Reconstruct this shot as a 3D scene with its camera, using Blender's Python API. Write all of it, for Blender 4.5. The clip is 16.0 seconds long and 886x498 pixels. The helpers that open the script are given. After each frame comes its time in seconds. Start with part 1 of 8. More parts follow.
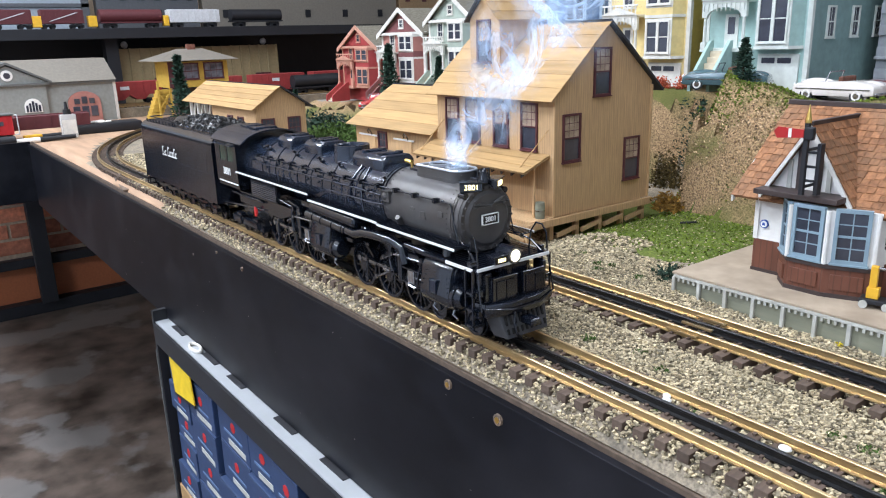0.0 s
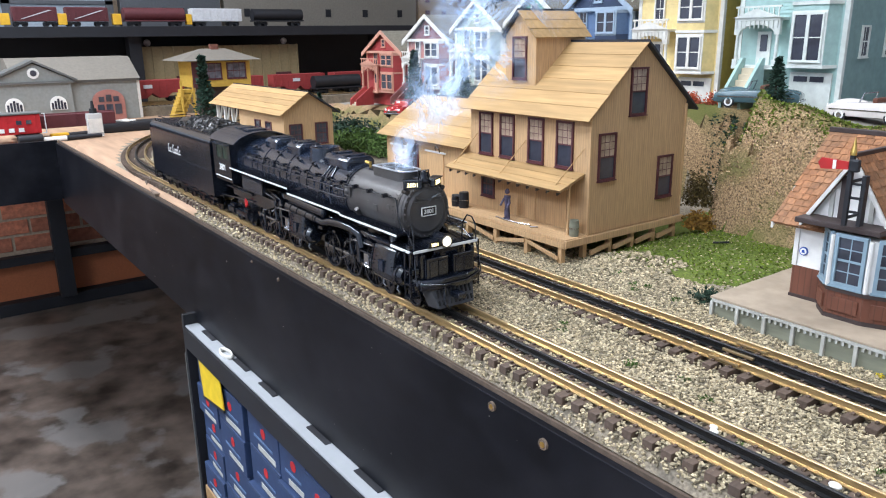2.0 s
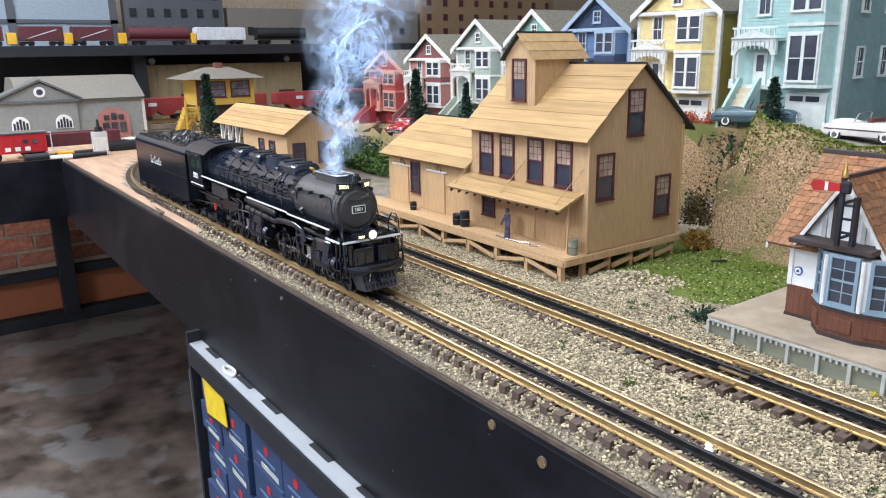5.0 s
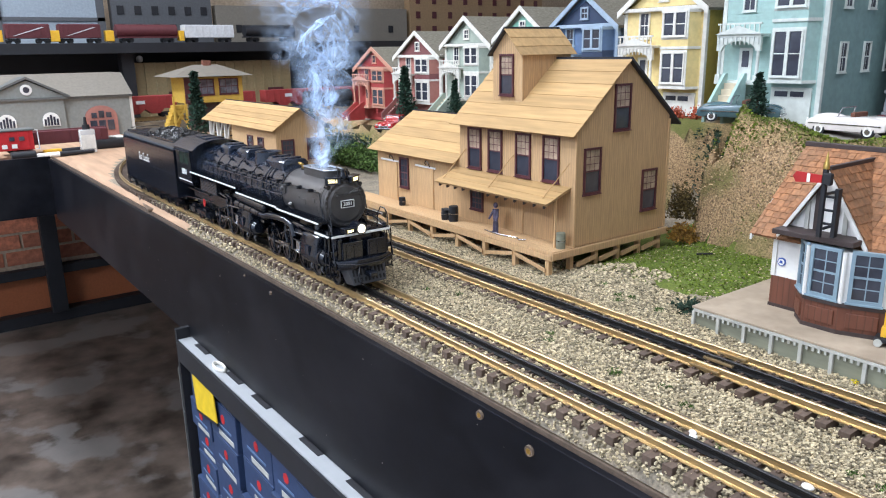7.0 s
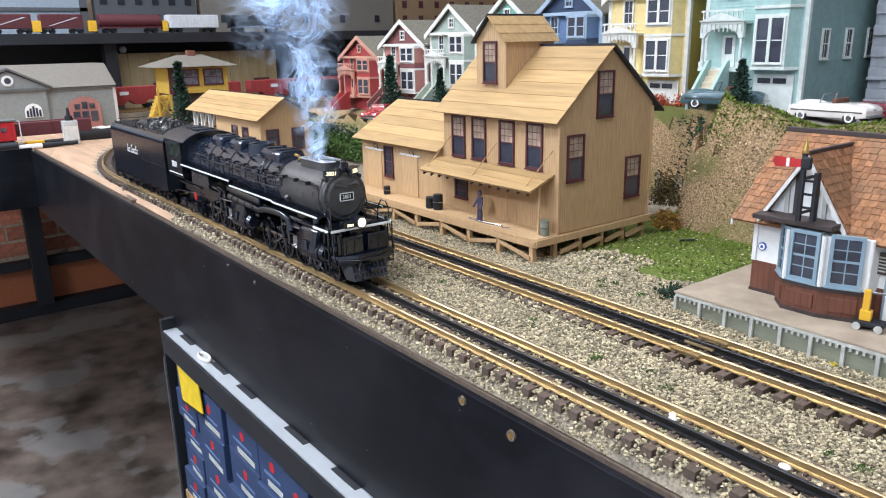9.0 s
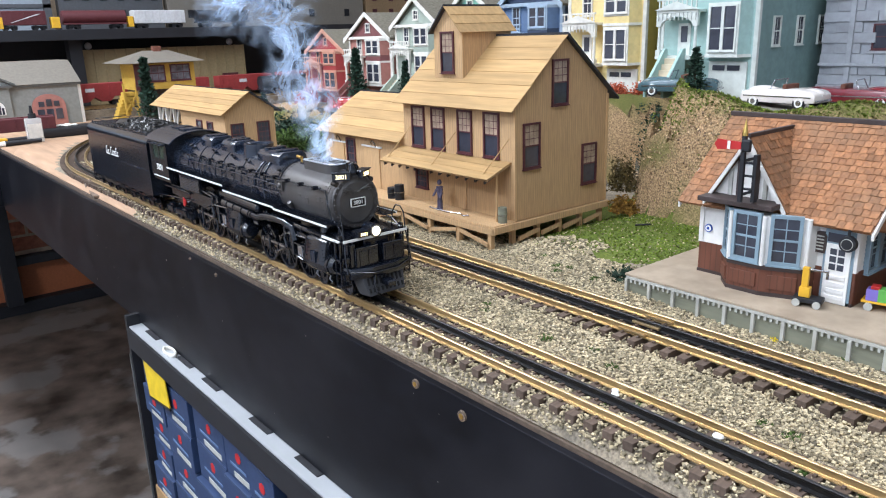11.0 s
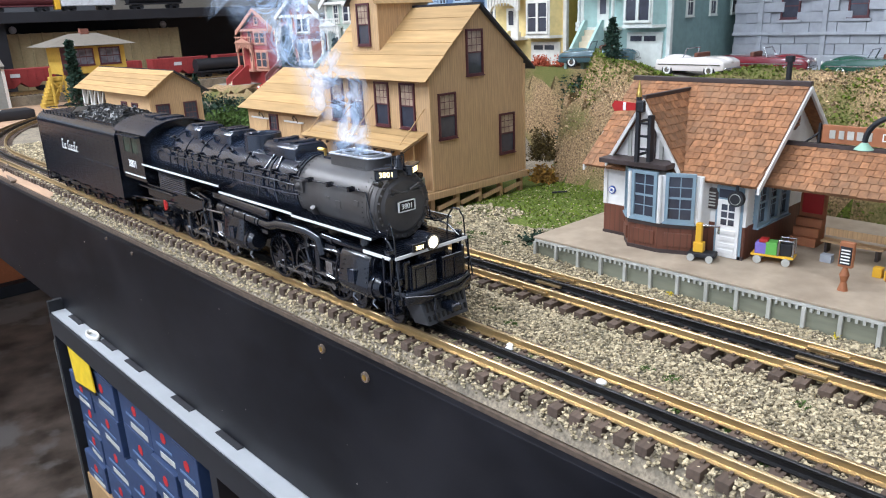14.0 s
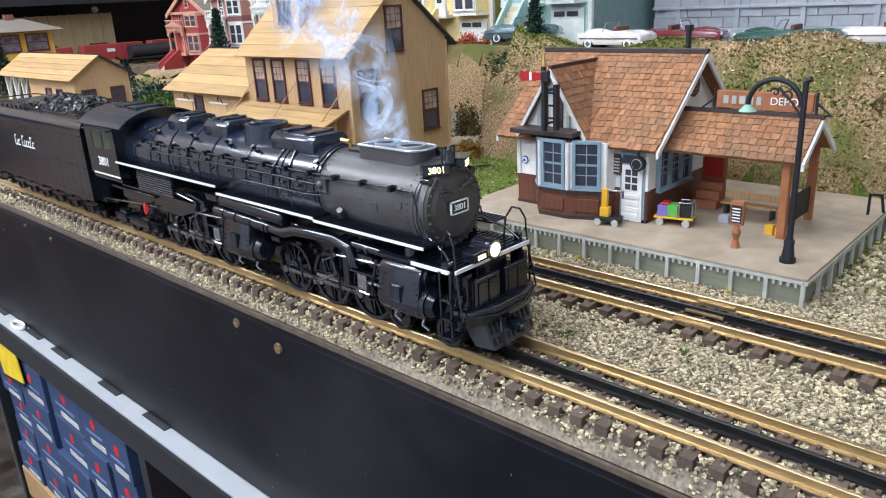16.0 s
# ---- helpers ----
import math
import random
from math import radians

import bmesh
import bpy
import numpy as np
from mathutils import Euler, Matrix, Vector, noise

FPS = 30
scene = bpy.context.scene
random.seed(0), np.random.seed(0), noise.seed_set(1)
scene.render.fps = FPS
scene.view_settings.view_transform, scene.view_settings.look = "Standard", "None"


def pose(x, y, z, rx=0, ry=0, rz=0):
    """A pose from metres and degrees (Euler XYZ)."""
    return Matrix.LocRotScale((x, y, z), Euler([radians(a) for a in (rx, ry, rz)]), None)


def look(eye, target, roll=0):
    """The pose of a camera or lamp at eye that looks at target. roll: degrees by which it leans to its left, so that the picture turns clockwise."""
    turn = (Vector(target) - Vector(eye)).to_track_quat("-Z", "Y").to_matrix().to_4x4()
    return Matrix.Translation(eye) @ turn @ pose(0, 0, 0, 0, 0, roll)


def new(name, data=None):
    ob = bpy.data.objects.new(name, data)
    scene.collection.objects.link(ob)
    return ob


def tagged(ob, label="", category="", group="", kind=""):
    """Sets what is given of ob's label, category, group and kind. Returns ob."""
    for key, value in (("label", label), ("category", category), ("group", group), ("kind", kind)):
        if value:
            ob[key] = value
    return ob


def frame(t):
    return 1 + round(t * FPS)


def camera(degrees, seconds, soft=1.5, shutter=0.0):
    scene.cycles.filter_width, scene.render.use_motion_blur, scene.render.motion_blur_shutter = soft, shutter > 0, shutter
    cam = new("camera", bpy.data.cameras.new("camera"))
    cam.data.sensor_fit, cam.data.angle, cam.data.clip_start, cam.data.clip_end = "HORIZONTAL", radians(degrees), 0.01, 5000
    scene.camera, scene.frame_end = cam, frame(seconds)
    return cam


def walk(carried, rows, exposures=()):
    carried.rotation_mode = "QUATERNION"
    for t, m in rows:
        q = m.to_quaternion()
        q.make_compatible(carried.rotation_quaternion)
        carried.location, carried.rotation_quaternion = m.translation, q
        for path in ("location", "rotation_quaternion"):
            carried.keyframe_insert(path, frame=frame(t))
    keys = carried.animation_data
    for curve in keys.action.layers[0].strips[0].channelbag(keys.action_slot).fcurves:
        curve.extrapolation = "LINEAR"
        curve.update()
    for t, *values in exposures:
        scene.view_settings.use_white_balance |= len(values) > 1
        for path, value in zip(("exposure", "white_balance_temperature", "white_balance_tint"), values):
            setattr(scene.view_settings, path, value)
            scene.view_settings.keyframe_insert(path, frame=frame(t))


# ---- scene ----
cam = camera(62.0, 16.0, soft=1.1)
PATH = [
    (0, (-0.295, -0.221, 0.194), (0.849, 1.325, -0.355), -1.7),
    (0.5, (-0.299, -0.222, 0.211), (0.84, 1.33, -0.334), -1.5),
    (1, (-0.3, -0.216, 0.212), (0.835, 1.336, -0.337), -1.2),
    (1.5, (-0.31, -0.213, 0.214), (0.821, 1.341, -0.34), -0.9),
    (2, (-0.317, -0.209, 0.214), (0.804, 1.352, -0.34), -0.8),
    (2.5, (-0.325, -0.207, 0.219), (0.787, 1.363, -0.327), -0.9),
    (3, (-0.325, -0.213, 0.22), (0.785, 1.362, -0.315), -0.9),
    (3.5, (-0.323, -0.216, 0.22), (0.789, 1.362, -0.305), -0.9),
    (6, (-0.321, -0.221, 0.222), (0.81, 1.346, -0.293), -1.1),
    (6.5, (-0.322, -0.224, 0.222), (0.815, 1.338, -0.295), -1.1),
    (7, (-0.323, -0.223, 0.218), (0.82, 1.334, -0.302), -1.0),
    (7.5, (-0.322, -0.225, 0.218), (0.824, 1.327, -0.308), -1.1),
    (8, (-0.321, -0.225, 0.217), (0.829, 1.322, -0.316), -1.1),
    (10.5, (-0.313, -0.24, 0.212), (0.878, 1.266, -0.346), -1.6),
    (11, (-0.31, -0.247, 0.211), (0.895, 1.247, -0.35), -1.8),
    (11.5, (-0.307, -0.249, 0.209), (0.912, 1.233, -0.356), -1.9),
    (12, (-0.302, -0.253, 0.208), (0.929, 1.217, -0.36), -2.0),
    (12.5, (-0.298, -0.258, 0.208), (0.944, 1.2, -0.368), -2.2),
    (13, (-0.295, -0.262, 0.206), (0.962, 1.181, -0.377), -2.2),
    (13.5, (-0.292, -0.266, 0.2), (0.979, 1.159, -0.393), -2.4),
    (14, (-0.288, -0.279, 0.197), (1.0, 1.127, -0.409), -2.4),
    (14.5, (-0.284, -0.284, 0.192), (1.023, 1.099, -0.424), -2.5),
    (15, (-0.284, -0.291, 0.19), (1.042, 1.068, -0.437), -2.6),
    (15.5, (-0.277, -0.301, 0.186), (1.068, 1.035, -0.451), -2.8),
    (16, (-0.274, -0.311, 0.188), (1.087, 1.002, -0.462), -3.1),
]
walk(cam, [(t, look(eye, target, roll)) for t, eye, target, roll in PATH])

# ---- light ----
world = bpy.data.worlds.new("room_air")
scene.world = world
world.use_nodes = True
world.node_tree.nodes["Background"].inputs[0].default_value = (0.75, 0.85, 1.0, 1)
world.node_tree.nodes["Background"].inputs[1].default_value = 0.05
scene.view_settings.exposure = -0.07
FLOOR, CEIL = -0.955, 1.9


def tube_lamp(x, y, sx, sy, watts):
    data = bpy.data.lights.new("ceiling_tube", "AREA")
    data.shape, data.size, data.size_y, data.energy, data.color = "RECTANGLE", sx, sy, watts, (0.82, 0.885, 1.0)
    ob = new("ceiling_tube", data)
    ob.matrix_world = pose(x, y, CEIL - 0.06)
    return ob


# Unseen ceiling tubes; the last is added fill for the fascia and locomotive side.
LAMPS = ((-1.1, -0.9, 28), (-0.75, 0.9, 40), (-1.2, 2.4, 84), (0.5, -0.2, 12.5), (0.3, 2.0, 16), (1.8, 1.0, 16), (-2.62, 0.2, 80))
for lx, ly, watts in LAMPS:
    tube_lamp(lx, ly, 0.26, 1.2, watts)


# ---- materials ----
def material(name, base, rough=0.6, metal=0.0, scale=200.0, vary=0.15, bump=0.0, island=0.0, spec=0.5, dirt=0.0, dirt_scale=20.0, dirt_colour=(0.05, 0.04, 0.03), dirt_edge=(0.45, 0.75), emit=0.0, stretch=(1, 1, 1), obrand=0.0, coat=0.0):
    m = bpy.data.materials.new(name)
    m.use_nodes = True
    nt = m.node_tree
    n, l = nt.nodes, nt.links
    p = n["Principled BSDF"]
    p.inputs["Roughness"].default_value, p.inputs["Metallic"].default_value = rough, metal
    p.inputs["Specular IOR Level"].default_value = spec
    p.inputs["Coat Weight"].default_value = coat
    tc = n.new("ShaderNodeTexCoord")
    mp = n.new("ShaderNodeMapping")
    mp.inputs["Scale"].default_value = stretch
    l.new(tc.outputs["Object"], mp.inputs["Vector"])
    tex = n.new("ShaderNodeTexNoise")
    tex.inputs["Scale"].default_value, tex.inputs["Detail"].default_value = scale, 6
    l.new(mp.outputs["Vector"], tex.inputs["Vector"])
    ramp = n.new("ShaderNodeMapRange")
    ramp.inputs["From Min"].default_value, ramp.inputs["From Max"].default_value = 0.3, 0.7
    ramp.inputs["To Min"].default_value, ramp.inputs["To Max"].default_value = 1 - vary, 1 + vary
    l.new(tex.outputs["Fac"], ramp.inputs["Value"])
    value = ramp.outputs["Result"]
    for amount, kind in ((island, "island"), (obrand, "object")):
        if amount:
            src = n.new("ShaderNodeNewGeometry") if kind == "island" else n.new("ShaderNodeObjectInfo")
            r = n.new("ShaderNodeMapRange")
            r.inputs["To Min"].default_value, r.inputs["To Max"].default_value = 1 - amount, 1 + amount
            l.new(src.outputs["Random Per Island" if kind == "island" else "Random"], r.inputs["Value"])
            mul = n.new("ShaderNodeMath")
            mul.operation = "MULTIPLY"
            l.new(value, mul.inputs[0])
            l.new(r.outputs["Result"], mul.inputs[1])
            value = mul.outputs[0]
    hsv = n.new("ShaderNodeHueSaturation")
    hsv.inputs["Color"].default_value = (*base, 1)
    l.new(value, hsv.inputs["Value"])
    colour = hsv.outputs["Color"]
    if dirt:
        t2 = n.new("ShaderNodeTexNoise")
        t2.inputs["Scale"].default_value, t2.inputs["Detail"].default_value = dirt_scale, 8
        l.new(mp.outputs["Vector"], t2.inputs["Vector"])
        r2 = n.new("ShaderNodeMapRange")
        r2.inputs["From Min"].default_value, r2.inputs["From Max"].default_value = dirt_edge
        r2.inputs["To Max"].default_value = dirt
        l.new(t2.outputs["Fac"], r2.inputs["Value"])
        mix = n.new("ShaderNodeMix")
        mix.data_type = "RGBA"
        l.new(r2.outputs["Result"], mix.inputs["Factor"])
        l.new(colour, mix.inputs[6])
        mix.inputs[7].default_value = (*dirt_colour, 1)
        colour = mix.outputs[2]
    l.new(colour, p.inputs["Base Color"])
    if bump:
        b = n.new("ShaderNodeBump")
        b.inputs["Strength"].default_value, b.inputs["Distance"].default_value = bump, 0.001
        l.new(tex.outputs["Fac"], b.inputs["Height"])
        l.new(b.outputs["Normal"], p.inputs["Normal"])
    if emit:
        p.inputs["Emission Color"].default_value = (*base, 1)
        p.inputs["Emission Strength"].default_value = emit
    return m


def glass(name, tint=(0.9, 0.95, 1.0), rough=0.05, alpha=0.25):
    m = bpy.data.materials.new(name)
    m.use_nodes = True
    p = m.node_tree.nodes["Principled BSDF"]
    p.inputs["Base Color"].default_value = (*tint, 1)
    p.inputs["Roughness"].default_value = rough
    p.inputs["Alpha"].default_value = alpha
    return m


M = dict(
    black=material("black_metal", (0.0055, 0.0078, 0.014), 0.2, 0.0, 90, 0.3, 0.05, spec=0.85, dirt=0.2, dirt_scale=30, dirt_colour=(0.026, 0.027, 0.032)),
    boiler=material("boiler_paint", (0.010, 0.0165, 0.032), 0.19, 0.0, 70, 0.25, 0.04, spec=0.8, dirt=0.35, dirt_scale=18, dirt_colour=(0.034, 0.032, 0.031)),
    graphite=material("graphite_smokebox", (0.085, 0.084, 0.086), 0.38, 0.35, 60, 0.2, 0.05, dirt=0.5, dirt_scale=25, dirt_colour=(0.065, 0.05, 0.04), dirt_edge=(0.4, 0.7)),
    steel=material("rod_steel", (0.42, 0.42, 0.44), 0.25, 0.9, 80, 0.15),
    rodsteel=material("oiled_rod_steel", (0.27, 0.275, 0.29), 0.22, 0.9, 80, 0.3),
    white=material("white_paint", (0.8, 0.8, 0.78), 0.5, 0, 120, 0.06, dirt=0.15),
    letter=material("letter_white", (0.85, 0.85, 0.82), 0.5, 0, 100, 0.03),
    red=material("red_paint", (0.45, 0.02, 0.02), 0.4, 0, 80, 0.1),
    brass=material("brass", (0.75, 0.5, 0.15), 0.3, 1.0, 80, 0.1),
    coal=material("coal", (0.012, 0.012, 0.013), 0.3, 0, 300, 0.3, 0.2, island=0.4),
    lit=material("lit_lens", (1.0, 0.93, 0.72), 0.3, emit=3.5, vary=0.0),
    litbox=material("lit_numbers", (1.0, 0.85, 0.45), 0.3, emit=3.0, vary=0.0),
    rail=material("rail_nickel", (0.62, 0.47, 0.26), 0.32, 0.85, 150, 0.2, 0.02, dirt=0.55, dirt_scale=40, dirt_colour=(0.30, 0.19, 0.09), stretch=(1, 0.05, 1)),
    rail_black=material("rail_black", (0.012, 0.012, 0.013), 0.4, 0.2, 150, 0.2, stretch=(1, 0.1, 1)),
    tie=material("tie_brown", (0.10, 0.068, 0.05), 0.8, 0, 400, 0.25, 0.3, obrand=0.2, island=0.2, stretch=(0.2, 1, 1)),
    gravel=material("ballast_stone", (0.41, 0.34, 0.22), 0.85, 0, 500, 0.25, 0.2, island=0.7, dirt=0.3, dirt_scale=16, dirt_colour=(0.15, 0.14, 0.085)),
    bed=material("ballast_bed", (0.24, 0.2, 0.145), 0.95, 0, 500, 0.5, 0.5, dirt=0.6, dirt_scale=40, dirt_colour=(0.05, 0.05, 0.045)),
    plywood=material("plywood", (0.42, 0.265, 0.165), 0.75, 0, 60, 0.2, 0.1, stretch=(1, 0.1, 1), dirt=0.3, dirt_scale=9, dirt_colour=(0.3, 0.21, 0.15)),
    fascia=material("black_fascia", (0.006, 0.0066, 0.0095), 0.42, 0, 40, 0.35, 0.06, spec=0.14, dirt=0.75, dirt_scale=11, dirt_colour=(0.019, 0.019, 0.023), dirt_edge=(0.46, 0.7), stretch=(1, 0.6, 1)),
    fascia_edge=material("fascia_edge_wood", (0.1, 0.07, 0.05), 0.8, 0, 200, 0.3, 0.2),
    wood=material("basswood_siding", (0.53, 0.34, 0.175), 0.75, 0, 90, 0.14, 0.2, stretch=(8, 8, 0.6), obrand=0.05, island=0.08),
    roofwood=material("basswood_roof", (0.43, 0.268, 0.111), 0.72, 0, 70, 0.16, 0.2, stretch=(3, 0.25, 3), obrand=0.13, dirt=0.15, dirt_scale=12, dirt_colour=(0.45, 0.26, 0.1)),
    maroon=material("maroon_trim", (0.085, 0.022, 0.028), 0.55, 0, 100, 0.15),
    pane=material("dark_pane", (0.05, 0.055, 0.075), 0.08, 0, 60, 0.3, spec=0.8),
    tarp=material("black_paper", (0.02, 0.022, 0.03), 0.5, 0, 80, 0.2),
    tile=material("clay_tile", (0.30, 0.135, 0.06), 0.8, 0, 300, 0.3, 0.2, island=0.26, dirt=0.6, dirt_scale=26, dirt_colour=(0.19, 0.125, 0.075)),
    clap=material("white_clapboard", (0.74, 0.73, 0.70), 0.65, 0, 100, 0.08, dirt=0.35, dirt_scale=30, dirt_colour=(0.42, 0.38, 0.33), dirt_edge=(0.5, 0.72)),
    wains=material("brown_wainscot", (0.13, 0.045, 0.025), 0.6, 0, 120, 0.2, stretch=(1, 1, 0.2)),
    bluegrey=material("bluegrey_trim", (0.22, 0.31, 0.37), 0.55, 0, 120, 0.08),
    darkwood=material("dark_brown_trim", (0.045, 0.03, 0.028), 0.6, 0, 120, 0.2),
    concrete=material("platform_concrete", (0.37, 0.295, 0.215), 0.85, 0, 60, 0.15, 0.1, dirt=0.6, dirt_scale=17, dirt_colour=(0.22, 0.165, 0.115), dirt_edge=(0.5, 0.7)),
    skirt=material("grey_green_skirt", (0.2, 0.205, 0.15), 0.75, 0, 120, 0.2, 0.2, stretch=(1, 0.2, 1.5)),
    skirt_trim=material("pale_grey_trim", (0.46, 0.46, 0.42), 0.75, 0, 120, 0.2, dirt=0.45, dirt_scale=60, dirt_colour=(0.25, 0.24, 0.19)),
    grass=material("grass_tuft", (0.125, 0.175, 0.014), 0.9, 0, 200, 0.3, island=0.45, dirt=0.5, dirt_scale=14, dirt_colour=(0.085, 0.12, 0.02)),
    turf=material("turf_ground", (0.10, 0.14, 0.016), 0.95, 0, 400, 0.6, 0.6, dirt=0.5, dirt_scale=24, dirt_colour=(0.16, 0.16, 0.04)),
    asphalt=material("street_asphalt", (0.25, 0.23, 0.2), 0.9, 0, 120, 0.15, 0.1, dirt=0.3, dirt_scale=8, dirt_colour=(0.16, 0.15, 0.14)),
    brick=material("old_brick", (0.45, 0.16, 0.09), 0.85, 0, 60, 0.3, 0.3, obrand=0.35, dirt=0.4, dirt_scale=9, dirt_colour=(0.2, 0.1, 0.07)),
    mortar=material("mortar", (0.42, 0.33, 0.24), 0.9, 0, 80, 0.2, 0.2),
    slab=material("concrete_floor", (0.115, 0.09, 0.074), 0.4, 0, 9, 0.7, 0.12, dirt=0.8, dirt_scale=4.0, dirt_colour=(0.20, 0.19, 0.18), dirt_edge=(0.54, 0.59)),
    # Unseen walls and ceiling, kept pale to bounce fill onto the train.
    wall=material("unseen_pale_wall", (0.60, 0.66, 0.74), 0.8, 0, 10, 0.12),
    ceil=material("ceiling_white", (0.78, 0.78, 0.78), 0.9, 0, 10, 0.08),
    dark=material("shelf_black", (0.01, 0.011, 0.015), 0.6, 0, 20, 0.2),
    stone=material("grey_stone", (0.34, 0.36, 0.39), 0.8, 0, 90, 0.12, 0.15, obrand=0.08, island=0.1),
)


# ---- builders ----
def mesh_from(name, bm, mat, smooth=False):
    me = bpy.data.meshes.new(name)
    bmesh.ops.recalc_face_normals(bm, faces=bm.faces)
    bm.to_mesh(me)
    bm.free()
    me.materials.append(M[mat] if isinstance(mat, str) else mat)
    if smooth:
        me.shade_smooth()
        me.set_sharp_from_angle(angle=radians(35))
    return me


def part(name, bm, mat, parent=None, label="", smooth=False, at=None):
    ob = new(name, mesh_from(name, bm, mat, smooth))
    if parent is not None:
        ob.parent = parent
    if at is not None:
        ob.matrix_basis = at
    if label:
        tagged(ob, label)
    return ob


def thing(name, label, category, group="", at=None, kind=""):
    ob = new(name)
    ob.empty_display_size = 0.02
    tagged(ob, label, category, group, kind)
    if at is not None:
        ob.matrix_basis = at
    return ob


def box(x0, x1, y0, y1, z0, z1, bevel=0.0, bm=None, m=None):
    own = bmesh.new()
    bmesh.ops.create_cube(own, size=1)
    for v in own.verts:
        v.co = Vector((x0 + (v.co.x + 0.5) * (x1 - x0), y0 + (v.co.y + 0.5) * (y1 - y0), z0 + (v.co.z + 0.5) * (z1 - z0)))
    if bevel:
        bmesh.ops.bevel(own, geom=own.edges[:], offset=bevel, segments=2, affect="EDGES", profile=0.5)
    return merge(own, bm, m)


def merge(own, bm=None, m=None):
    if m is not None:
        own.transform(m)
    if bm is None:
        return own
    me = bpy.data.meshes.new("temp")
    own.to_mesh(me)
    own.free()
    bm.from_mesh(me)
    bpy.data.meshes.remove(me)
    return bm


def cyl(r0, r1, a, b, seg=24, bm=None, caps=True):
    """A round bar from point a to point b."""
    own = bmesh.new()
    a, b = Vector(a), Vector(b)
    bmesh.ops.create_cone(own, cap_ends=caps, segments=seg, radius1=r0, radius2=r1, depth=(b - a).length)
    q = (b - a).to_track_quat("Z", "Y").to_matrix().to_4x4()
    own.transform(Matrix.Translation((a + b) / 2) @ q)
    return merge(own, bm)


def pipe(points, r, seg=8, bm=None):
    """A bent round pipe through the points, in one piece, mitred at the bends."""
    own = bm if bm is not None else bmesh.new()
    pts = [Vector(p) for p in points]
    runs = [(b - a).normalized() for a, b in zip(pts, pts[1:])]
    side = runs[0].orthogonal().normalized()
    last = first = None
    for k, p in enumerate(pts):
        into, out = runs[max(k - 1, 0)], runs[min(k, len(runs) - 1)]
        along = into + out
        along = along.normalized() if along.length > 1e-4 else out
        side = (side - along * side.dot(along)).normalized()
        up = along.cross(side)
        wide = min(1.6, 1 / max(0.3, along.dot(out)))
        bend = (out - into)
        bend = bend.normalized() if bend.length > 1e-4 else side
        ring = []
        for q in range(seg):
            a = 2 * math.pi * q / seg
            v = (side * math.cos(a) + up * math.sin(a)) * r
            ring.append(own.verts.new(p + v + bend * v.dot(bend) * (wide - 1)))
        if last:
            for q in range(seg):
                own.faces.new((last[q], last[(q + 1) % seg], ring[(q + 1) % seg], ring[q]))
        else:
            first = ring
        last = ring
    own.faces.new(first[::-1])
    own.faces.new(last)
    return own


def ball(r, at, scale=(1, 1, 1), bm=None, seg=12):
    s = bmesh.new()
    bmesh.ops.create_uvsphere(s, u_segments=seg, v_segments=max(6, seg // 2), radius=r)
    return merge(s, bm, Matrix.Translation(at) @ Matrix.Diagonal((*scale, 1)))


def prism(profile, axis, a, b, bm=None, bevel=0.0):
    """A profile of 2D points pushed along x, y or z from a to b."""
    own = bmesh.new()
    put = {"x": lambda u, v, w: (w, u, v), "y": lambda u, v, w: (u, w, v), "z": lambda u, v, w: (u, v, w)}[axis]
    lo = [own.verts.new(put(u, v, a)) for u, v in profile]
    hi = [own.verts.new(put(u, v, b)) for u, v in profile]
    own.faces.new(lo)
    own.faces.new(hi[::-1])
    for i in range(len(lo)):
        j = (i + 1) % len(lo)
        own.faces.new((lo[i], hi[i], hi[j], lo[j]))
    bmesh.ops.recalc_face_normals(own, faces=own.faces)
    if bevel:
        bmesh.ops.bevel(own, geom=own.edges[:], offset=bevel, segments=2, affect="EDGES", profile=0.5)
    return merge(own, bm)


def tapes(text, size, depth=0.0002):
    """Raised writing in the built-in font as a bmesh in the XY plane, centred."""
    c = bpy.data.curves.new("writing", "FONT")
    c.body, c.size, c.extrude, c.align_x, c.align_y = text, size, depth, "CENTER", "CENTER"
    ob = bpy.data.objects.new("writing", c)
    me = bpy.data.meshes.new_from_object(ob)
    bm = bmesh.new()
    bm.from_mesh(me)
    bpy.data.objects.remove(ob)
    bpy.data.curves.remove(c)
    bpy.data.meshes.remove(me)
    return bm


def script_bars():
    """Plain strokes that stand for the tender's flowing script, centred in the XY plane."""
    bm = bmesh.new()
    x = -0.029
    for tall, wide in ((1, 4), (0, 2), (0, 4), (-1, 3), (1, 5), (0, 3), (0, 4), (0, 4), (1, 4), (0, 4)):
        w, h = wide * 0.001, 0.0088 if tall == 1 else 0.0052
        if tall >= 0:
            box(x, x + 0.0012, -0.0042, -0.0042 + h, -0.0001, 0.0001, bm=bm)
            box(x + 0.0014, x + w + 0.0012, -0.0042, -0.0030, -0.0001, 0.0001, bm=bm)
            if wide > 3:
                box(x + 0.0014, x + w + 0.0002, -0.0054 + h, -0.0042 + h, -0.0001, 0.0001, bm=bm)
        x += w + 0.0019
    return bm


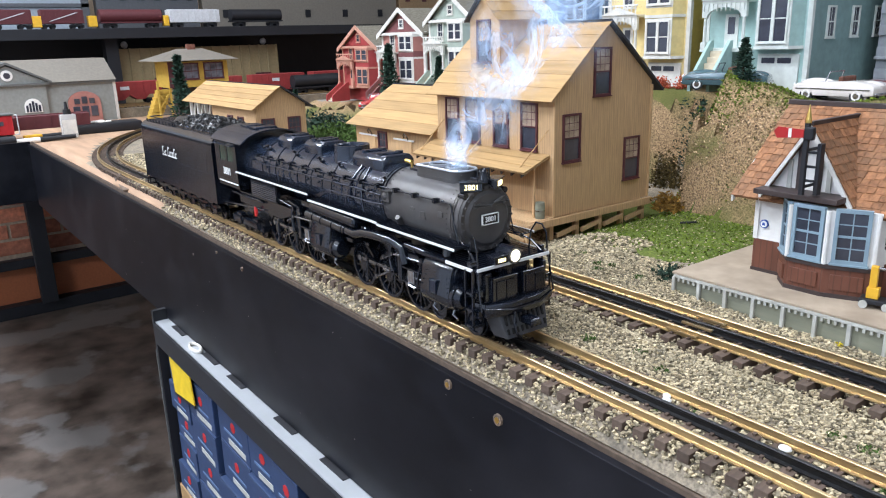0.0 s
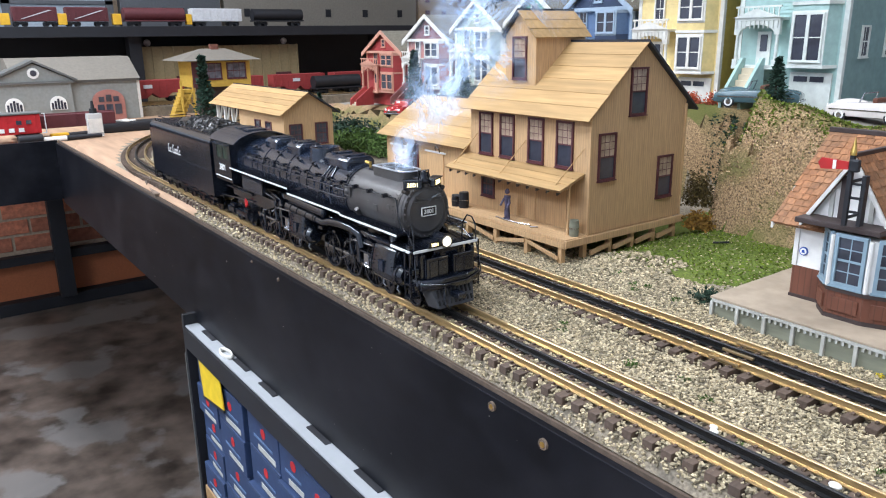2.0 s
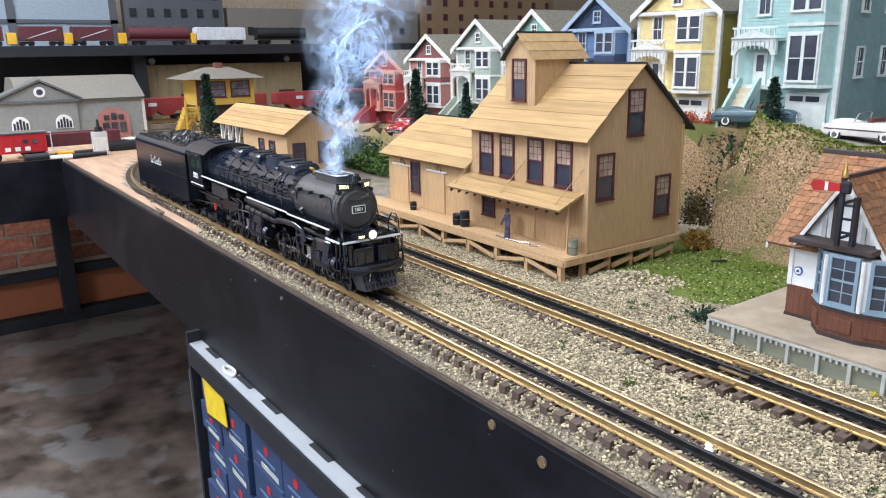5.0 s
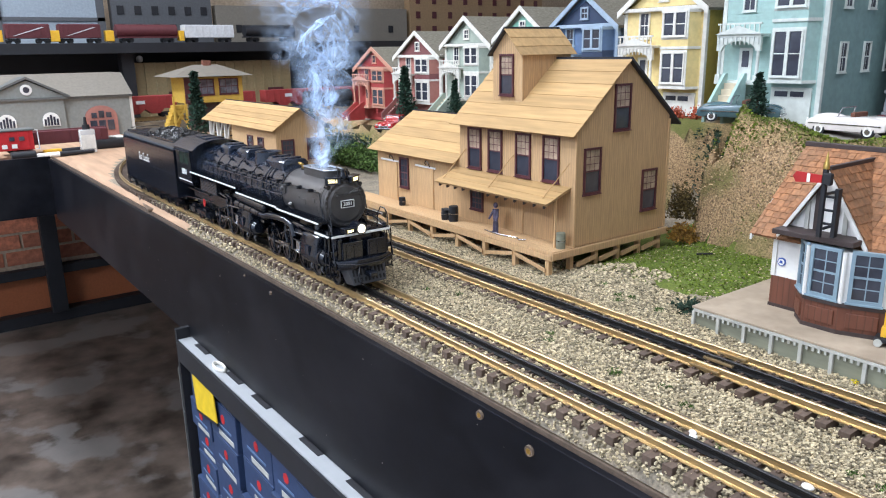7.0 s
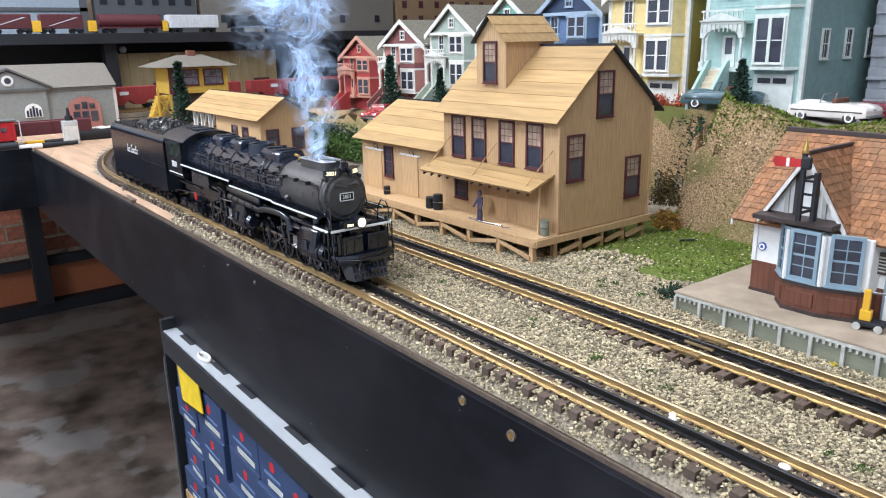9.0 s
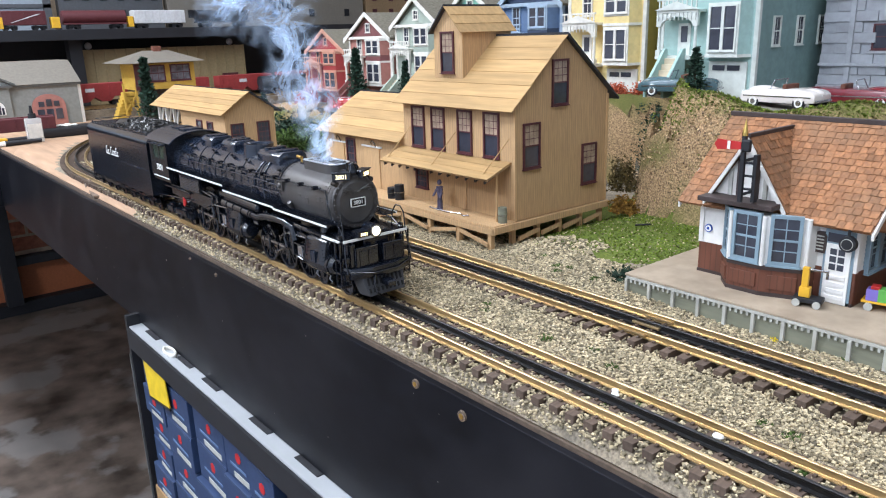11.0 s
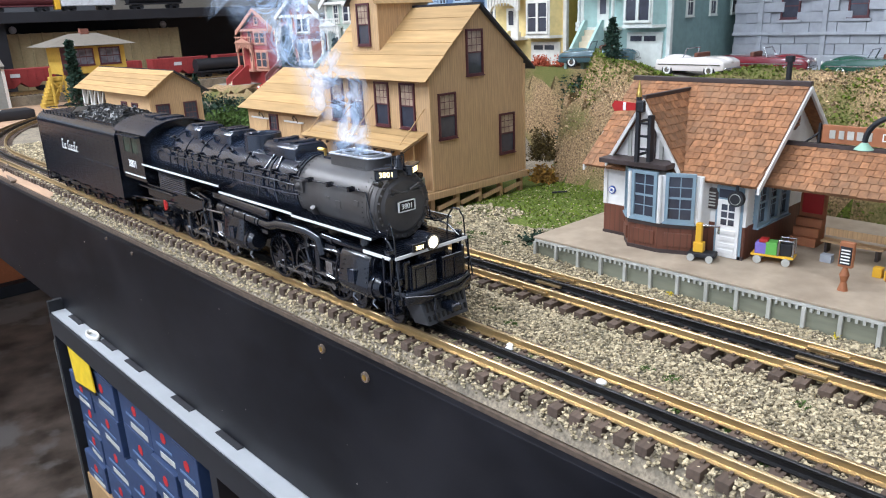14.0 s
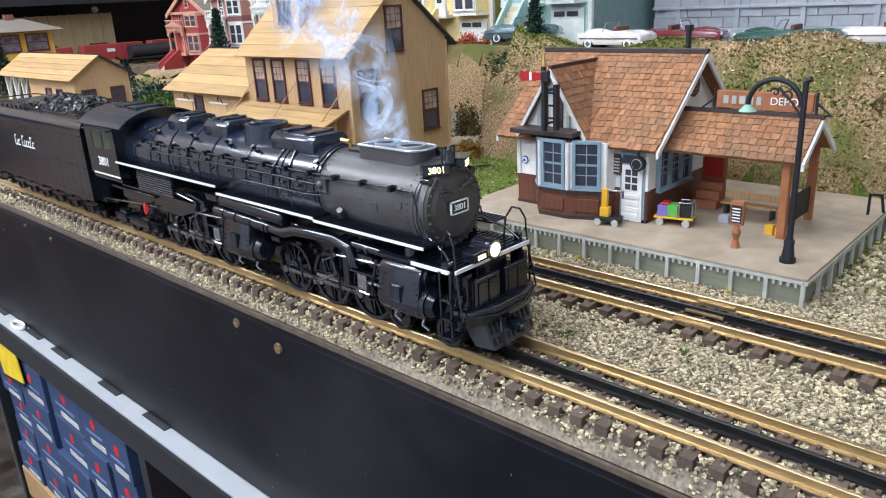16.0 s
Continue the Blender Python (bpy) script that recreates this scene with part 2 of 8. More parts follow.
def pebbles(name, mat, count, place, lo, hi, flat=0.7, seed=1, parent=None, tip=0.0):
    """Many small broken stones, joined. place(rng, n) gives their centres."""
    rng = np.random.default_rng(seed)
    c = place(rng, count)
    n = len(c)
    cube = np.array([(x, y, z) for x in (-1, 1) for y in (-1, 1) for z in (-1, 1)], float)
    quads = np.array([(0, 1, 3, 2), (4, 6, 7, 5), (0, 4, 5, 1), (2, 3, 7, 6), (0, 2, 6, 4), (1, 5, 7, 3)])
    v = cube[None] * rng.uniform(0.45, 1.0, (n, 8, 3))
    v *= rng.uniform(lo, hi, (n, 1, 1)) * 0.5 * rng.uniform([0.8, 0.8, flat * 0.7], [1.25, 1.25, flat * 1.2], (n, 3))[:, None]
    a, b = rng.uniform(0, 2 * np.pi, n), rng.normal(0, 0.5, n)
    ca, sa, cb, sb = np.cos(a), np.sin(a), np.cos(b), np.sin(b)
    y = v[..., 1] * cb[:, None] - v[..., 2] * sb[:, None]
    z = v[..., 1] * sb[:, None] + v[..., 2] * cb[:, None]
    x = v[..., 0]
    v = np.stack([x * ca[:, None] - y * sa[:, None], x * sa[:, None] + y * ca[:, None], z], -1) + c[:, None]
    me = bpy.data.meshes.new(name)
    me.from_pydata(v.reshape(-1, 3), [], (quads[None] + 8 * np.arange(n)[:, None, None]).reshape(-1, 4))
    me.materials.append(M[mat])
    ob = new(name, me)
    if parent:
        ob.parent = parent
    return ob


def leaves(name, mat, count, place, lo, hi, seed=1, parent=None, rise=0.8):
    """Many small leaf blades, joined: each a bent quad of two triangles."""
    rng = np.random.default_rng(seed)
    c = place(rng, count)
    n = len(c)
    d = rng.normal(0, 1, (n, 3))
    d[:, 2] = np.abs(d[:, 2]) * rise
    d /= np.linalg.norm(d, axis=1)[:, None]
    s = np.cross(d, rng.normal(0, 1, (n, 3)))
    s /= np.linalg.norm(s, axis=1)[:, None]
    k = rng.uniform(lo, hi, (n, 1))
    v = np.stack([c, c + d * k * 0.5 + s * k * 0.3, c + d * k, c + d * k * 0.5 - s * k * 0.3], 1)
    me = bpy.data.meshes.new(name)
    me.from_pydata(v.reshape(-1, 3), [], (np.arange(4)[None] + 4 * np.arange(n)[:, None]))
    me.materials.append(M[mat])
    ob = new(name, me)
    if parent:
        ob.parent = parent
    return ob


# ---- room ----
def room():
    for nm, b, mt, lb in (
        ("floor", box(-3, 5.2, -2.6, 3.5, FLOOR - 0.1, FLOOR), "slab", "worn brown concrete floor with paler patches"),
        ("ceiling", box(-3, 5.2, -2.6, 3.6, CEIL, CEIL + 0.1), "ceil", "unseen pale ceiling that bounces light"),
        ("wall_south", box(-3, 5.2, -2.7, -2.6, FLOOR, CEIL), "wall", "unseen pale blue-grey wall that bounces light"),
        ("wall_west", box(-3.1, -3, -2.6, 3.5, FLOOR, CEIL), "wall", "unseen pale blue-grey wall that bounces light"),
        ("wall_east", box(5.2, 5.3, -2.6, 3.5, FLOOR, CEIL), "wall", "unseen pale blue-grey wall that bounces light"),
        ("wall_north", box(-3, 5.2, 3.5, 3.6, FLOOR, CEIL), "mortar", "old brick wall with pale mortar"),
    ):
        tagged(part(nm, b, mt), lb, "room part", kind="structure")
    for lx, ly, watts in LAMPS:
        t = thing("ceiling_light", "white housing of an unseen ceiling light", "lamp", "ceiling lights")
        part("housing", box(lx - 0.16, lx + 0.16, ly - 0.62, ly + 0.62, CEIL - 0.05, CEIL - 0.002, 0.005), "ceil", t)


room()


# ---- layout table ----
DECK = -0.03


def table():
    t = thing("layout_table", "black-painted layout table with plywood deck and fascia boards", "table", kind="structure")
    part("deck", box(-0.0158, 3.2, -0.9, 3.3, DECK - 0.014, DECK), "plywood", t, "bare plywood deck")
    part("deck_wing", box(-0.42, -0.0159, 1.862, 3.3, DECK - 0.014, DECK), "plywood", t, "bare plywood deck")
    f = box(-0.024, -0.0185, -0.9, 1.85, -0.18, -0.0215, 0.0005)
    for v in f.verts:
        if v.co.z > -0.1 and v.co.y > 1:
            v.co.z -= 0.006
    part("fascia_board", f, "fascia", t, "scuffed glossy black fascia board")
    part("fascia_edge", box(-0.0184, -0.016, -0.9, 1.84, -0.06, -0.0205), "fascia_edge", t, "bare wood edge strip")
    part("fascia_board", box(-0.42, -0.0185, 1.8502, 1.861, -0.17, -0.022, 0.0006), "fascia", t, "scuffed black fascia board")


table()


# ---- tracks ----
CURVE_Y, RADIUS = 1.12, 0.914


def on_track(s, off):
    """A point s metres along a track that starts straight and then bends, off metres to its side, and its heading."""
    if s <= CURVE_Y:
        return off, s, 0.0
    a = (s - CURVE_Y) / RADIUS
    return RADIUS - (RADIUS - off) * math.cos(a), CURVE_Y + (RADIUS - off) * math.sin(a), -a


def rail_bm(off, s0, s1):
    w, f, h = 0.0011, 0.0024, 0.0056
    prof = [(-f, -h), (f, -h), (f, -h + 0.0007), (0.0005, -h + 0.0013), (0.0005, -0.0018), (w, -0.0013), (w, -0.0003), (w - 0.0003, 0), (-w + 0.0003, 0), (-w, -0.0003), (-w, -0.0013), (-0.0005, -0.0018), (-0.0005, -h + 0.0013), (-f, -h + 0.0007)]
    bm = bmesh.new()
    stops = [s0, min(s1, CURVE_Y)]
    while stops[-1] < s1 - 1e-6:
        stops.append(min(s1, stops[-1] + 0.03))
    last = None
    for s in stops:
        ring = []
        for u, z in prof:
            x, y, _ = on_track(s, off + u)
            ring.append(bm.verts.new((x, y, z)))
        if last:
            for i in range(len(prof)):
                j = (i + 1) % len(prof)
                bm.faces.new((last[i], ring[i], ring[j], last[j]))
        last = ring
    return bm


def track(label, x0, s1):
    t = thing("railway_track", label, "track", at=pose(x0, 0, 0))
    for off, mt, nm in ((-0.017, "rail", "outer_rail"), (0, "rail_black", "centre_rail"), (0.017, "rail", "outer_rail")):
        part(nm, rail_bm(off, -0.85, s1), mt, t, "black centre rail" if off == 0 else "golden nickel rail")
    tie = mesh_from("tie", box(-0.0285, 0.0285, -0.0035, 0.0035, -0.0115, -0.0057, 0.0004), "tie")
    spike = box(-0.0012, 0.0012, -0.0009, 0.0009, -0.0057, -0.0042)
    sp = mesh_from("rail_spike", spike, "tie")
    s, k = -0.62, 0
    rest = bmesh.new()
    while s < s1:
        x, y, a = on_track(s, 0)
        m = Matrix.Translation((x, y, 0)) @ Matrix.Rotation(a, 4, "Z")
        if s < 1.12:
            ob = new("tie", tie)
            ob.parent = t
            ob.matrix_basis = m @ pose(random.uniform(-0.0006, 0.0006), 0, 0, 0, 0, random.uniform(-1.2, 1.2))
        else:
            box(-0.0285, 0.0285, -0.0035, 0.0035, -0.0115, -0.0057, 0, rest, m)
        if -0.45 < s < 0.6:
            for dx in (-0.0206, -0.0134, -0.0036, 0.0036, 0.0134, 0.0206):
                box(dx - 0.0012, dx + 0.0012, -0.0009, 0.0009, -0.0057, -0.0044, 0, rest, m)
        s += 0.0137
        k += 1
    tagged(part("tie_row", rest, "tie", t), kind="stuff")
    return t


track_near = track("three-rail model track with golden outer rails on brown ties, in gravel", 0.017, 2.3)
track_far = track("second three-rail model track with golden outer rails beside the first", 0.1305, 1.95)


def joint(x, y, parent):
    part("rail_joiner", box(x - 0.0028, x + 0.0028, y - 0.012, y + 0.012, -0.0042, -0.0024, 0.0003), "rail", parent, "flat metal rail joiner")


for jx in (-0.017, 0.0, 0.017):
    joint(jx, 0.058, track_far)
    joint(jx, -0.14, track_far)


# ---- ground of the layout ----
def ground_height(x, y):
    """Height of the scenery sheet."""
    # ballast lies up to the tie tops, lower by the fascia and along the near stretch of the second track
    z = -0.0088
    if x > 0.09:
        z = -0.0088 - 0.0030 * min(1, (x - 0.09) / 0.01) * max(0, min(1, (0.16 - y) / 0.12))
    if x < -0.008:
        z = -0.0088 - 0.0115 * min(1, (-0.008 - x) / 0.008)
    if x > 0.165:
        # the turf rises behind the track and falls away again under the loading dock
        z += 0.0085 * min(1, (x - 0.165) / 0.10) * min(1, max(0, (y - 0.05) / 0.1)) * max(0, min(1, (0.318 - y) / 0.05))
        z -= 0.006 * min(1, (x - 0.165) / 0.035) * max(0, min(1, (y - 0.25) / 0.05))
    if 0.05 < x < 0.095:
        z += 0.001
    # bank up to the street behind the station and the warehouse
    edge = 0.412 + 0.012 * math.sin(y * 21 + 0.6)
    if y > 0.285:
        edge += min(0.17, (y - 0.285) * 1.6)
    top = 0.116 - 0.075 * max(0, min(1.0, y - 0.55)) - 0.012 * max(0, min(1, (0.27 - y) / 0.12))
    hump = max(0, 1 - abs(x - edge - 0.085) / 0.06) * max(0, min(1, (0.40 - y) / 0.08))
    top += hump * (0.024 + 0.020 * noise.noise(Vector((x * 9, y * 16, 1))))
    k = max(0.0, min(1.0, (x - edge) / 0.085))
    k = k ** 0.8 * (3 - 2 * k) if k < 0.3 else k * k * (3 - 2 * k) * 0.6 + 0.4 * k ** 0.6
    k = min(1.0, k)
    rough = (noise.noise(Vector((x * 26, y * 26, 3))) * 0.016 + noise.noise(Vector((x * 90, y * 90, 5))) * 0.005) * (1 - abs(2 * k - 1)) if 0 < k < 1 else 0
    return z * (1 - k) + top * k + rough


def ground():
    bm = bmesh.new()
    xs = [-0.0158 + i * 0.006 for i in range(30)] + [0.165 + i * 0.0072 for i in range(75)] + [0.71, 0.8, 0.9, 1.1]
    ys = [-0.7 + i * 0.0105 for i in range(87)] + [0.2135 + i * 0.0035 for i in range(76)] + [0.483 + i * 0.0105 for i in range(38)] + [0.88 + i * 0.04 for i in range(20)]
    grid = [[bm.verts.new((x, y, ground_height(x, y))) for x in xs] for y in ys]
    for j in range(len(ys) - 1):
        for i in range(len(xs) - 1):
            bm.faces.new((grid[j][i], grid[j][i + 1], grid[j + 1][i + 1], grid[j + 1][i]))
    ob = part("ground", bm, "bed", smooth=True)
    me = ob.data
    me.materials.append(M["turf"])
    me.materials.append(M["bank"])
    me.materials.append(M["asphalt"])
    me.materials.append(M["plywood"])
    for f in me.polygons:
        x, y, z = f.center
        slope = f.normal.z
        if x > 0.23 and z < 0.02 and -0.3 < y < 0.36 and x + 0.02 * math.sin(y * 40) > 0.24:
            f.material_index = 1
        if y > 0.80 and z < 0 and (x < -0.009 or (y > 1.0 and x < on_track(y, 0.017)[0] - 0.035)):
            f.material_index = 4
        if z > 0.006 and x > 0.385:
            f.material_index = 2
        if z > 0.03 and slope > 0.975 and (x > 0.56 or (y > 0.22 and x > 0.45)):
            f.material_index = 3
    tagged(ob, "gravel bed, green turf, brown bank and paved street of the layout", "ground", kind="structure")


M["bank"] = material("dry_bank", (0.34, 0.225, 0.12), 0.95, 0, 520, 0.75, 1.0, dirt=0.9, dirt_scale=13, dirt_colour=(0.12, 0.135, 0.03), dirt_edge=(0.42, 0.62))
ground()


def between(x0, x1, y0, y1, lift=0.0, keep=None):
    def place(rng, n):
        x, y = rng.uniform(x0, x1, n), rng.uniform(y0, y1, n)
        ok = np.ones(n, bool)
        for c in (0.017, 0.1305):
            # keep the rails free, and the ties mostly
            for r in (-0.017, 0.0, 0.017):
                ok &= np.abs(x - c - r) > 0.0032
            on_tie = (np.abs(x - c) < 0.029) & (np.abs(((y + 0.62) / 0.0137 + 0.5) % 1 - 0.5) < 0.30)
            ok &= ~(on_tie & (rng.uniform(0, 1, n) > 0.13))
        if keep is not None:
            ok &= keep(x, y)
        x, y = x[ok], y[ok]
        z = np.array([ground_height(a, b) for a, b in zip(x, y)]) + lift + rng.uniform(0, 0.0016, len(x))
        inside = (np.abs(x - 0.017) < 0.03) | (np.abs(x - 0.1305) < 0.03)
        z[inside] += 0.0015
        return np.stack([x, y, z], 1)
    return place


tagged(pebbles("ballast", "gravel", 150000, between(-0.0155, 0.235, -0.5, 0.62, keep=lambda x, y: ~((x < -0.0135) & (y < 0.02) & (y > -0.2))), 0.0011, 0.0026, seed=3), "loose grey and tan ballast stones round the tracks", "gravel", kind="stuff")
tagged(pebbles("ballast", "gravel", 15000, between(-0.0155, 0.2, 0.62, 1.3, keep=lambda x, y: (y < 0.8) | ((x > -0.010) & (y < 1.0)) | (x > 0.03)), 0.0026, 0.0048, seed=4), "loose tan ballast stones along the far track", "gravel", kind="stuff")
tagged(pebbles("ballast", "gravel", 5000, between(0.23, 0.4, -0.5, -0.18), 0.002, 0.0045, seed=5), "loose pale stones beside the platform", "gravel", kind="stuff")
tagged(pebbles("ballast", "gravel", 3500, between(0.2, 0.27, 0.2, 0.6), 0.002, 0.004, seed=6), "loose pale stones below the loading dock", "gravel", kind="stuff")


# ---- locomotive ----
def wheel(r, spokes=14, disc=False, width=0.003):
    """A spoked wheel round the x axis, with flange."""
    bm = bmesh.new()
    n = 28
    for x0, x1, ra, rb in ((-width, 0.0, r, r - 0.0022), (0.0, 0.001, r + 0.0009, r - 0.0022)):
        rings = [[bm.verts.new((x, rr * math.cos(2 * math.pi * i / n), rr * math.sin(2 * math.pi * i / n))) for i in range(n)] for x, rr in ((x0, ra), (x1, ra), (x1, rb), (x0, rb))]
        for k in range(4):
            p, q = rings[k], rings[(k + 1) % 4]
            for i in range(n):
                j = (i + 1) % n
                bm.faces.new((p[i], p[j], q[j], q[i]))
    if disc:
        cyl(r - 0.002, r - 0.002, (-width * 0.7, 0, 0), (-width * 0.2, 0, 0), 24, bm)
        cyl(r * 0.3, r * 0.3, (-width * 1.2, 0, 0), (0, 0, 0), 12, bm)
        return bm
    for i in range(spokes):
        a = 2 * math.pi * i / spokes
        box(-width * 0.7, -width * 0.1, -0.0006, 0.0006, 0, r - 0.001, 0, bm, Matrix.Rotation(a, 4, "X"))
    cyl(r * 0.28, r * 0.28, (-width * 1.3, 0, 0), (0, 0, 0), 16, bm)
    prism([(-r * 0.55, r * 0.55), (r * 0.55, r * 0.55), (r * 0.8, r * 0.2), (-r * 0.8, r * 0.2)], "x", -width * 0.9, -width * 0.05, bm)
    return bm


def axle(parent, name, y, r, disc=False):
    ob = part(name, cyl(0.002, 0.002, (-0.016, 0, 0), (0.016, 0, 0), 8), "black", parent, "black spoked driving wheels" if not disc else "", at=pose(0, y, r))
    for at in (Matrix.Translation((-0.0165, 0, 0)), Matrix.Translation((0.0165, 0, 0)) @ Matrix.Rotation(math.pi, 4, "Z")):
        part("wheel", wheel(r, disc=disc), "black", ob, at=at)
    return ob


WHEELS = []   # part, radius, place along the engine
RODS = []     # part, side, place, crank radius, height


def engine_unit(loco, cyl_y, drivers):
    """Cylinders, drivers and rods of one engine; cyl_y: middle of the cylinders."""
    r = 0.0178
    for y in drivers:
        WHEELS.append((axle(loco, "driving_wheelset", y, r), r, y, loco))
    for side in (-1, 1):
        x = side * 0.0275
        low = [(x + 0.0102 * math.cos(a), 0.0285 + 0.0102 * math.sin(a)) for a in [math.pi + math.pi * q / 10 for q in range(11)]]
        high = [(x * 0.96 + 0.0086 * math.cos(a), 0.0435 + 0.0075 * math.sin(a)) for a in [math.pi * q / 10 for q in range(11)]]
        c = prism(low + high, "y", cyl_y - 0.0170, cyl_y + 0.0150, None, 0.0006)
        box(min(x, 0), max(x, 0), cyl_y - 0.014, cyl_y + 0.014, 0.024, 0.046, 0.001, c)
        casing = part("cylinder", c, "black", loco, "black riveted steam cylinder casing", smooth=True)
        cov = cyl(0.0098, 0.0098, (x, cyl_y - 0.0205, 0.0285), (x, cyl_y - 0.0171, 0.0285), 28)
        cyl(0.0085, 0.006, (x, cyl_y - 0.0205, 0.0285), (x, cyl_y - 0.024, 0.0285), 20, cov)
        for i in range(12):
            a = i * math.pi / 6
            ball(0.0006, (x + 0.0088 * math.cos(a), cyl_y - 0.0207, 0.0285 + 0.0088 * math.sin(a)), bm=cov, seg=6)
        part("cylinder_cover", cov, "black", casing, "round bolted cylinder cover", smooth=True)
        chest = cyl(0.0066, 0.0066, (x * 0.96, cyl_y - 0.0195, 0.0435), (x * 0.96, cyl_y - 0.0171, 0.0435), 20)
        cyl(0.0030, 0.0026, (x * 0.96, cyl_y - 0.0235, 0.0435), (x * 0.96, cyl_y - 0.0195, 0.0435), 14, chest)
        part("valve_cover", chest, "black", casing, smooth=True)
        edge = x + side * 0.0103
        riv = bmesh.new()
        for yy in (cyl_y - 0.0155, cyl_y + 0.0135):
            for q in range(6):
                ball(0.00055, (edge - side * 0.0006, yy, 0.026 + 0.0032 * q), bm=riv, seg=6)
        for q in range(9):
            ball(0.0005, (edge - side * 0.001, cyl_y - 0.0155 + 0.0036 * q, 0.0225), bm=riv, seg=6)
        tagged(part("casing_rivets", riv, "boiler", casing), kind="stuff")
        part("casing_plate", box(edge - side * 0.0012, edge + side * 0.0002, cyl_y - 0.004, cyl_y + 0.003, 0.029, 0.038, 0.0004), "boiler", casing)
        part("drain_cock", pipe([(x, cyl_y - 0.012, 0.019), (x + side * 0.002, cyl_y - 0.012, 0.0145), (x + side * 0.002, cyl_y - 0.017, 0.0125)], 0.0009, 6), "rodsteel", casing)
        part("drain_cock", pipe([(x, cyl_y + 0.010, 0.019), (x + side * 0.002, cyl_y + 0.010, 0.0145), (x + side * 0.002, cyl_y + 0.005, 0.0125)], 0.0009, 6), "rodsteel", casing)
        part("steam_elbow", pipe([(x * 0.93, cyl_y - 0.002, 0.049), (x * 0.9, cyl_y - 0.002, 0.056), (x * 0.7, cyl_y - 0.002, 0.060)], 0.0042, 12), "black", casing, smooth=True)
        # crosshead guides, piston rod, link motion frame
        g = bmesh.new()
        box(x - 0.0016, x + 0.0016, cyl_y + 0.016, cyl_y + 0.052, 0.0332, 0.0346, 0.0003, g)
        box(x - 0.0016, x + 0.0016, cyl_y + 0.016, cyl_y + 0.052, 0.0228, 0.0238, 0.0003, g)
        box(x - 0.002, x + 0.002, cyl_y + 0.05, cyl_y + 0.055, 0.022, 0.05, 0.0004, g)
        pipe([(x, cyl_y + 0.052, 0.05), (x * 0.95, cyl_y + 0.075, 0.053), (x * 0.95, cyl_y + 0.09, 0.05)], 0.0014, 8, g)
        box(x - 0.001, x + 0.001, cyl_y + 0.058, cyl_y + 0.0635, 0.026, 0.05, 0.0005, g)
        box(x - 0.0008, x + 0.0008, cyl_y + 0.02, cyl_y + 0.062, 0.0425, 0.0437, 0.0002, g)
        part("valve_gear", g, "black", loco, "dark valve gear links")
        # Walschaerts links
        xo = x + side * 0.0028
        for nm, pts, rad, mt in (
            ("radius_rod", [(xo, cyl_y + 0.014, 0.0440), (xo, cyl_y + 0.060, 0.0418)], 0.0008, "rodsteel"),
            ("combination_lever", [(xo, cyl_y + 0.022, 0.0450), (xo, cyl_y + 0.027, 0.0330), (xo, cyl_y + 0.029, 0.0215)], 0.0009, "black"),
            ("union_link", [(xo, cyl_y + 0.029, 0.0220), (xo, cyl_y + 0.041, 0.0230)], 0.0008, "rodsteel"),
            ("eccentric_rod", [(xo, cyl_y + 0.060, 0.0290), (xo, cyl_y + 0.083, 0.0190)], 0.0009, "rodsteel"),
            ("expansion_link", [(xo, cyl_y + 0.060, 0.0285), (xo, cyl_y + 0.0625, 0.0370), (xo, cyl_y + 0.061, 0.0490)], 0.0016, "black"),
            ("reach_rod", [(xo, cyl_y + 0.062, 0.0500), (xo, cyl_y + 0.100, 0.0545)], 0.0007, "black"),
            ("lubricator_rod", [(xo, cyl_y + 0.046, 0.0470), (xo, cyl_y + 0.072, 0.0360)], 0.0006, "rodsteel"),
            ("brake_hanger", [(x, cyl_y + 0.062, 0.0300), (x, cyl_y + 0.0625, 0.0120)], 0.0010, "black"),
            ("brake_hanger", [(x, cyl_y + 0.101, 0.0300), (x, cyl_y + 0.1015, 0.0120)], 0.0010, "black"),
        ):
            ln = pipe(pts, rad, 6)
            for q in (pts[0], pts[-1]):
                cyl(rad * 1.9, rad * 1.9, (q[0] - 0.0011, q[1], q[2]), (q[0] + 0.0011, q[1], q[2]), 10, ln)
            part(nm, ln, mt, loco)
        p = cyl(0.0011, 0.0011, (x, cyl_y + 0.016, 0.0285), (x, cyl_y + 0.04, 0.0285), 10)
        box(x - 0.0022, x + 0.0022, cyl_y + 0.034, cyl_y + 0.042, 0.0236, 0.0334, 0.0005, p)
        part("piston_rod", p, "steel", loco, "bright piston rod and crosshead")
        # coupling rod, in its own space
        d0, d1 = drivers[0], drivers[-1]
        rod = box(-0.0008, 0.0008, d0 - drivers[1], d1 - drivers[1], -0.0013, 0.0013, 0.0003)
        for y in drivers:
            cyl(0.0026, 0.0026, (-0.0014, y - drivers[1], 0), (0.0014, y - drivers[1], 0), 14, rod)
        ob = part("coupling_rod", rod, "rodsteel", loco, "bright steel coupling rod", at=pose(side * 0.0222, drivers[1], r))
        RODS.append((ob, side * 0.0222, drivers[1], 0.0065, r))
        main = box(-0.0007, 0.0007, 0, drivers[1] - (cyl_y + 0.038), -0.0011, 0.0011, 0.0003)
        for v in main.verts:
            v.co.y -= drivers[1] - (cyl_y + 0.038)
        ob = part("main_rod", main, "steel", loco, "bright steel main rod", at=pose(side * 0.0255, drivers[1], r))
        RODS.append((ob, side * 0.0255, drivers[1], 0.0065, r + 0.0045))


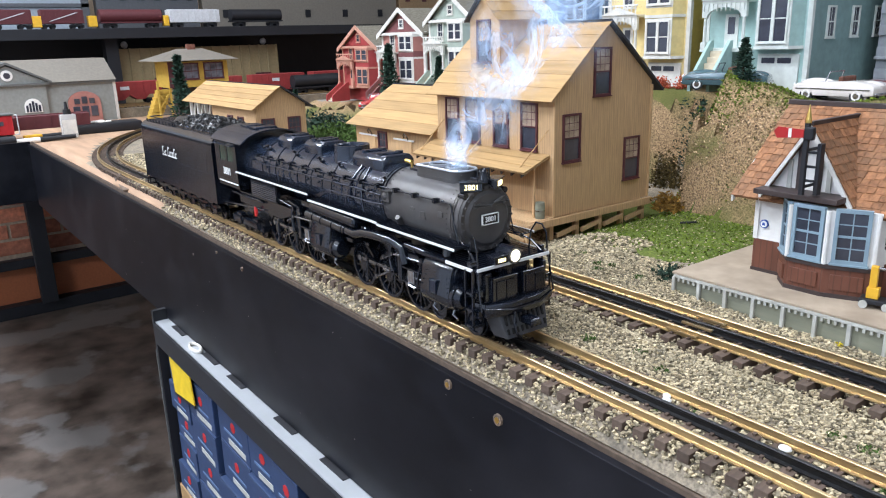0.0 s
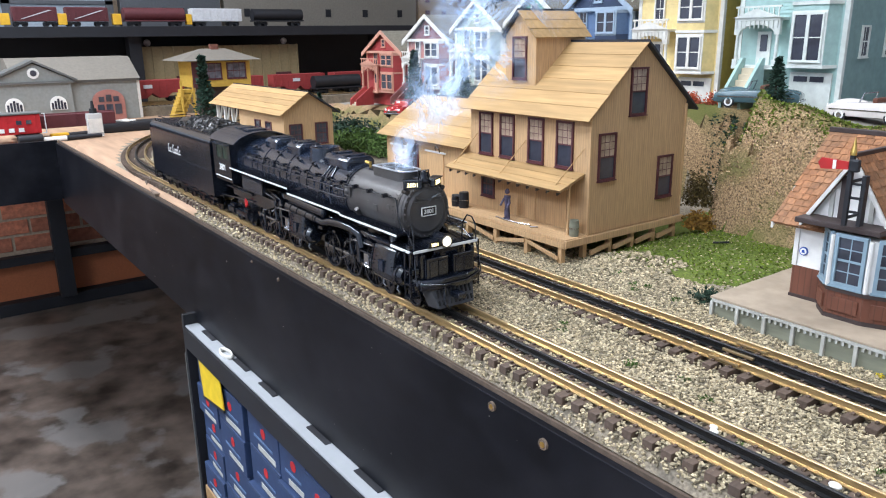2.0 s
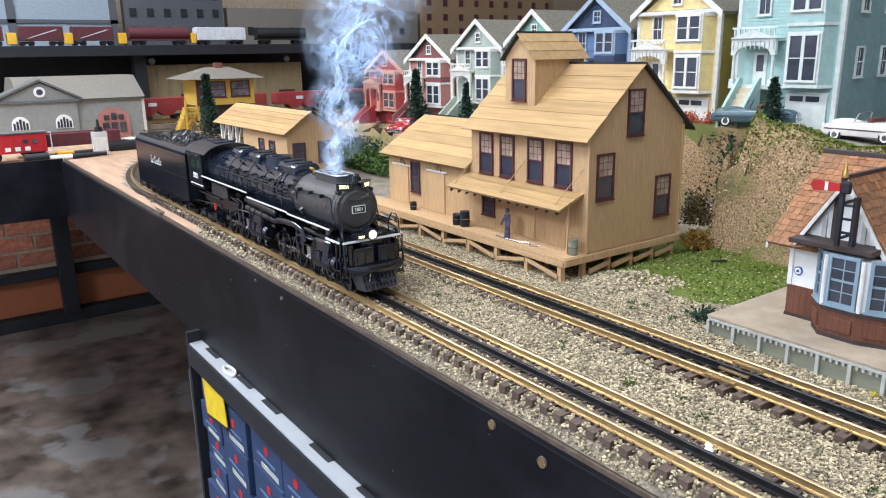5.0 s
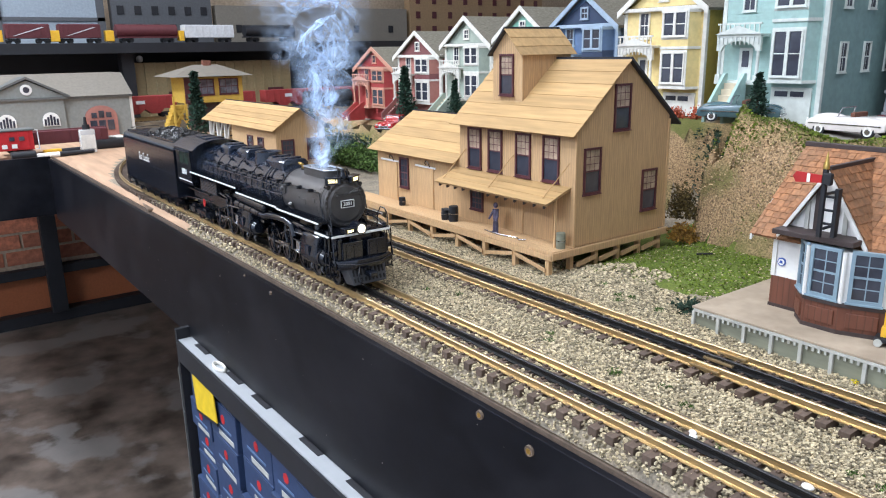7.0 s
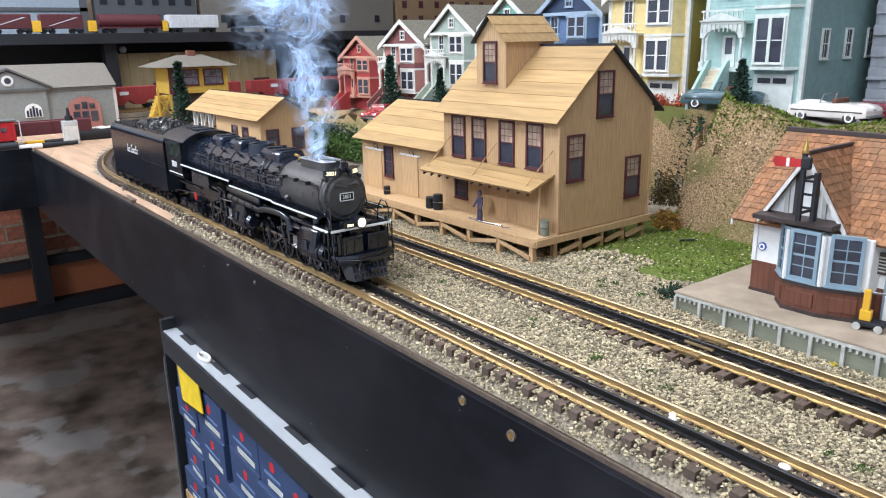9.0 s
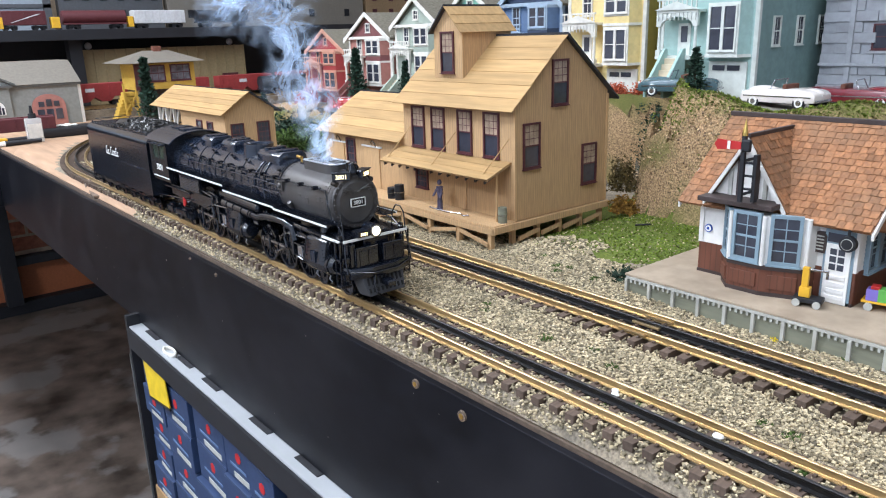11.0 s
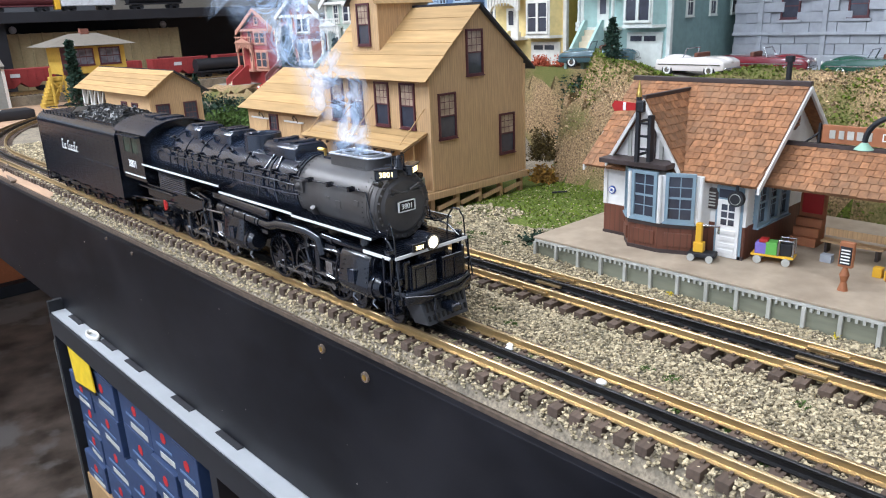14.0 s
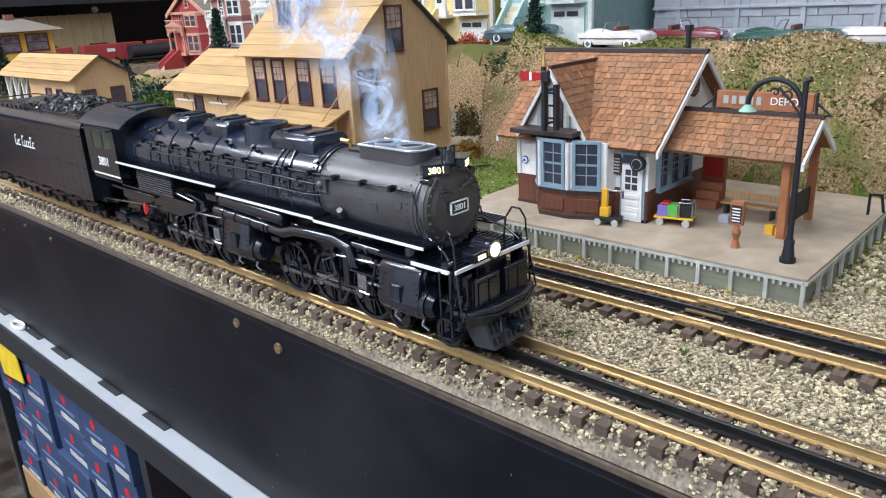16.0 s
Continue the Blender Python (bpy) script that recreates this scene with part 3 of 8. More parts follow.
def boiler_ring(r0, r1, y0, y1, zc, seg=40, bm=None):
    return cyl(r0, r1, (0, y0, zc), (0, y1, zc), seg, bm)


def locomotive():
    loco = thing("steam_locomotive", "black articulated steam locomotive model with white-edged running boards, number 3801", "locomotive")
    Z = 0.0765
    # smokebox and boiler
    b = boiler_ring(0.0240, 0.0248, 0.031, 0.118, Z)
    part("smokebox", b, "graphite", loco, "weathered graphite-grey smokebox", smooth=True)
    b = boiler_ring(0.0252, 0.0262, 0.1185, 0.245, Z)
    boiler_ring(0.0262, 0.0262, 0.245, 0.381, Z, bm=b)
    part("boiler", b, "boiler", loco, "black boiler shell with bands", smooth=True)
    for y, r in ((0.1185, 0.0259), (0.1225, 0.0259), (0.158, 0.0261), (0.197, 0.0264), (0.243, 0.0268), (0.275, 0.0268), (0.305, 0.0268), (0.335, 0.0268), (0.362, 0.0268), (0.034, 0.0246), (0.0365, 0.0246)):
        part("boiler_band", boiler_ring(r, r, y - 0.0009, y + 0.0009, Z), "graphite" if y < 0.05 else "boiler", loco, smooth=True)
    f = boiler_ring(0.0238, 0.0246, 0.0285, 0.0312, Z)
    boiler_ring(0.0222, 0.0234, 0.0270, 0.0286, Z, bm=f)
    boiler_ring(0.017, 0.0195, 0.0254, 0.0272, Z, bm=f)
    for i in range(26):
        a = 2 * math.pi * i / 26
        c, s = math.cos(a), math.sin(a)
        cyl(0.0009, 0.0007, (0.0211 * c, 0.0280, Z + 0.0211 * s), (0.0211 * c, 0.0252, Z + 0.0211 * s), 6, f)
    box(-0.013, 0.016, 0.0242, 0.0256, Z + 0.0085, Z + 0.0098, 0.0003, f)
    for xx in (-0.010, 0.002, 0.013):
        cyl(0.0009, 0.0009, (xx, 0.0228, Z + 0.0092), (xx, 0.0262, Z + 0.0092), 8, f)
    part("smokebox_front", f, "graphite", loco, "round grey smokebox front with bolts and hinges", smooth=True)
    p = box(-0.0068, 0.0068, 0.0232, 0.0246, Z - 0.003, Z + 0.0036, 0.0003)
    plate = part("number_plate", p, "black", loco, "black number plate with white rim")
    rim = bmesh.new()
    for x0, x1, z0, z1 in ((-0.0072, 0.0072, Z + 0.0034, Z + 0.004), (-0.0072, 0.0072, Z - 0.0034, Z - 0.0028), (-0.0072, -0.0066, Z - 0.0034, Z + 0.004), (0.0066, 0.0072, Z - 0.0034, Z + 0.004)):
        box(x0, x1, 0.0227, 0.0240, z0, z1, 0, rim)
    part("plate_rim", rim, "letter", plate)
    part("number", merge(tapes("3801", 0.0050), None, pose(0, 0.0228, Z + 0.0002, 90, 0, 0)), "letter", plate, "white painted numerals 3801")
    # stack casing with two oval pots
    def oval(half, y0, y1, n=10):
        front = [(half * math.cos(a), y0 + half * 0.8 + half * 0.8 * math.sin(a)) for a in [math.pi + math.pi * q / n for q in range(n + 1)]]
        return front + [(half, y1), (-half, y1)]

    stack = part("stack_casing", prism(oval(0.0105, 0.044, 0.092), "z", 0.093, 0.1065), "graphite", loco, "riveted grey smoke stack casing", smooth=True)
    path = [(x, y, 0.1069) for x, y in oval(0.0106, 0.0438, 0.0922)]
    part("casing_rim", pipe(path + path[:1], 0.00075, 6), "ringsteel", stack, "thin bright rim")
    rv = bmesh.new()
    for side in (-1, 1):
        for q in range(12):
            ball(0.00045, (side * 0.0105, 0.053 + 0.0034 * q, 0.1048), bm=rv, seg=5)
            ball(0.00045, (side * 0.0105, 0.053 + 0.0034 * q, 0.1005), bm=rv, seg=5)
    tagged(part("casing_rivets", rv, "graphite", stack), kind="stuff")
    for y in (0.058, 0.078):
        o = bmesh.new()
        cyl(0.0078, 0.0084, (0, y, 0.104), (0, y, 0.1084), 28, o, caps=False)
        bmesh.ops.solidify(o, geom=o.faces[:], thickness=0.0008)
        part("stack_ring", o, "ringsteel", stack, "bright ring of the smoke stack", smooth=True)
        part("stack_mouth", cyl(0.0078, 0.0078, (0, y, 0.1058), (0, y, 0.1072), 24), "deep", stack)
    # sand boxes and steam domes on the boiler top
    for y0, y1, w, h in ((0.132, 0.178, 0.0150, 0.1085), (0.234, 0.266, 0.0138, 0.110), (0.292, 0.322, 0.0138, 0.1095)):
        d = prism([(-w, 0.092), (w, 0.092), (w, h - 0.004), (w - 0.004, h), (-w + 0.004, h), (-w, h - 0.004)], "y", y0, y1, None, 0.0015)
        box(-w * 0.4, w * 0.4, y0 + 0.007, y0 + 0.015, h - 0.001, h + 0.0012, 0.0006, d)
        box(-w * 0.4, w * 0.4, y1 - 0.015, y1 - 0.007, h - 0.001, h + 0.0012, 0.0006, d)
        for yy in (y0 + 0.011, y1 - 0.011):
            cyl(0.0032, 0.0032, (w * 0.55, yy, h - 0.001), (w * 0.55, yy, h + 0.0014), 16, d)
            cyl(0.0032, 0.0032, (-w * 0.55, yy, h - 0.001), (-w * 0.55, yy, h + 0.0014), 16, d)
        part("sand_box", d, "boiler", loco, "black sand box with round hatches", smooth=True)
    d = cyl(0.0165, 0.0145, (0, 0.203, 0.096), (0, 0.203, 0.1075), 28)
    bmesh.ops.bevel(d, geom=[e for e in d.edges if all(v.co.z > 0.107 for v in e.verts)], offset=0.003, segments=3, affect="EDGES")
    part("steam_dome", d, "boiler", loco, "round black steam dome", smooth=True)
    w = bmesh.new()
    for y, x in ((0.222, -0.004), (0.222, 0.004), (0.226, 0.0), (0.274, -0.003), (0.279, 0.004)):
        cyl(0.0012, 0.0008, (x, y, 0.101), (x, y, 0.1105), 8, w)
        ball(0.0016, (x, y, 0.1075), bm=w, seg=8)
    part("safety_valve", w, "black", loco, "small black safety valves", smooth=True)
    whistle = cyl(0.001, 0.001, (-0.004, 0.108, 0.1), (-0.004, 0.108, 0.106), 8)
    cyl(0.0016, 0.0014, (-0.004, 0.108, 0.106), (-0.004, 0.116, 0.1065), 10, whistle)
    part("whistle", whistle, "brass", loco, "brass whistle", smooth=True)
    # number boards, class lamps and bell over the smokebox front
    for side in (-1, 1):
        nb = prism([(-0.0075, 0), (0.0075, 0), (0.0075, 0.0062), (-0.0075, 0.0062)], "y", -0.003, 0.004, None, 0.0005)
        ob = part("number_board", nb, "black", loco, "black number board with lit figures", at=pose(side * 0.0108, 0.030, Z + 0.0195, 0, 0, side * 32))
        part("lit_number", merge(tapes("3801", 0.0050), None, pose(0, -0.0033, 0.0031, 90, 0, 0)), "litbox", ob, "glowing numerals 3801")
        part("hood", box(-0.008, 0.008, -0.0045, 0.0042, 0.0062, 0.0070, 0.0002), "black", ob)
        cl = cyl(0.0019, 0.0023, (side * 0.0172, 0.034, Z + 0.0172), (side * 0.0172, 0.0275, Z + 0.0172), 14)
        part("class_lamp", cl, "black", loco, "small round class lamp", smooth=True)
    bell = cyl(0.0042, 0.0024, (0, 0.030, Z + 0.0245), (0, 0.030, Z + 0.031), 18)
    ball(0.0026, (0, 0.030, Z + 0.031), bm=bell)
    pipe([(-0.005, 0.030, Z + 0.023), (-0.005, 0.030, Z + 0.033), (0.005, 0.030, Z + 0.033), (0.005, 0.030, Z + 0.023)], 0.0006, 6, bell)
    part("bell", bell, "black", loco, "black bell in its yoke", smooth=True)
    # running boards with white edges
    for side in (-1, 1):
        for y0, y1, z, w0 in ((0.018, 0.112, 0.0632, 0.035), (0.112, 0.223, 0.0645, 0.035), (0.223, 0.382, 0.0695, 0.035)):
            bo = box(side * 0.021, side * w0, y0, y1, z - 0.001, z, 0.0002)
            for k in range(int((y1 - y0) / 0.0028)):
                box(side * 0.024, side * (w0 - 0.001), y0 + 0.0028 * k + 0.0006, y0 + 0.0028 * k + 0.0016, z, z + 0.0005, 0, bo)
            ob = part("running_board", bo, "black", loco, "black treaded running board with white edge")
            part("white_edge", box(side * w0, side * (w0 + 0.0006), y0, y1, z - 0.0013, z + 0.0003), "white", ob, "white painted edge")
        # handrail on stanchions
        h = pipe([(side * 0.0235, 0.036, Z + 0.0120), (side * 0.0255, 0.12, Z + 0.0125), (side * 0.0262, 0.23, Z + 0.0125), (side * 0.0262, 0.342, Z + 0.0125)], 0.00055, 6)
        for k in range(11):
            yy = 0.045 + 0.029 * k
            ball(0.0012, (side * (0.0232 + 0.0028 * min(1, k / 4)), yy, Z + 0.0123), bm=h, seg=6)
        pipe([(side * 0.0235, 0.036, Z + 0.0120), (side * 0.0245, 0.030, Z - 0.004), (side * 0.0245, 0.027, Z - 0.014)], 0.0005, 6, h)
        part("handrail", h, "black", loco, "thin black handrail")
        # pipes and washout plugs along the boiler side
        g = bmesh.new()
        for k, yy in enumerate((0.13, 0.147, 0.165, 0.185, 0.212, 0.232, 0.258, 0.29, 0.318)):
            pipe([(side * 0.0235, yy, Z + 0.0125), (side * 0.0266, yy + 0.001, Z + 0.003), (side * 0.0266, yy + 0.001, Z - 0.006)], 0.0004, 5, g)
            ball(0.0011, (side * 0.0262, yy + 0.006, Z + 0.003), bm=g, seg=6)
        pipe([(side * 0.0262, 0.118, Z + 0.006), (side * 0.0272, 0.15, Z + 0.007), (side * 0.0272, 0.335, Z + 0.006)], 0.0007, 6, g)
        pipe([(side * 0.0268, 0.112, Z - 0.0), (side * 0.0275, 0.128, Z - 0.001), (side * 0.0275, 0.2, Z - 0.001)], 0.0006, 6, g)
        part("boiler_piping", g, "boiler", loco, "fine black pipes and valves")
        for yy, zz, sy, sz in ((0.152, -0.003, 0.007, 0.006), (0.165, -0.006, 0.006, 0.006), (0.262, 0.0, 0.006, 0.007), (0.276, -0.003, 0.009, 0.006)):
            ang = math.asin(zz / 0.0262)
            hb = box(-0.0006, 0.0012, -sy / 2, sy / 2, -sz / 2, sz / 2, 0.0003)
            part("access_hatch", hb, "boiler", loco, at=Matrix.Translation((side * 0.0262 * math.cos(ang), yy, Z + zz)) @ Matrix.Rotation(-ang * side, 4, "Y"))
        # builder's plates and a vent on the smokebox side
        for yy, zz, sy, sz in ((0.080, 0.002, 0.005, 0.0022), (0.0675, -0.001, 0.006, 0.0055), (0.047, 0.003, 0.005, 0.0038)):
            ang = math.asin(zz / 0.0244)
            part("builders_plate", box(-0.0003, 0.0007, -sy / 2, sy / 2, -sz / 2, sz / 2, 0.0002), "graphite", loco, at=Matrix.Translation((side * 0.0244 * math.cos(ang), yy, Z + zz)) @ Matrix.Rotation(-ang * side, 4, "Y"))
        v = cyl(0.0030, 0.0020, (side * 0.0215, 0.099, Z - 0.013), (side * 0.0262, 0.097, Z - 0.007), 14)
        part("check_valve", v, "graphite", loco, smooth=True)
        v = ball(0.003, (side * 0.0247, 0.1145, Z + 0.006))
        box(side * 0.0235, side * 0.0255, 0.108, 0.119, Z + 0.002, Z + 0.010, 0.0006, v)
        part("feed_valve", v, "graphite", loco, smooth=True)
        # air tanks, pumps and big pipes below the boards
        t = cyl(0.0052, 0.0052, (side * 0.030, 0.150, 0.0565), (side * 0.030, 0.222, 0.0585), 20)
        for yy in (0.150, 0.222):
            ball(0.0052, (side * 0.030, yy, 0.0565 + (0.002 if yy > 0.2 else 0)), (1, 0.35, 1), t)
        part("air_tank", t, "black", loco, "long black air tank", smooth=True)
        t = cyl(0.0042, 0.0042, (side * 0.031, 0.165, 0.0475), (side * 0.031, 0.232, 0.0495), 18)
        pipe([(side * 0.031, 0.165, 0.0475), (side * 0.032, 0.150, 0.0475), (side * 0.032, 0.138, 0.051), (side * 0.032, 0.118, 0.0525), (side * 0.0315, 0.098, 0.0525), (side * 0.0305, 0.086, 0.049), (side * 0.0300, 0.083, 0.038)], 0.0036, 12, t)
        for yy in (0.17, 0.186, 0.205, 0.22):
            cyl(0.0047, 0.0047, (side * 0.031, yy - 0.0012, 0.0476 + (yy - 0.165) * 0.03), (side * 0.031, yy + 0.0012, 0.0477 + (yy - 0.165) * 0.03), 18, t)
        part("steam_pipe", t, "black", loco, "thick black steam pipe with bends", smooth=True)
        t = cyl(0.0027, 0.0027, (side * 0.0285, 0.018, 0.0500), (side * 0.0285, 0.083, 0.0515), 14)
        for yy in (0.03, 0.048, 0.07):
            cyl(0.0033, 0.0033, (side * 0.0285, yy - 0.001, 0.0504), (side * 0.0285, yy + 0.001, 0.0504), 14, t)
        part("exhaust_pipe", t, "black", loco, smooth=True)
        cool = part("pipe_cooler", box(side * 0.029, side * 0.0315, 0.294, 0.353, 0.049, 0.0675, 0.0004), "black", loco, "rows of cooling pipes")
        for k in range(9):
            part("cooling_pipe", pipe([(side * 0.0322, 0.295, 0.0655 - 0.0019 * k), (side * 0.0322, 0.352, 0.0655 - 0.0019 * k)], 0.00065, 6), "boiler", cool)
        ash = prism([(0.255, 0.046), (0.40, 0.046), (0.40, 0.034), (0.30, 0.032)], "x", side * 0.012, side * 0.0265, None, 0.0006)
        part("ash_pan", ash, "black", loco)
        # trailing truck frame and cab steps
        fr = box(side * 0.0225, side * 0.026, 0.345, 0.425, 0.010, 0.0165, 0.0008)
        for yy in (0.362, 0.405):
            cyl(0.0034, 0.0034, (side * 0.0225, yy, 0.0125), (side * 0.0278, yy, 0.0125), 14, fr)
            box(side * 0.023, side * 0.0272, yy - 0.006, yy + 0.006, 0.0185, 0.0215, 0.0006, fr)
        pipe([(side * 0.028, 0.335, 0.035), (side * 0.028, 0.44, 0.028)], 0.0008, 6, fr)
        pipe([(side * 0.028, 0.335, 0.043), (side * 0.028, 0.415, 0.043)], 0.0012, 6, fr)
        part("trailing_frame", fr, "black", loco, smooth=True)
        rnd = random.Random(4)
        for k in range(26):
            yy = 0.06 + 0.34 * rnd.random()
            zz = 0.036 + 0.022 * rnd.random()
            gear = box(side * 0.020, side * (0.023 + 0.007 * rnd.random()), yy, yy + 0.004 + 0.012 * rnd.random(), zz, zz + 0.002 + 0.006 * rnd.random(), 0.0004)
            part("frame_fitting", gear, "black", loco)
    # rivet rows round the smokebox seams and along the boiler courses
    for yy, r in ((0.0405, 0.0243), (0.1135, 0.0249), (0.1160, 0.0249), (0.1255, 0.0256), (0.2405, 0.0264), (0.3655, 0.0264)):
        rv = bmesh.new()
        for q in range(30):
            a = math.radians(-30 + 240 * q / 29)
            ball(0.00055, (r * math.cos(a), yy, Z + r * math.sin(a)), bm=rv, seg=5)
        tagged(part("seam_rivets", rv, "graphite" if yy < 0.12 else "boiler", loco), kind="stuff")
    for side in (-1, 1):
        # paired wash-out panels with rims, clamps of the hand rail, round plugs
        for yy, zz in ((0.170, 0.004), (0.1835, 0.002), (0.279, 0.006), (0.2925, 0.003)):
            ang = math.asin(zz / 0.0264)
            at = Matrix.Translation((side * 0.0264 * math.cos(ang), yy, Z + zz)) @ Matrix.Rotation(-ang * side, 4, "Y")
            pan = part("wash_out_panel", box(-0.0004, 0.0008, -0.0056, 0.0056, -0.0052, 0.0052, 0.0003), "boiler", loco, at=at)
            for z2 in (-0.0035, 0.0, 0.0035):
                part("panel_rib", box(side * 0.0006 - 0.0006, side * 0.0006 + 0.0006, -0.0050, 0.0050, z2 - 0.0004, z2 + 0.0004), "boiler", pan)
        for q in range(13):
            yy = 0.050 + 0.0245 * q
            cl = box(side * 0.0228, side * 0.0275, yy - 0.0011, yy + 0.0011, Z + 0.0112, Z + 0.0138, 0.0003)
            part("rail_clamp", cl, "black", loco)
        for q in range(9):
            yy = 0.136 + 0.0275 * q
            part("wash_out_plug", cyl(0.0013, 0.0011, (side * 0.0252, yy, Z + 0.0075), (side * 0.0276, yy, Z + 0.0082), 10), "boiler", loco, smooth=True)
        part("sand_pipe", pipe([(side * 0.0150, 0.150, 0.0985), (side * 0.0240, 0.148, 0.0880), (side * 0.0272, 0.145, 0.0760), (side * 0.0272, 0.143, 0.0660)], 0.0007, 6), "black", loco)
        part("sand_pipe", pipe([(side * 0.0150, 0.162, 0.0985), (side * 0.0240, 0.164, 0.0880), (side * 0.0272, 0.168, 0.0760), (side * 0.0272, 0.172, 0.0660)], 0.0007, 6), "black", loco)
        part("sand_pipe", pipe([(side * 0.0138, 0.300, 0.0985), (side * 0.0240, 0.299, 0.0880), (side * 0.0274, 0.297, 0.0760), (side * 0.0274, 0.296, 0.0700)], 0.0007, 6), "black", loco)
        # turret, valves and levers on the boiler's shoulder
        for yy, zz, r in ((0.121, 0.0165, 0.0022), (0.190, 0.0190, 0.0018), (0.224, 0.0200, 0.0020), (0.272, 0.0205, 0.0019), (0.330, 0.0200, 0.0022), (0.344, 0.0200, 0.0016)):
            tv = ball(r, (side * 0.0185, yy, Z + zz), (1, 1.4, 1), seg=8)
            cyl(r * 0.5, r * 0.5, (side * 0.0185, yy, Z + zz), (side * 0.0215, yy, Z + zz + 0.003), 8, tv)
            cyl(r * 0.9, r * 0.9, (side * 0.0212, yy, Z + zz + 0.0025), (side * 0.0216, yy, Z + zz + 0.0032), 10, tv)
            part("shoulder_valve", tv, "black", loco, smooth=True)
        # front deck fittings: marker post, hose, bent lever, shield stay
        part("flag_post", box(side * 0.0292, side * 0.0318, 0.004, 0.009, 0.0528, 0.0568, 0.0006), "black", loco)
        part("front_stay", pipe([(side * 0.0225, 0.027, Z - 0.012), (side * 0.0265, 0.012, 0.0600), (side * 0.0285, 0.004, 0.0535)], 0.0007, 6), "black", loco)
        part("shield_panel", box(side * 0.0235, side * 0.0262, -0.0035, 0.006, 0.0300, 0.0490, 0.0008), "black", loco)
        part("step_box", box(side * 0.0268, side * 0.0325, -0.0032, 0.0040, 0.0215, 0.0262, 0.0007), "black", loco)
        part("step_box", box(side * 0.0275, side * 0.0335, -0.0020, 0.0050, 0.0345, 0.0385, 0.0007), "black", loco)
        # hinges and dogs of the smokebox door
        for q in range(2):
            part("door_hinge", pipe([(side * 0.004, 0.0243, Z + 0.0105), (side * 0.0125, 0.0243, Z + 0.0135 - 0.002 * q)], 0.0009, 6), "graphite", loco)
    part("deck_hatch", cyl(0.0068, 0.0068, (0.012, 0.014, 0.0528), (0.012, 0.014, 0.0542), 24), "rodsteel", loco, smooth=True)
    part("bell_bracket", box(-0.0042, 0.0042, 0.0290, 0.0400, Z + 0.0225, Z + 0.0270, 0.0008), "black", loco)
    part("generator", cyl(0.0034, 0.0034, (0.010, 0.040, Z + 0.0262), (0.010, 0.052, Z + 0.0262), 16), "black", loco, smooth=True)
    part("smoke_lifter_plate", box(-0.006, 0.006, 0.096, 0.108, 0.1005, 0.1022, 0.0004), "boiler", loco)
    red = cyl(0.0042, 0.0042, (-0.0305, 0.352, 0.0315), (-0.0295, 0.352, 0.0315), 20)
    box(-0.0312, -0.0300, 0.3500, 0.3540, 0.0265, 0.0365, 0.0004, red)
    part("red_valve_wheel", red, "red", loco, "small bright red valve wheel")
    part("frame", box(-0.012, 0.012, 0.0, 0.43, 0.016, 0.052, 0.001), "black", loco)
    # cab
    c0, c1 = 0.380, 0.437
    n = 14
    arc = [(0.0365 * math.sin(a) / math.sin(1.2), 0.0985 + 0.0125 * (math.cos(a) - math.cos(1.2)) / (1 - math.cos(1.2))) for a in [(-1.2 + 2.4 * i / n) for i in range(n + 1)]]
    cab = prism([(-0.0335, 0.054)] + [(x * 0.93, z - 0.0013) for x, z in arc] + [(0.0335, 0.054)], "y", c0, c0 + 0.0015)
    for side in (-1, 1):
        box(side * 0.0335, side * 0.0345, c0, c1, 0.054, 0.078, 0, cab)
        for y0, y1 in ((c0, c0 + 0.008), (c0 + 0.024, c0 + 0.028), (c0 + 0.044, c1)):
            box(side * 0.0335, side * 0.0345, y0, y1, 0.078, 0.093, 0, cab)
        box(side * 0.0335, side * 0.0345, c0, c1, 0.093, 0.0985, 0, cab)
    body = part("cab", cab, "black", loco, "black cab with open side windows")
    part("cab_floor", box(-0.033, 0.033, c0 + 0.002, c1, 0.050, 0.054), "black", body)
    roof = prism(arc + [(x * 0.97, z - 0.0012) for x, z in arc[::-1]], "y", 0.360, 0.443)
    box(-0.012, 0.012, 0.376, 0.394, 0.1100, 0.1120, 0.0006, roof)
    box(-0.010, 0.010, 0.404, 0.422, 0.1100, 0.1120, 0.0006, roof)
    for k in range(9):
        x, z = arc[k + 3]
        for j in range(12):
            box(x - 0.0003, x + 0.0003, 0.364 + 0.0066 * j, 0.3646 + 0.0066 * j, z, z + 0.0003, 0, roof)
    part("cab_roof", roof, "boiler", body, "curved riveted cab roof", smooth=True)
    for side in (-1, 1):
        part("cab_glass", box(side * 0.0338, side * 0.0341, c0 + 0.008, c0 + 0.044, 0.078, 0.093), "cabglass", body, "greenish cab window")
        part("window_awning", box(side * 0.0345, side * 0.0385, c0 + 0.002, c1 - 0.004, 0.0945, 0.0955, 0.0003), "boiler", body)
        part("cab_number", merge(tapes("3801", 0.0108), None, pose(side * 0.0347, 0.408, 0.0662, 90, 0, 90 * side)), "letter", body, "white cab numerals 3801")
        part("white_edge", box(side * 0.0345, side * 0.0351, c0, c1 - 0.006, 0.0545, 0.0557, 0), "white", body, "white painted edge")
    # front deck, pilot and cow-catcher
    deck = prism([(-0.033, 0.058), (-0.033, 0.006), (-0.031, -0.0), (0.031, -0.0), (0.033, 0.006), (0.033, 0.058)], "z", 0.0515, 0.0528)
    dk = part("front_deck", deck, "black", loco, "treaded front deck with white edge")
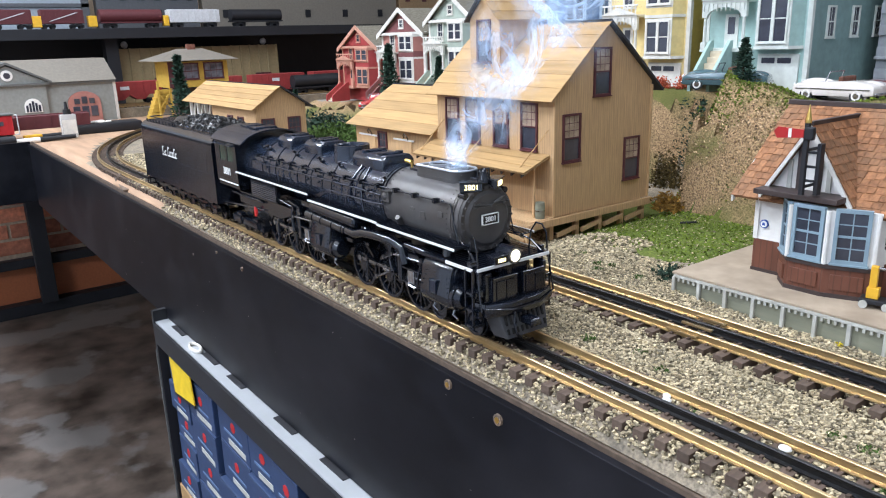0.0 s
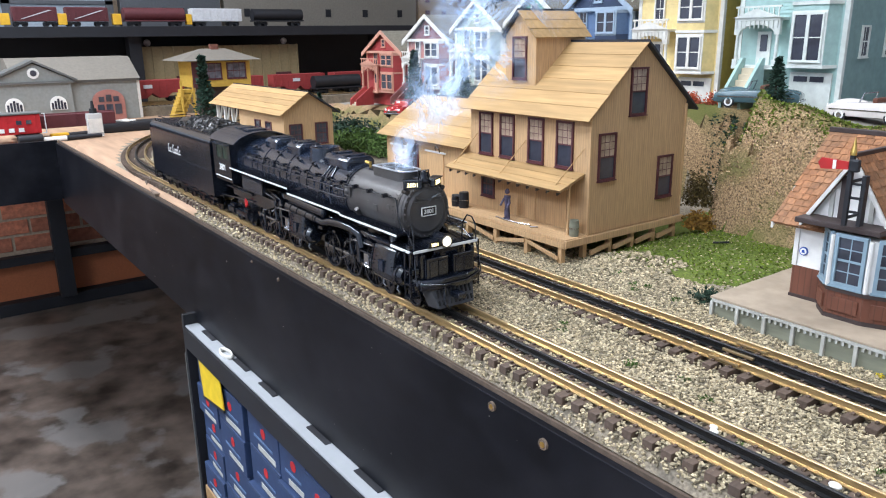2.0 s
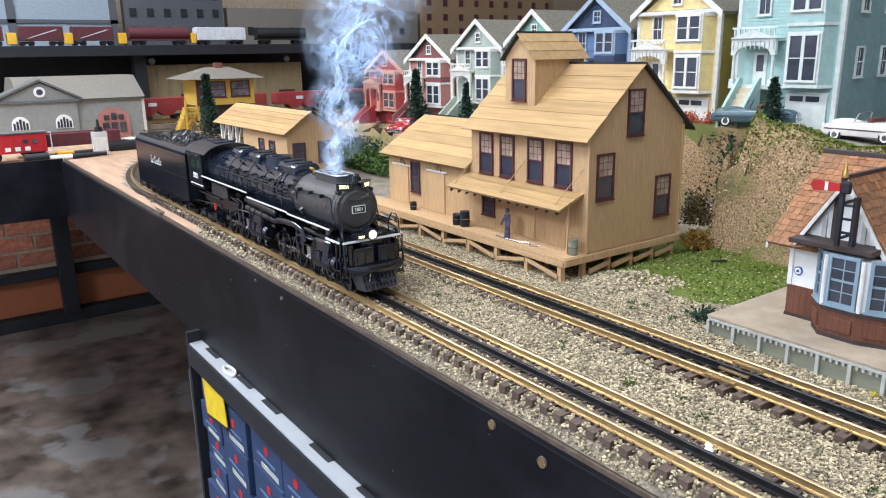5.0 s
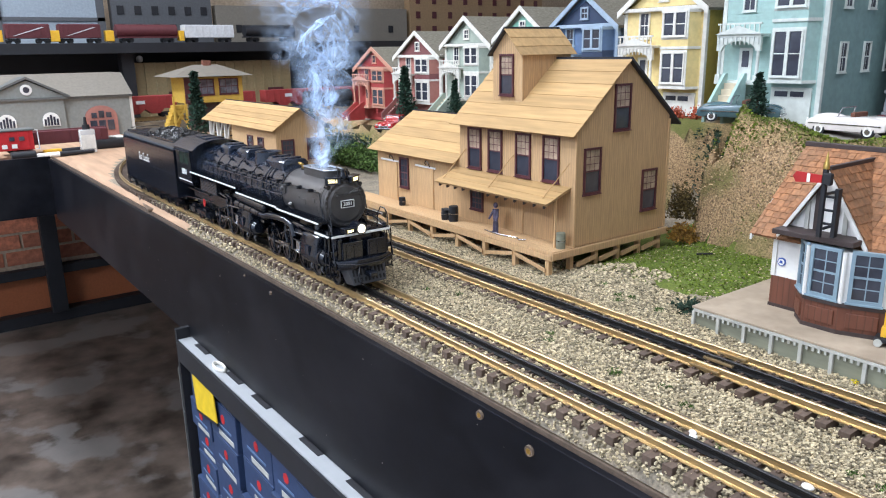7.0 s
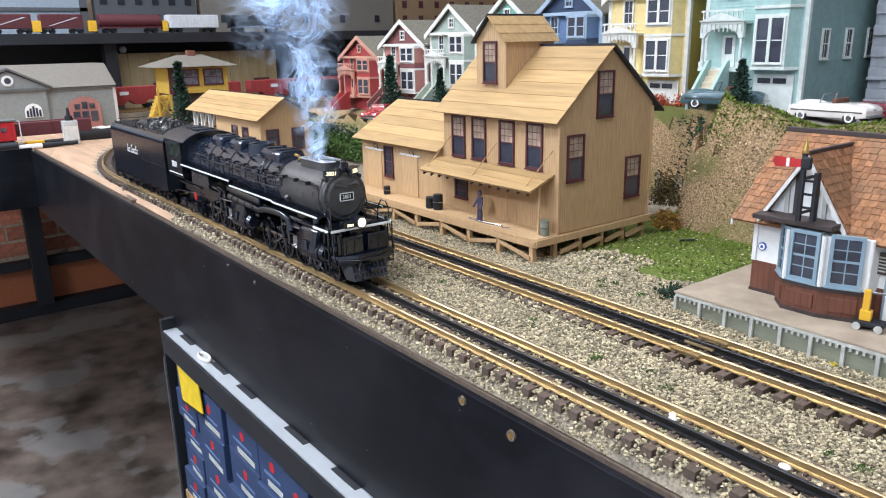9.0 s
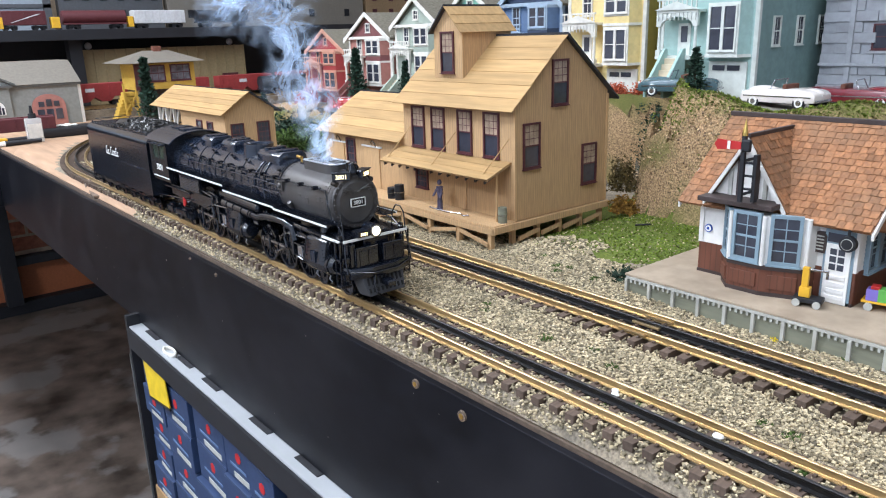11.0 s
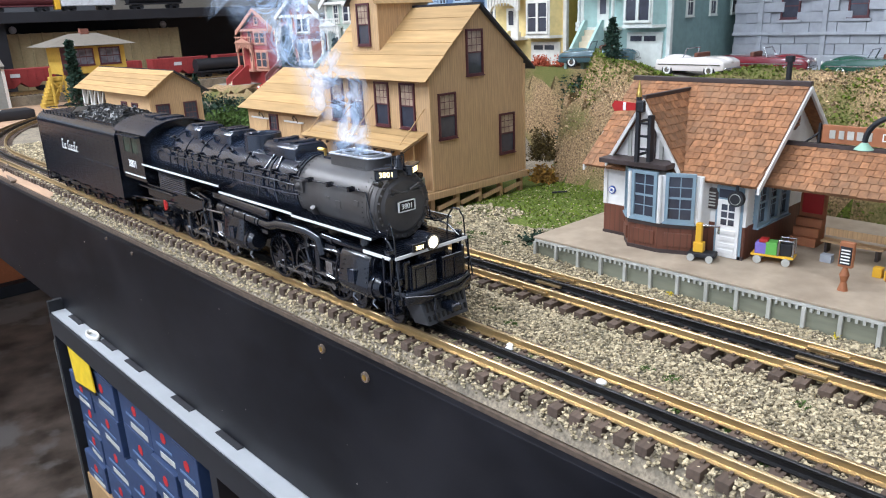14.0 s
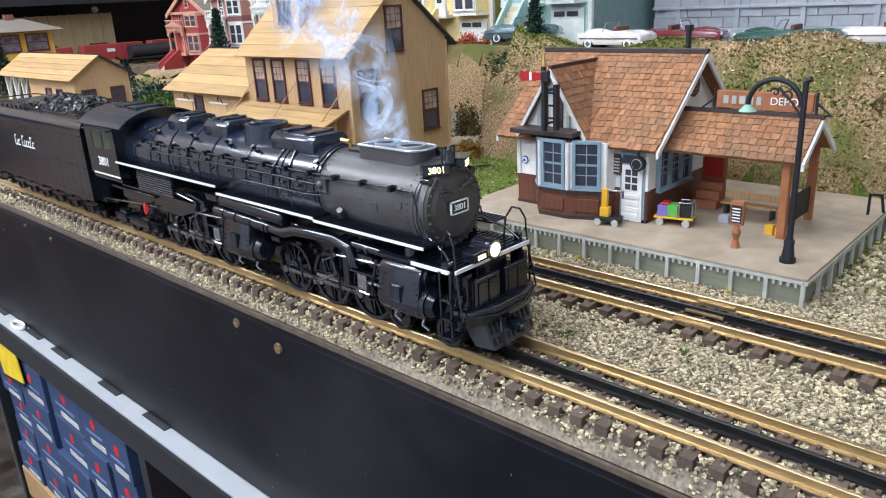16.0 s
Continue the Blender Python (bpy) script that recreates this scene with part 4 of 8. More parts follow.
    for k in range(16):
        part("tread", box(-0.030, 0.030, 0.003 + 0.0035 * k, 0.0042 + 0.0035 * k, 0.0527, 0.0533), "black", dk)
    e = box(-0.0315, 0.0315, -0.0010, 0.0, 0.0512, 0.0532)
    for side in (-1, 1):
        box(side * 0.033, side * 0.0338, 0.002, 0.030, 0.0512, 0.0532, 0, e)
    part("white_edge", e, "white", dk, "white painted edge")
    for side in (-1, 1):
        hr = pipe([(side * 0.0305, 0.0, 0.052), (side * 0.0305, 0.001, 0.066), (side * 0.0295, 0.004, 0.0715), (side * 0.0275, 0.008, 0.0725), (side * 0.0265, 0.012, 0.066), (side * 0.0265, 0.014, 0.052)], 0.0006, 6)
        pipe([(side * 0.0305, 0.0, 0.052), (side * 0.0318, -0.003, 0.036), (side * 0.0318, -0.005, 0.026)], 0.0006, 6, hr)
        part("grab_rail", hr, "black", dk, "bent grab rail")
        ladder = bmesh.new()
        for k in range(3):
            box(side * 0.026, side * 0.0345, 0.0, 0.009, 0.014 + 0.011 * k, 0.0155 + 0.011 * k, 0.0003, ladder)
        for yy in (0.0005, 0.0078):
            box(side * 0.0335, side * 0.0345, yy, yy + 0.0012, 0.013, 0.052, 0.0002, ladder)
            box(side * 0.026, side * 0.027, yy, yy + 0.0012, 0.013, 0.052, 0.0002, ladder)
        part("pilot_step", ladder, "black", loco, "black pilot steps")
        pump = cyl(0.0052, 0.0052, (side * 0.0135, 0.010, 0.034), (side * 0.0135, 0.010, 0.050), 16)
        cyl(0.0058, 0.0058, (side * 0.0135, 0.010, 0.041), (side * 0.0135, 0.010, 0.043), 16, pump)
        part("air_pump", pump, "black", loco, smooth=True)
        shield = box(side * 0.003, side * 0.0225, -0.006, -0.0035, 0.0285, 0.046, 0.0005)
        for k in range(2):
            box(side * (0.005 + 0.0085 * k), side * (0.0115 + 0.0085 * k), -0.0066, -0.0058, 0.031, 0.0435, 0.0002, shield)
        part("pump_shield", shield, "black", loco, "black pump shield panel")
    hl = cyl(0.0056, 0.0056, (0, 0.012, 0.0565), (0, -0.0005, 0.0565), 28)
    cyl(0.0061, 0.0061, (0, 0.001, 0.0565), (0, -0.0010, 0.0565), 28, hl)
    box(-0.005, 0.005, 0.002, 0.012, 0.048, 0.052, 0.0004, hl)
    head = part("headlight", hl, "black", loco, "black round headlight, lit", smooth=True)
    part("lens_rim", cyl(0.0052, 0.0052, (0, -0.0008, 0.0565), (0, -0.0016, 0.0565), 28), "steel", head, "bright lens rim", smooth=True)
    part("lens", ball(0.0040, (0, -0.0016, 0.0565), (1, 0.25, 1), seg=20), "lit", head, "glowing headlight lens", smooth=True)
    part("lit_number", merge(tapes("3801", 0.0036), None, pose(-0.0125, -0.0028, 0.0560, 90, 0, 0)), "litbox", part("number_box", box(-0.0185, -0.0068, -0.0025, 0.006, 0.0535, 0.0590, 0.0004), "black", head), "glowing numerals")
    pilot = bmesh.new()
    prism([(-0.031, 0.004), (-0.0285, -0.006), (-0.012, -0.012), (0.012, -0.012), (0.0285, -0.006), (0.031, 0.004)], "z", 0.021, 0.030, pilot, 0.0008)
    cat = prism([(-0.023, 0.004), (-0.0205, -0.0085), (0.0205, -0.0085), (0.023, 0.004)], "z", 0.006, 0.021, None, 0.0006)
    for v in cat.verts:
        if v.co.z < 0.012:
            v.co.y -= 0.0055
            v.co.x *= 0.86
    pt = part("pilot_beam", pilot, "black", loco, "black pilot beam", smooth=True)
    cc = part("cow_catcher", cat, "slot", loco, "black slatted cow catcher")
    # near-black bars on the plate stand for shade in its open slots
    for row, z0, z1 in ((0, 0.0085, 0.0125), (1, 0.0142, 0.0205)):
        for k in range(-4, 5):
            sl = box(k * 0.0040 - 0.0009, k * 0.0040 + 0.0009, -0.0005, 0.001, -(z1 - z0) / 2, (z1 - z0) / 2, 0.0004)
            zz = (z0 + z1) / 2
            part("slot", sl, "deep", cc, at=pose(0, -0.0088 - 0.0055 * (0.021 - zz) / 0.015, zz, -20, 0, 0))
    coup = box(-0.004, 0.004, -0.022, -0.009, 0.0135, 0.0185, 0.0012)
    part("coupler", coup, "black", loco, "black knuckle coupler")
    hose = pipe([(-0.010, -0.012, 0.023), (-0.014, -0.016, 0.017), (-0.013, -0.0175, 0.010), (-0.008, -0.016, 0.006)], 0.0009, 8)
    part("air_hose", hose, "black", loco)
    pipe_front = pipe([(-0.03, -0.006, 0.0275), (-0.012, -0.0135, 0.0255), (0.012, -0.0135, 0.0255), (0.03, -0.006, 0.0275)], 0.0006, 6)
    part("uncoupling_bar", pipe_front, "black", loco)
    # running gear
    engine_unit(loco, 0.040, (0.082, 0.121, 0.160))
    engine_unit(loco, 0.204, (0.246, 0.285, 0.324))
    for y in (0.018, 0.058):
        WHEELS.append((axle(loco, "pilot_wheelset", y, 0.0092, True), 0.0092, y, loco))
    for y in (0.362, 0.405):
        WHEELS.append((axle(loco, "trailing_wheelset", y, 0.0098, True), 0.0098, y, loco))
    return loco


def tender():
    t = thing("tender", "black tender with white lettering and a heap of coal", "tender")
    n = 6
    side = [(-0.0345, 0.024), (-0.0345, 0.088)] + [(-0.0345 + 0.012 * (1 - math.cos(a)), 0.088 + 0.0115 * math.sin(a)) for a in [math.pi / 2 * i / n for i in range(1, n + 1)]]
    prof = side + [(-x, z) for x, z in side[::-1]]
    body = prism(prof, "y", 0.0, 0.268)
    bd = part("body", body, "black", t, "tall black tender body with rounded shoulders", smooth=True)
    riv = bmesh.new()
    for s in (-1, 1):
        for k in range(18):
            y = 0.006 + 0.0151 * k
            for j in range(14):
                box(s * 0.0345, s * 0.0350, y - 0.0004, y + 0.0004, 0.028 + 0.0043 * j, 0.0288 + 0.0043 * j, 0, riv)
        for z in (0.0295, 0.056, 0.083):
            box(s * 0.0345, s * 0.0347, 0.002, 0.266, z, z + 0.0003, 0, riv)
        box(s * 0.0345, s * 0.0352, 0.002, 0.12, 0.0555, 0.0562, 0, riv)
    part("rivets", riv, "boiler", bd)
    part("coal_bunker", box(-0.026, 0.026, 0.012, 0.17, 0.096, 0.102, 0.001), "black", t)
    coal = pebbles("coal", "coal", 1500, lambda rng, k: (lambda x, y: np.stack([x, y, 0.1 + 0.011 * (1 - (x / 0.026) ** 2) * np.clip(np.minimum(y / 0.03, (0.175 - y) / 0.05), 0, 1)], 1))(rng.uniform(-0.025, 0.025, k), rng.uniform(0.006, 0.17, k)), 0.003, 0.0062, 0.9, 9, t)
    tagged(coal, "heaped shiny black coal", kind="stuff")
    part("coal_bed", prism([(-0.025, 0.1), (0.025, 0.1), (0.014, 0.109), (-0.014, 0.109)], "y", 0.02, 0.165), "coal", t)
    rail = pipe([(-0.022, 0.18, 0.1035), (-0.022, 0.262, 0.1035), (0.022, 0.262, 0.1035), (0.022, 0.18, 0.1035)], 0.0006, 6)
    for k in range(9):
        cyl(0.001, 0.001, (-0.0275, 0.15 + 0.0135 * k, 0.098), (-0.0275, 0.15 + 0.0135 * k, 0.1015), 6, rail)
        cyl(0.001, 0.001, (0.0275, 0.15 + 0.0135 * k, 0.098), (0.0275, 0.15 + 0.0135 * k, 0.1015), 6, rail)
    part("top_rail", rail, "black", t)
    for s in (-1, 1):
        part("lettering", merge(script_bars(), None, Matrix.Translation((s * 0.0349, 0.15, 0.0665)) @ pose(0, 0, 0, 90, 0, 90 * s) @ Matrix(((1, 0.25, 0, 0), (0, 1.3, 0, 0), (0, 0, 1, 0), (0, 0, 0, 1)))), "letter", bd, "white flowing script lettering")
        fr = box(s * 0.0225, s * 0.026, 0.012, 0.262, 0.0118, 0.0185, 0.0008)
        for k in range(7):
            y = 0.026 + 0.0372 * k
            cyl(0.0034, 0.0034, (s * 0.0225, y, 0.0105), (s * 0.0282, y, 0.0105), 12, fr)
            box(s * 0.0228, s * 0.0275, y + 0.008, y + 0.026, 0.0175, 0.0205, 0.0006, fr)
        part("truck_frame", fr, "black", t, smooth=True)
        st = bmesh.new()
        for k in range(2):
            box(s * 0.027, s * 0.0345, 0.258, 0.268, 0.012 + 0.008 * k, 0.0132 + 0.008 * k, 0.0002, st)
        box(s * 0.0335, s * 0.0345, 0.257, 0.2585, 0.012, 0.026, 0, st)
        box(s * 0.0335, s * 0.0345, 0.267, 0.2685, 0.012, 0.026, 0, st)
        part("step", st, "black", t)
    part("under_frame", box(-0.022, 0.022, 0.004, 0.264, 0.0195, 0.0242, 0.0006), "black", t)
    part("drawbar", box(-0.003, 0.003, -0.03, 0.01, 0.016, 0.02, 0.0005), "black", t)
    for k in range(7):
        y = 0.026 + 0.0372 * k
        WHEELS.append((axle(t, "tender_wheelset", y, 0.0094, True), 0.0094, y, t))
    return t


M["ringsteel"] = material("ring_steel", (0.6, 0.64, 0.7), 0.3, 0.6, 60, 0.1)
M["cabglass"] = material("cab_green_glass", (0.03, 0.055, 0.04), 0.15, 0, 50, 0.1)
# Black cow catcher plate, greyed for the light that falls on it.
M["slot"] = material("pilot_plate_lit_grey", (0.05, 0.052, 0.058), 0.3, 0, 50, 0.2)
# Near-black for the shade inside pilot slots and stack mouths, which are closed shapes.
M["deep"] = material("opening_shade", (0.0025, 0.0025, 0.003), 0.7, 0, 50, 0.2)
LOCO = locomotive()
TENDER = tender()
TENDER_GAP = 0.449


# ---- small building helpers ----
def grooved(m, pitch, depth, amount=0.35):
    """Adds fine upright board joints to a material."""
    nt = m.node_tree
    n, l = nt.nodes, nt.links
    p = n["Principled BSDF"]
    tc = n.new("ShaderNodeTexCoord")
    sep = n.new("ShaderNodeSeparateXYZ")
    l.new(tc.outputs["Object"], sep.inputs[0])
    add = n.new("ShaderNodeMath")
    l.new(sep.outputs[0], add.inputs[0])
    l.new(sep.outputs[1], add.inputs[1])
    fr = n.new("ShaderNodeMath")
    fr.operation = "PINGPONG"
    l.new(add.outputs[0], fr.inputs[0])
    fr.inputs[1].default_value = pitch / 2
    r = n.new("ShaderNodeMapRange")
    r.inputs["From Max"].default_value = pitch * 0.12
    r.inputs["To Min"].default_value = 1 - amount
    r.inputs["To Max"].default_value = 1.0
    l.new(fr.outputs[0], r.inputs["Value"])
    b = n.new("ShaderNodeBump")
    b.inputs["Strength"].default_value, b.inputs["Distance"].default_value = 0.7, depth
    l.new(r.outputs["Result"], b.inputs["Height"])
    l.new(b.outputs["Normal"], p.inputs["Normal"])
    src = p.inputs["Base Color"].links[0].from_socket
    mix = n.new("ShaderNodeMix")
    mix.data_type, mix.blend_type = "RGBA", "MULTIPLY"
    mix.inputs["Factor"].default_value = 1.0
    l.new(src, mix.inputs[6])
    l.new(r.outputs["Result"], mix.inputs[7])
    l.new(mix.outputs[2], p.inputs["Base Color"])
    return m


grooved(M["wood"], 0.0034, 0.0004, 0.22)
# Reflections are painted into these pale and tan pane colours.
M["pane_pale"] = material("pale_painted_reflection", (0.16, 0.17, 0.2), 0.1, 0, 40, 0.6)
M["pane_tan"] = material("tan_painted_reflection", (0.36, 0.27, 0.2), 0.12, 0, 90, 0.4)
grooved(M["wains"], 0.005, 0.0004)


def window(parent, at, w, h, mat="maroon", cols=2, rows=4, fw=0.0022, pane="pane", name="window", top_rows=None, depth=0.002):
    """A sash window: frame and glazing bars proud of the wall, a pane behind. Its foot's middle is at the pose; it looks along -y."""
    f = bmesh.new()
    for x0, x1, z0, z1 in ((-w / 2, -w / 2 + fw, 0, h), (w / 2 - fw, w / 2, 0, h), (-w / 2 + fw, w / 2 - fw, h - fw, h), (-w / 2 + fw, w / 2 - fw, 0, fw)):
        box(x0, x1, -depth, 0.0012, z0, z1, 0, f)
    box(-w / 2 - fw * 0.4, w / 2 + fw * 0.4, -depth * 1.5, 0.001, -fw * 0.5, 0, 0, f)
    b = fw * 0.32
    mid = h * 0.5
    bars = []
    if rows > 1:
        bars.append(box(-w / 2 + fw, w / 2 - fw, -depth * 0.5, 0.001, mid - b, mid + b))
    for k in range(1, cols):
        x = -w / 2 + fw + (w - 2 * fw) * k / cols
        bars.append(box(x - b / 2, x + b / 2, -depth * 0.3, 0.001, fw if top_rows is None else mid, h - fw))
    for k in range(1, rows):
        z = fw + (h - 2 * fw) * k / rows
        if abs(z - mid) > 0.001 and (top_rows is None or z > mid):
            bars.append(box(-w / 2 + fw, w / 2 - fw, -depth * 0.28, 0.001, z - b / 2, z + b / 2))
    ob = part(name, f, mat, parent, at=at)
    for bar in bars:
        part("glazing_bar", bar, mat, ob)
    if top_rows:
        # tan colour stands for bright wood mirrored in the upper sash
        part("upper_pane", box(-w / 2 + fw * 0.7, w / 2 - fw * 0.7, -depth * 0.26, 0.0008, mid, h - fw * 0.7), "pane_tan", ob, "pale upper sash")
    part("pane", box(-w / 2 + fw * 0.6, w / 2 - fw * 0.6, -depth * 0.22, 0.0008, fw * 0.6, h - fw * 0.6), pane, ob)
    return ob


def strips(parent, name, mat, a, b, up, rows, thick, over=0.25, jitter=0.0006, start=None):
    """Overlapping roof strips from an eave a-b upwards along the vector up; each strip is a part."""
    a, b, up = Vector(a), Vector(b), Vector(up)
    n = (b - a).cross(up).normalized()
    if n.z < 0:
        n = -n
    for k in range(rows):
        e0, e1 = k / rows, min(1.0, (k + 1 + over) / rows)
        j0, j1 = random.uniform(-jitter, jitter), random.uniform(-jitter, jitter)
        along = (b - a).normalized()
        bm = bmesh.new()
        lo = [a + up * e0 + n * thick * 0.9 - along * j0, b + up * e0 + n * thick * 0.9 + along * j1, b + up * e1 + n * 0.0002 + along * j1, a + up * e1 + n * 0.0002 - along * j0]
        vs = [bm.verts.new(p) for p in lo] + [bm.verts.new(p + n * thick) for p in lo]
        for q in ((0, 1, 2, 3), (7, 6, 5, 4), (0, 4, 5, 1), (1, 5, 6, 2), (2, 6, 7, 3), (3, 7, 4, 0)):
            bm.faces.new([vs[i] for i in q])
        part(name, bm, mat, parent)


def tiles(parent, name, mat, a, b, up, wide, high, thick, seed=1, clip=None):
    """Courses of small roof tiles, joined."""
    rng = np.random.default_rng(seed)
    a, b, up = np.array(a, float), np.array(b, float), np.array(up, float)
    along = (b - a) / np.linalg.norm(b - a)
    L, H = np.linalg.norm(b - a), np.linalg.norm(up)
    u = up / H
    n = np.cross(along, u)
    n = -n if n[2] < 0 else n
    verts, faces = [], []
    rows = int(round(H / high))
    for k in range(rows):
        x = -wide * 0.5 * (k % 2) - rng.uniform(0, wide * 0.3)
        while x < L:
            w = wide * rng.uniform(0.8, 1.2)
            x0, x1 = max(0, x), min(L, x + w - 0.0003)
            x += w
            if x1 - x0 < 0.001:
                continue
            if clip is not None and not clip(a + along * (x0 + x1) / 2 + u * (k + 0.5) * high):
                continue
            d = rng.uniform(0, high * 0.12)
            lift = thick * rng.uniform(0.8, 1.6)
            i = len(verts)
            for s, e, t in ((x0, k * high - d, 0), (x1, k * high - d, 0), (x1, min(H, (k + 1.15) * high), 0), (x0, min(H, (k + 1.15) * high), 0)):
                verts.append(a + along * s + u * e + n * (lift if e < k * high + high * 0.5 else 0.0003))
            for s, e, t in ((x0, k * high - d, 0), (x1, k * high - d, 0), (x1, min(H, (k + 1.15) * high), 0), (x0, min(H, (k + 1.15) * high), 0)):
                verts.append(a + along * s + u * e + n * ((lift if e < k * high + high * 0.5 else 0.0003) + thick))
            faces += [tuple(i + p for p in q) for q in ((0, 3, 2, 1), (4, 5, 6, 7), (0, 1, 5, 4), (1, 2, 6, 5), (2, 3, 7, 6), (3, 0, 4, 7))]
    me = bpy.data.meshes.new(name)
    me.from_pydata([tuple(v) for v in verts], [], [tuple(f) for f in faces])
    me.materials.append(M[mat])
    ob = new(name, me)
    ob.parent = parent
    return tagged(ob, kind="stuff")


def clapboard(x0, x1, z0, z1, pitch=0.0032, depth=0.0008):
    """Lapped boards as a wall skin in the XZ plane that looks along -y."""
    prof = [(0.001, z0)]
    z = z0
    while z < z1 - 1e-5:
        prof += [(-depth, z), (-0.0001, min(z1, z + pitch))]
        z += pitch
    prof += [(0.001, z1)]
    bm = bmesh.new()
    lo = [bm.verts.new((x0, y, zz)) for y, zz in prof]
    hi = [bm.verts.new((x1, y, zz)) for y, zz in prof]
    for i in range(len(prof) - 1):
        bm.faces.new((lo[i], hi[i], hi[i + 1], lo[i + 1]))
    return bm


LEFT, FRONT = -90, 0   # turns of walls that look towards -x and -y


# ---- wooden warehouse on its dock ----
def warehouse():
    w = thing("warehouse", "unpainted basswood warehouse model with maroon windows on a post dock", "building")
    x0, x1, xr, y0, y1, z0, ze, zr = 0.238, 0.388, 0.312, 0.306, 0.502, 0.013, 0.139, 0.205
    body = prism([(x0, z0), (x1, z0), (x1, ze + 0.004), (xr, zr), (x0, ze)], "y", y0, y1)
    part("wall", body, "wood", w, "scribed bare wood walls")
    for xx in (x0, x1):
        part("corner_board", box(xx - 0.0015, xx + 0.0015, y0 - 0.0012, y0 + 0.002, z0, ze), "wood", w)
    # main roof
    s = (zr - ze) / (xr - x0)
    strips(w, "roof_strip", "roofwood", (x0 - 0.010, y1 + 0.008, ze - 0.010 * s), (x0 - 0.010, y0 - 0.006, ze - 0.010 * s), (xr - x0 + 0.010, 0, zr - ze + 0.010 * s), 6, 0.0009)
    s2 = (zr - ze - 0.004) / (x1 - xr)
    part("back_roof", prism([(xr, zr), (x1 + 0.014, ze + 0.004 - 0.014 * s2), (x1 + 0.014, ze + 0.0065 - 0.014 * s2), (xr, zr + 0.0035)], "y", y0 - 0.006, y1 + 0.008), "tarp", w, "dark papered back roof")
    # dormer tower
    dx0, dx1, dy0, dy1, dz0, dze, dzr = 0.259, 0.336, 0.412, 0.463, 0.150, 0.214, 0.240
    part("dormer", prism([(dy0, dz0), (dy1, dz0), (dy1, dze), ((dy0 + dy1) / 2, dzr), (dy0, dze)], "x", dx0, dx1), "wood", w, "scribed wood dormer")
    ym = (dy0 + dy1) / 2
    k = (dzr - dze) / (ym - dy0)
    strips(w, "roof_strip", "roofwood", (dx0 - 0.006, dy0 - 0.0035, dze - 0.0035 * k), (dx1 + 0.006, dy0 - 0.0035, dze - 0.0035 * k), (0, ym - dy0 + 0.0035, dzr - dze + 0.0035 * k), 3, 0.0009)
    part("dormer_roof", prism([(ym, dzr), (dy1 + 0.0035, dze - 0.0035 * k), (dy1 + 0.0035, dze - 0.0035 * k + 0.002), (ym, dzr + 0.003)], "x", dx0 - 0.006, dx1 + 0.006), "tarp", w)
    window(w, pose(dx0, 0.438, 0.166, 0, 0, LEFT), 0.024, 0.047, cols=3, rows=6, top_rows=3)
    # windows of the front, the gable and the lower storey
    for y in (0.472, 0.434, 0.386, 0.342):
        window(w, pose(x0, y, 0.079, 0, 0, LEFT), 0.025, 0.049, cols=3, rows=6, top_rows=3)
    window(w, pose(x0, 0.468, 0.028, 0, 0, LEFT), 0.024, 0.030, cols=3, rows=4)
    for x, z, h in ((0.262, 0.068, 0.049), (0.306, 0.132, 0.049), (0.357, 0.038, 0.047)):
        window(w, pose(x, y0, z, 0, 0, FRONT), 0.026, h, cols=3, rows=6, top_rows=3)
    # low wing
    wx1, wy1, wze, wzr = 0.380, 0.698, 0.0870, 0.131
    part("wing", prism([(x0, z0), (wx1, z0), (wx1, wze), (0.31, wzr), (x0, wze)], "y", y1, wy1), "wood", w, "low scribed wood wing")
    s = (wzr - wze) / (0.31 - x0)
    strips(w, "roof_strip", "roofwood", (x0 - 0.010, wy1 + 0.010, wze - 0.010 * s), (x0 - 0.010, y1 + 0.001, wze - 0.010 * s), (0.31 - x0 + 0.010, 0, wzr - wze + 0.010 * s), 5, 0.0009)
    part("back_roof", prism([(0.31, wzr), (wx1 + 0.01, wze - 0.006), (wx1 + 0.01, wze - 0.003), (0.31, wzr + 0.003)], "y", y1 + 0.001, wy1 + 0.010), "tarp", w)
    window(w, pose(x0, 0.628, 0.034, 0, 0, LEFT), 0.022, 0.042, cols=2, rows=4)
    for y in (0.664, 0.577):
        d = box(-0.018, 0.018, -0.0014, 0, 0, 0.055)
        door = part("sliding_door", d, "wood", w, "plank sliding door on a rail", at=pose(x0, y, z0 + 0.001, 0, 0, LEFT))
        part("door_rail", box(-0.022, 0.024, -0.0024, -0.0006, 0.054, 0.0562), "clap", door)
        hook = pipe([(0.012, -0.002, 0.0555), (0.013, -0.005, 0.061), (0.009, -0.006, 0.064), (0.005, -0.005, 0.061), (0.006, -0.004, 0.058)], 0.0007, 6)
        part("hanger", hook, "black", door)
    for y, a in ((0.400, 1), (0.351, 1)):
        part("lower_door", box(-0.015, 0.015, -0.0012, 0, 0, 0.048), "wood", w, at=pose(x0, y, z0 + 0.001, 0, 0, LEFT))
    # canopy over the dock
    can = part("canopy_deck", prism([(0.203, 0.0610), (x0, 0.0745), (x0, 0.0757), (0.203, 0.0622)], "y", 0.312, 0.506), "wood", w)
    strips(can, "canopy_strip", "roofwood", (0.2015, 0.507, 0.0622), (0.2015, 0.311, 0.0622), (x0 - 0.2015, 0, 0.0138), 3, 0.0008)
    for k in range(13):
        y = 0.318 + 0.0152 * k
        part("rafter", prism([(0.204, 0.0575), (x0, 0.0715), (x0, 0.0742), (0.204, 0.0608)], "y", y - 0.001, y + 0.001), "darkwood", can)
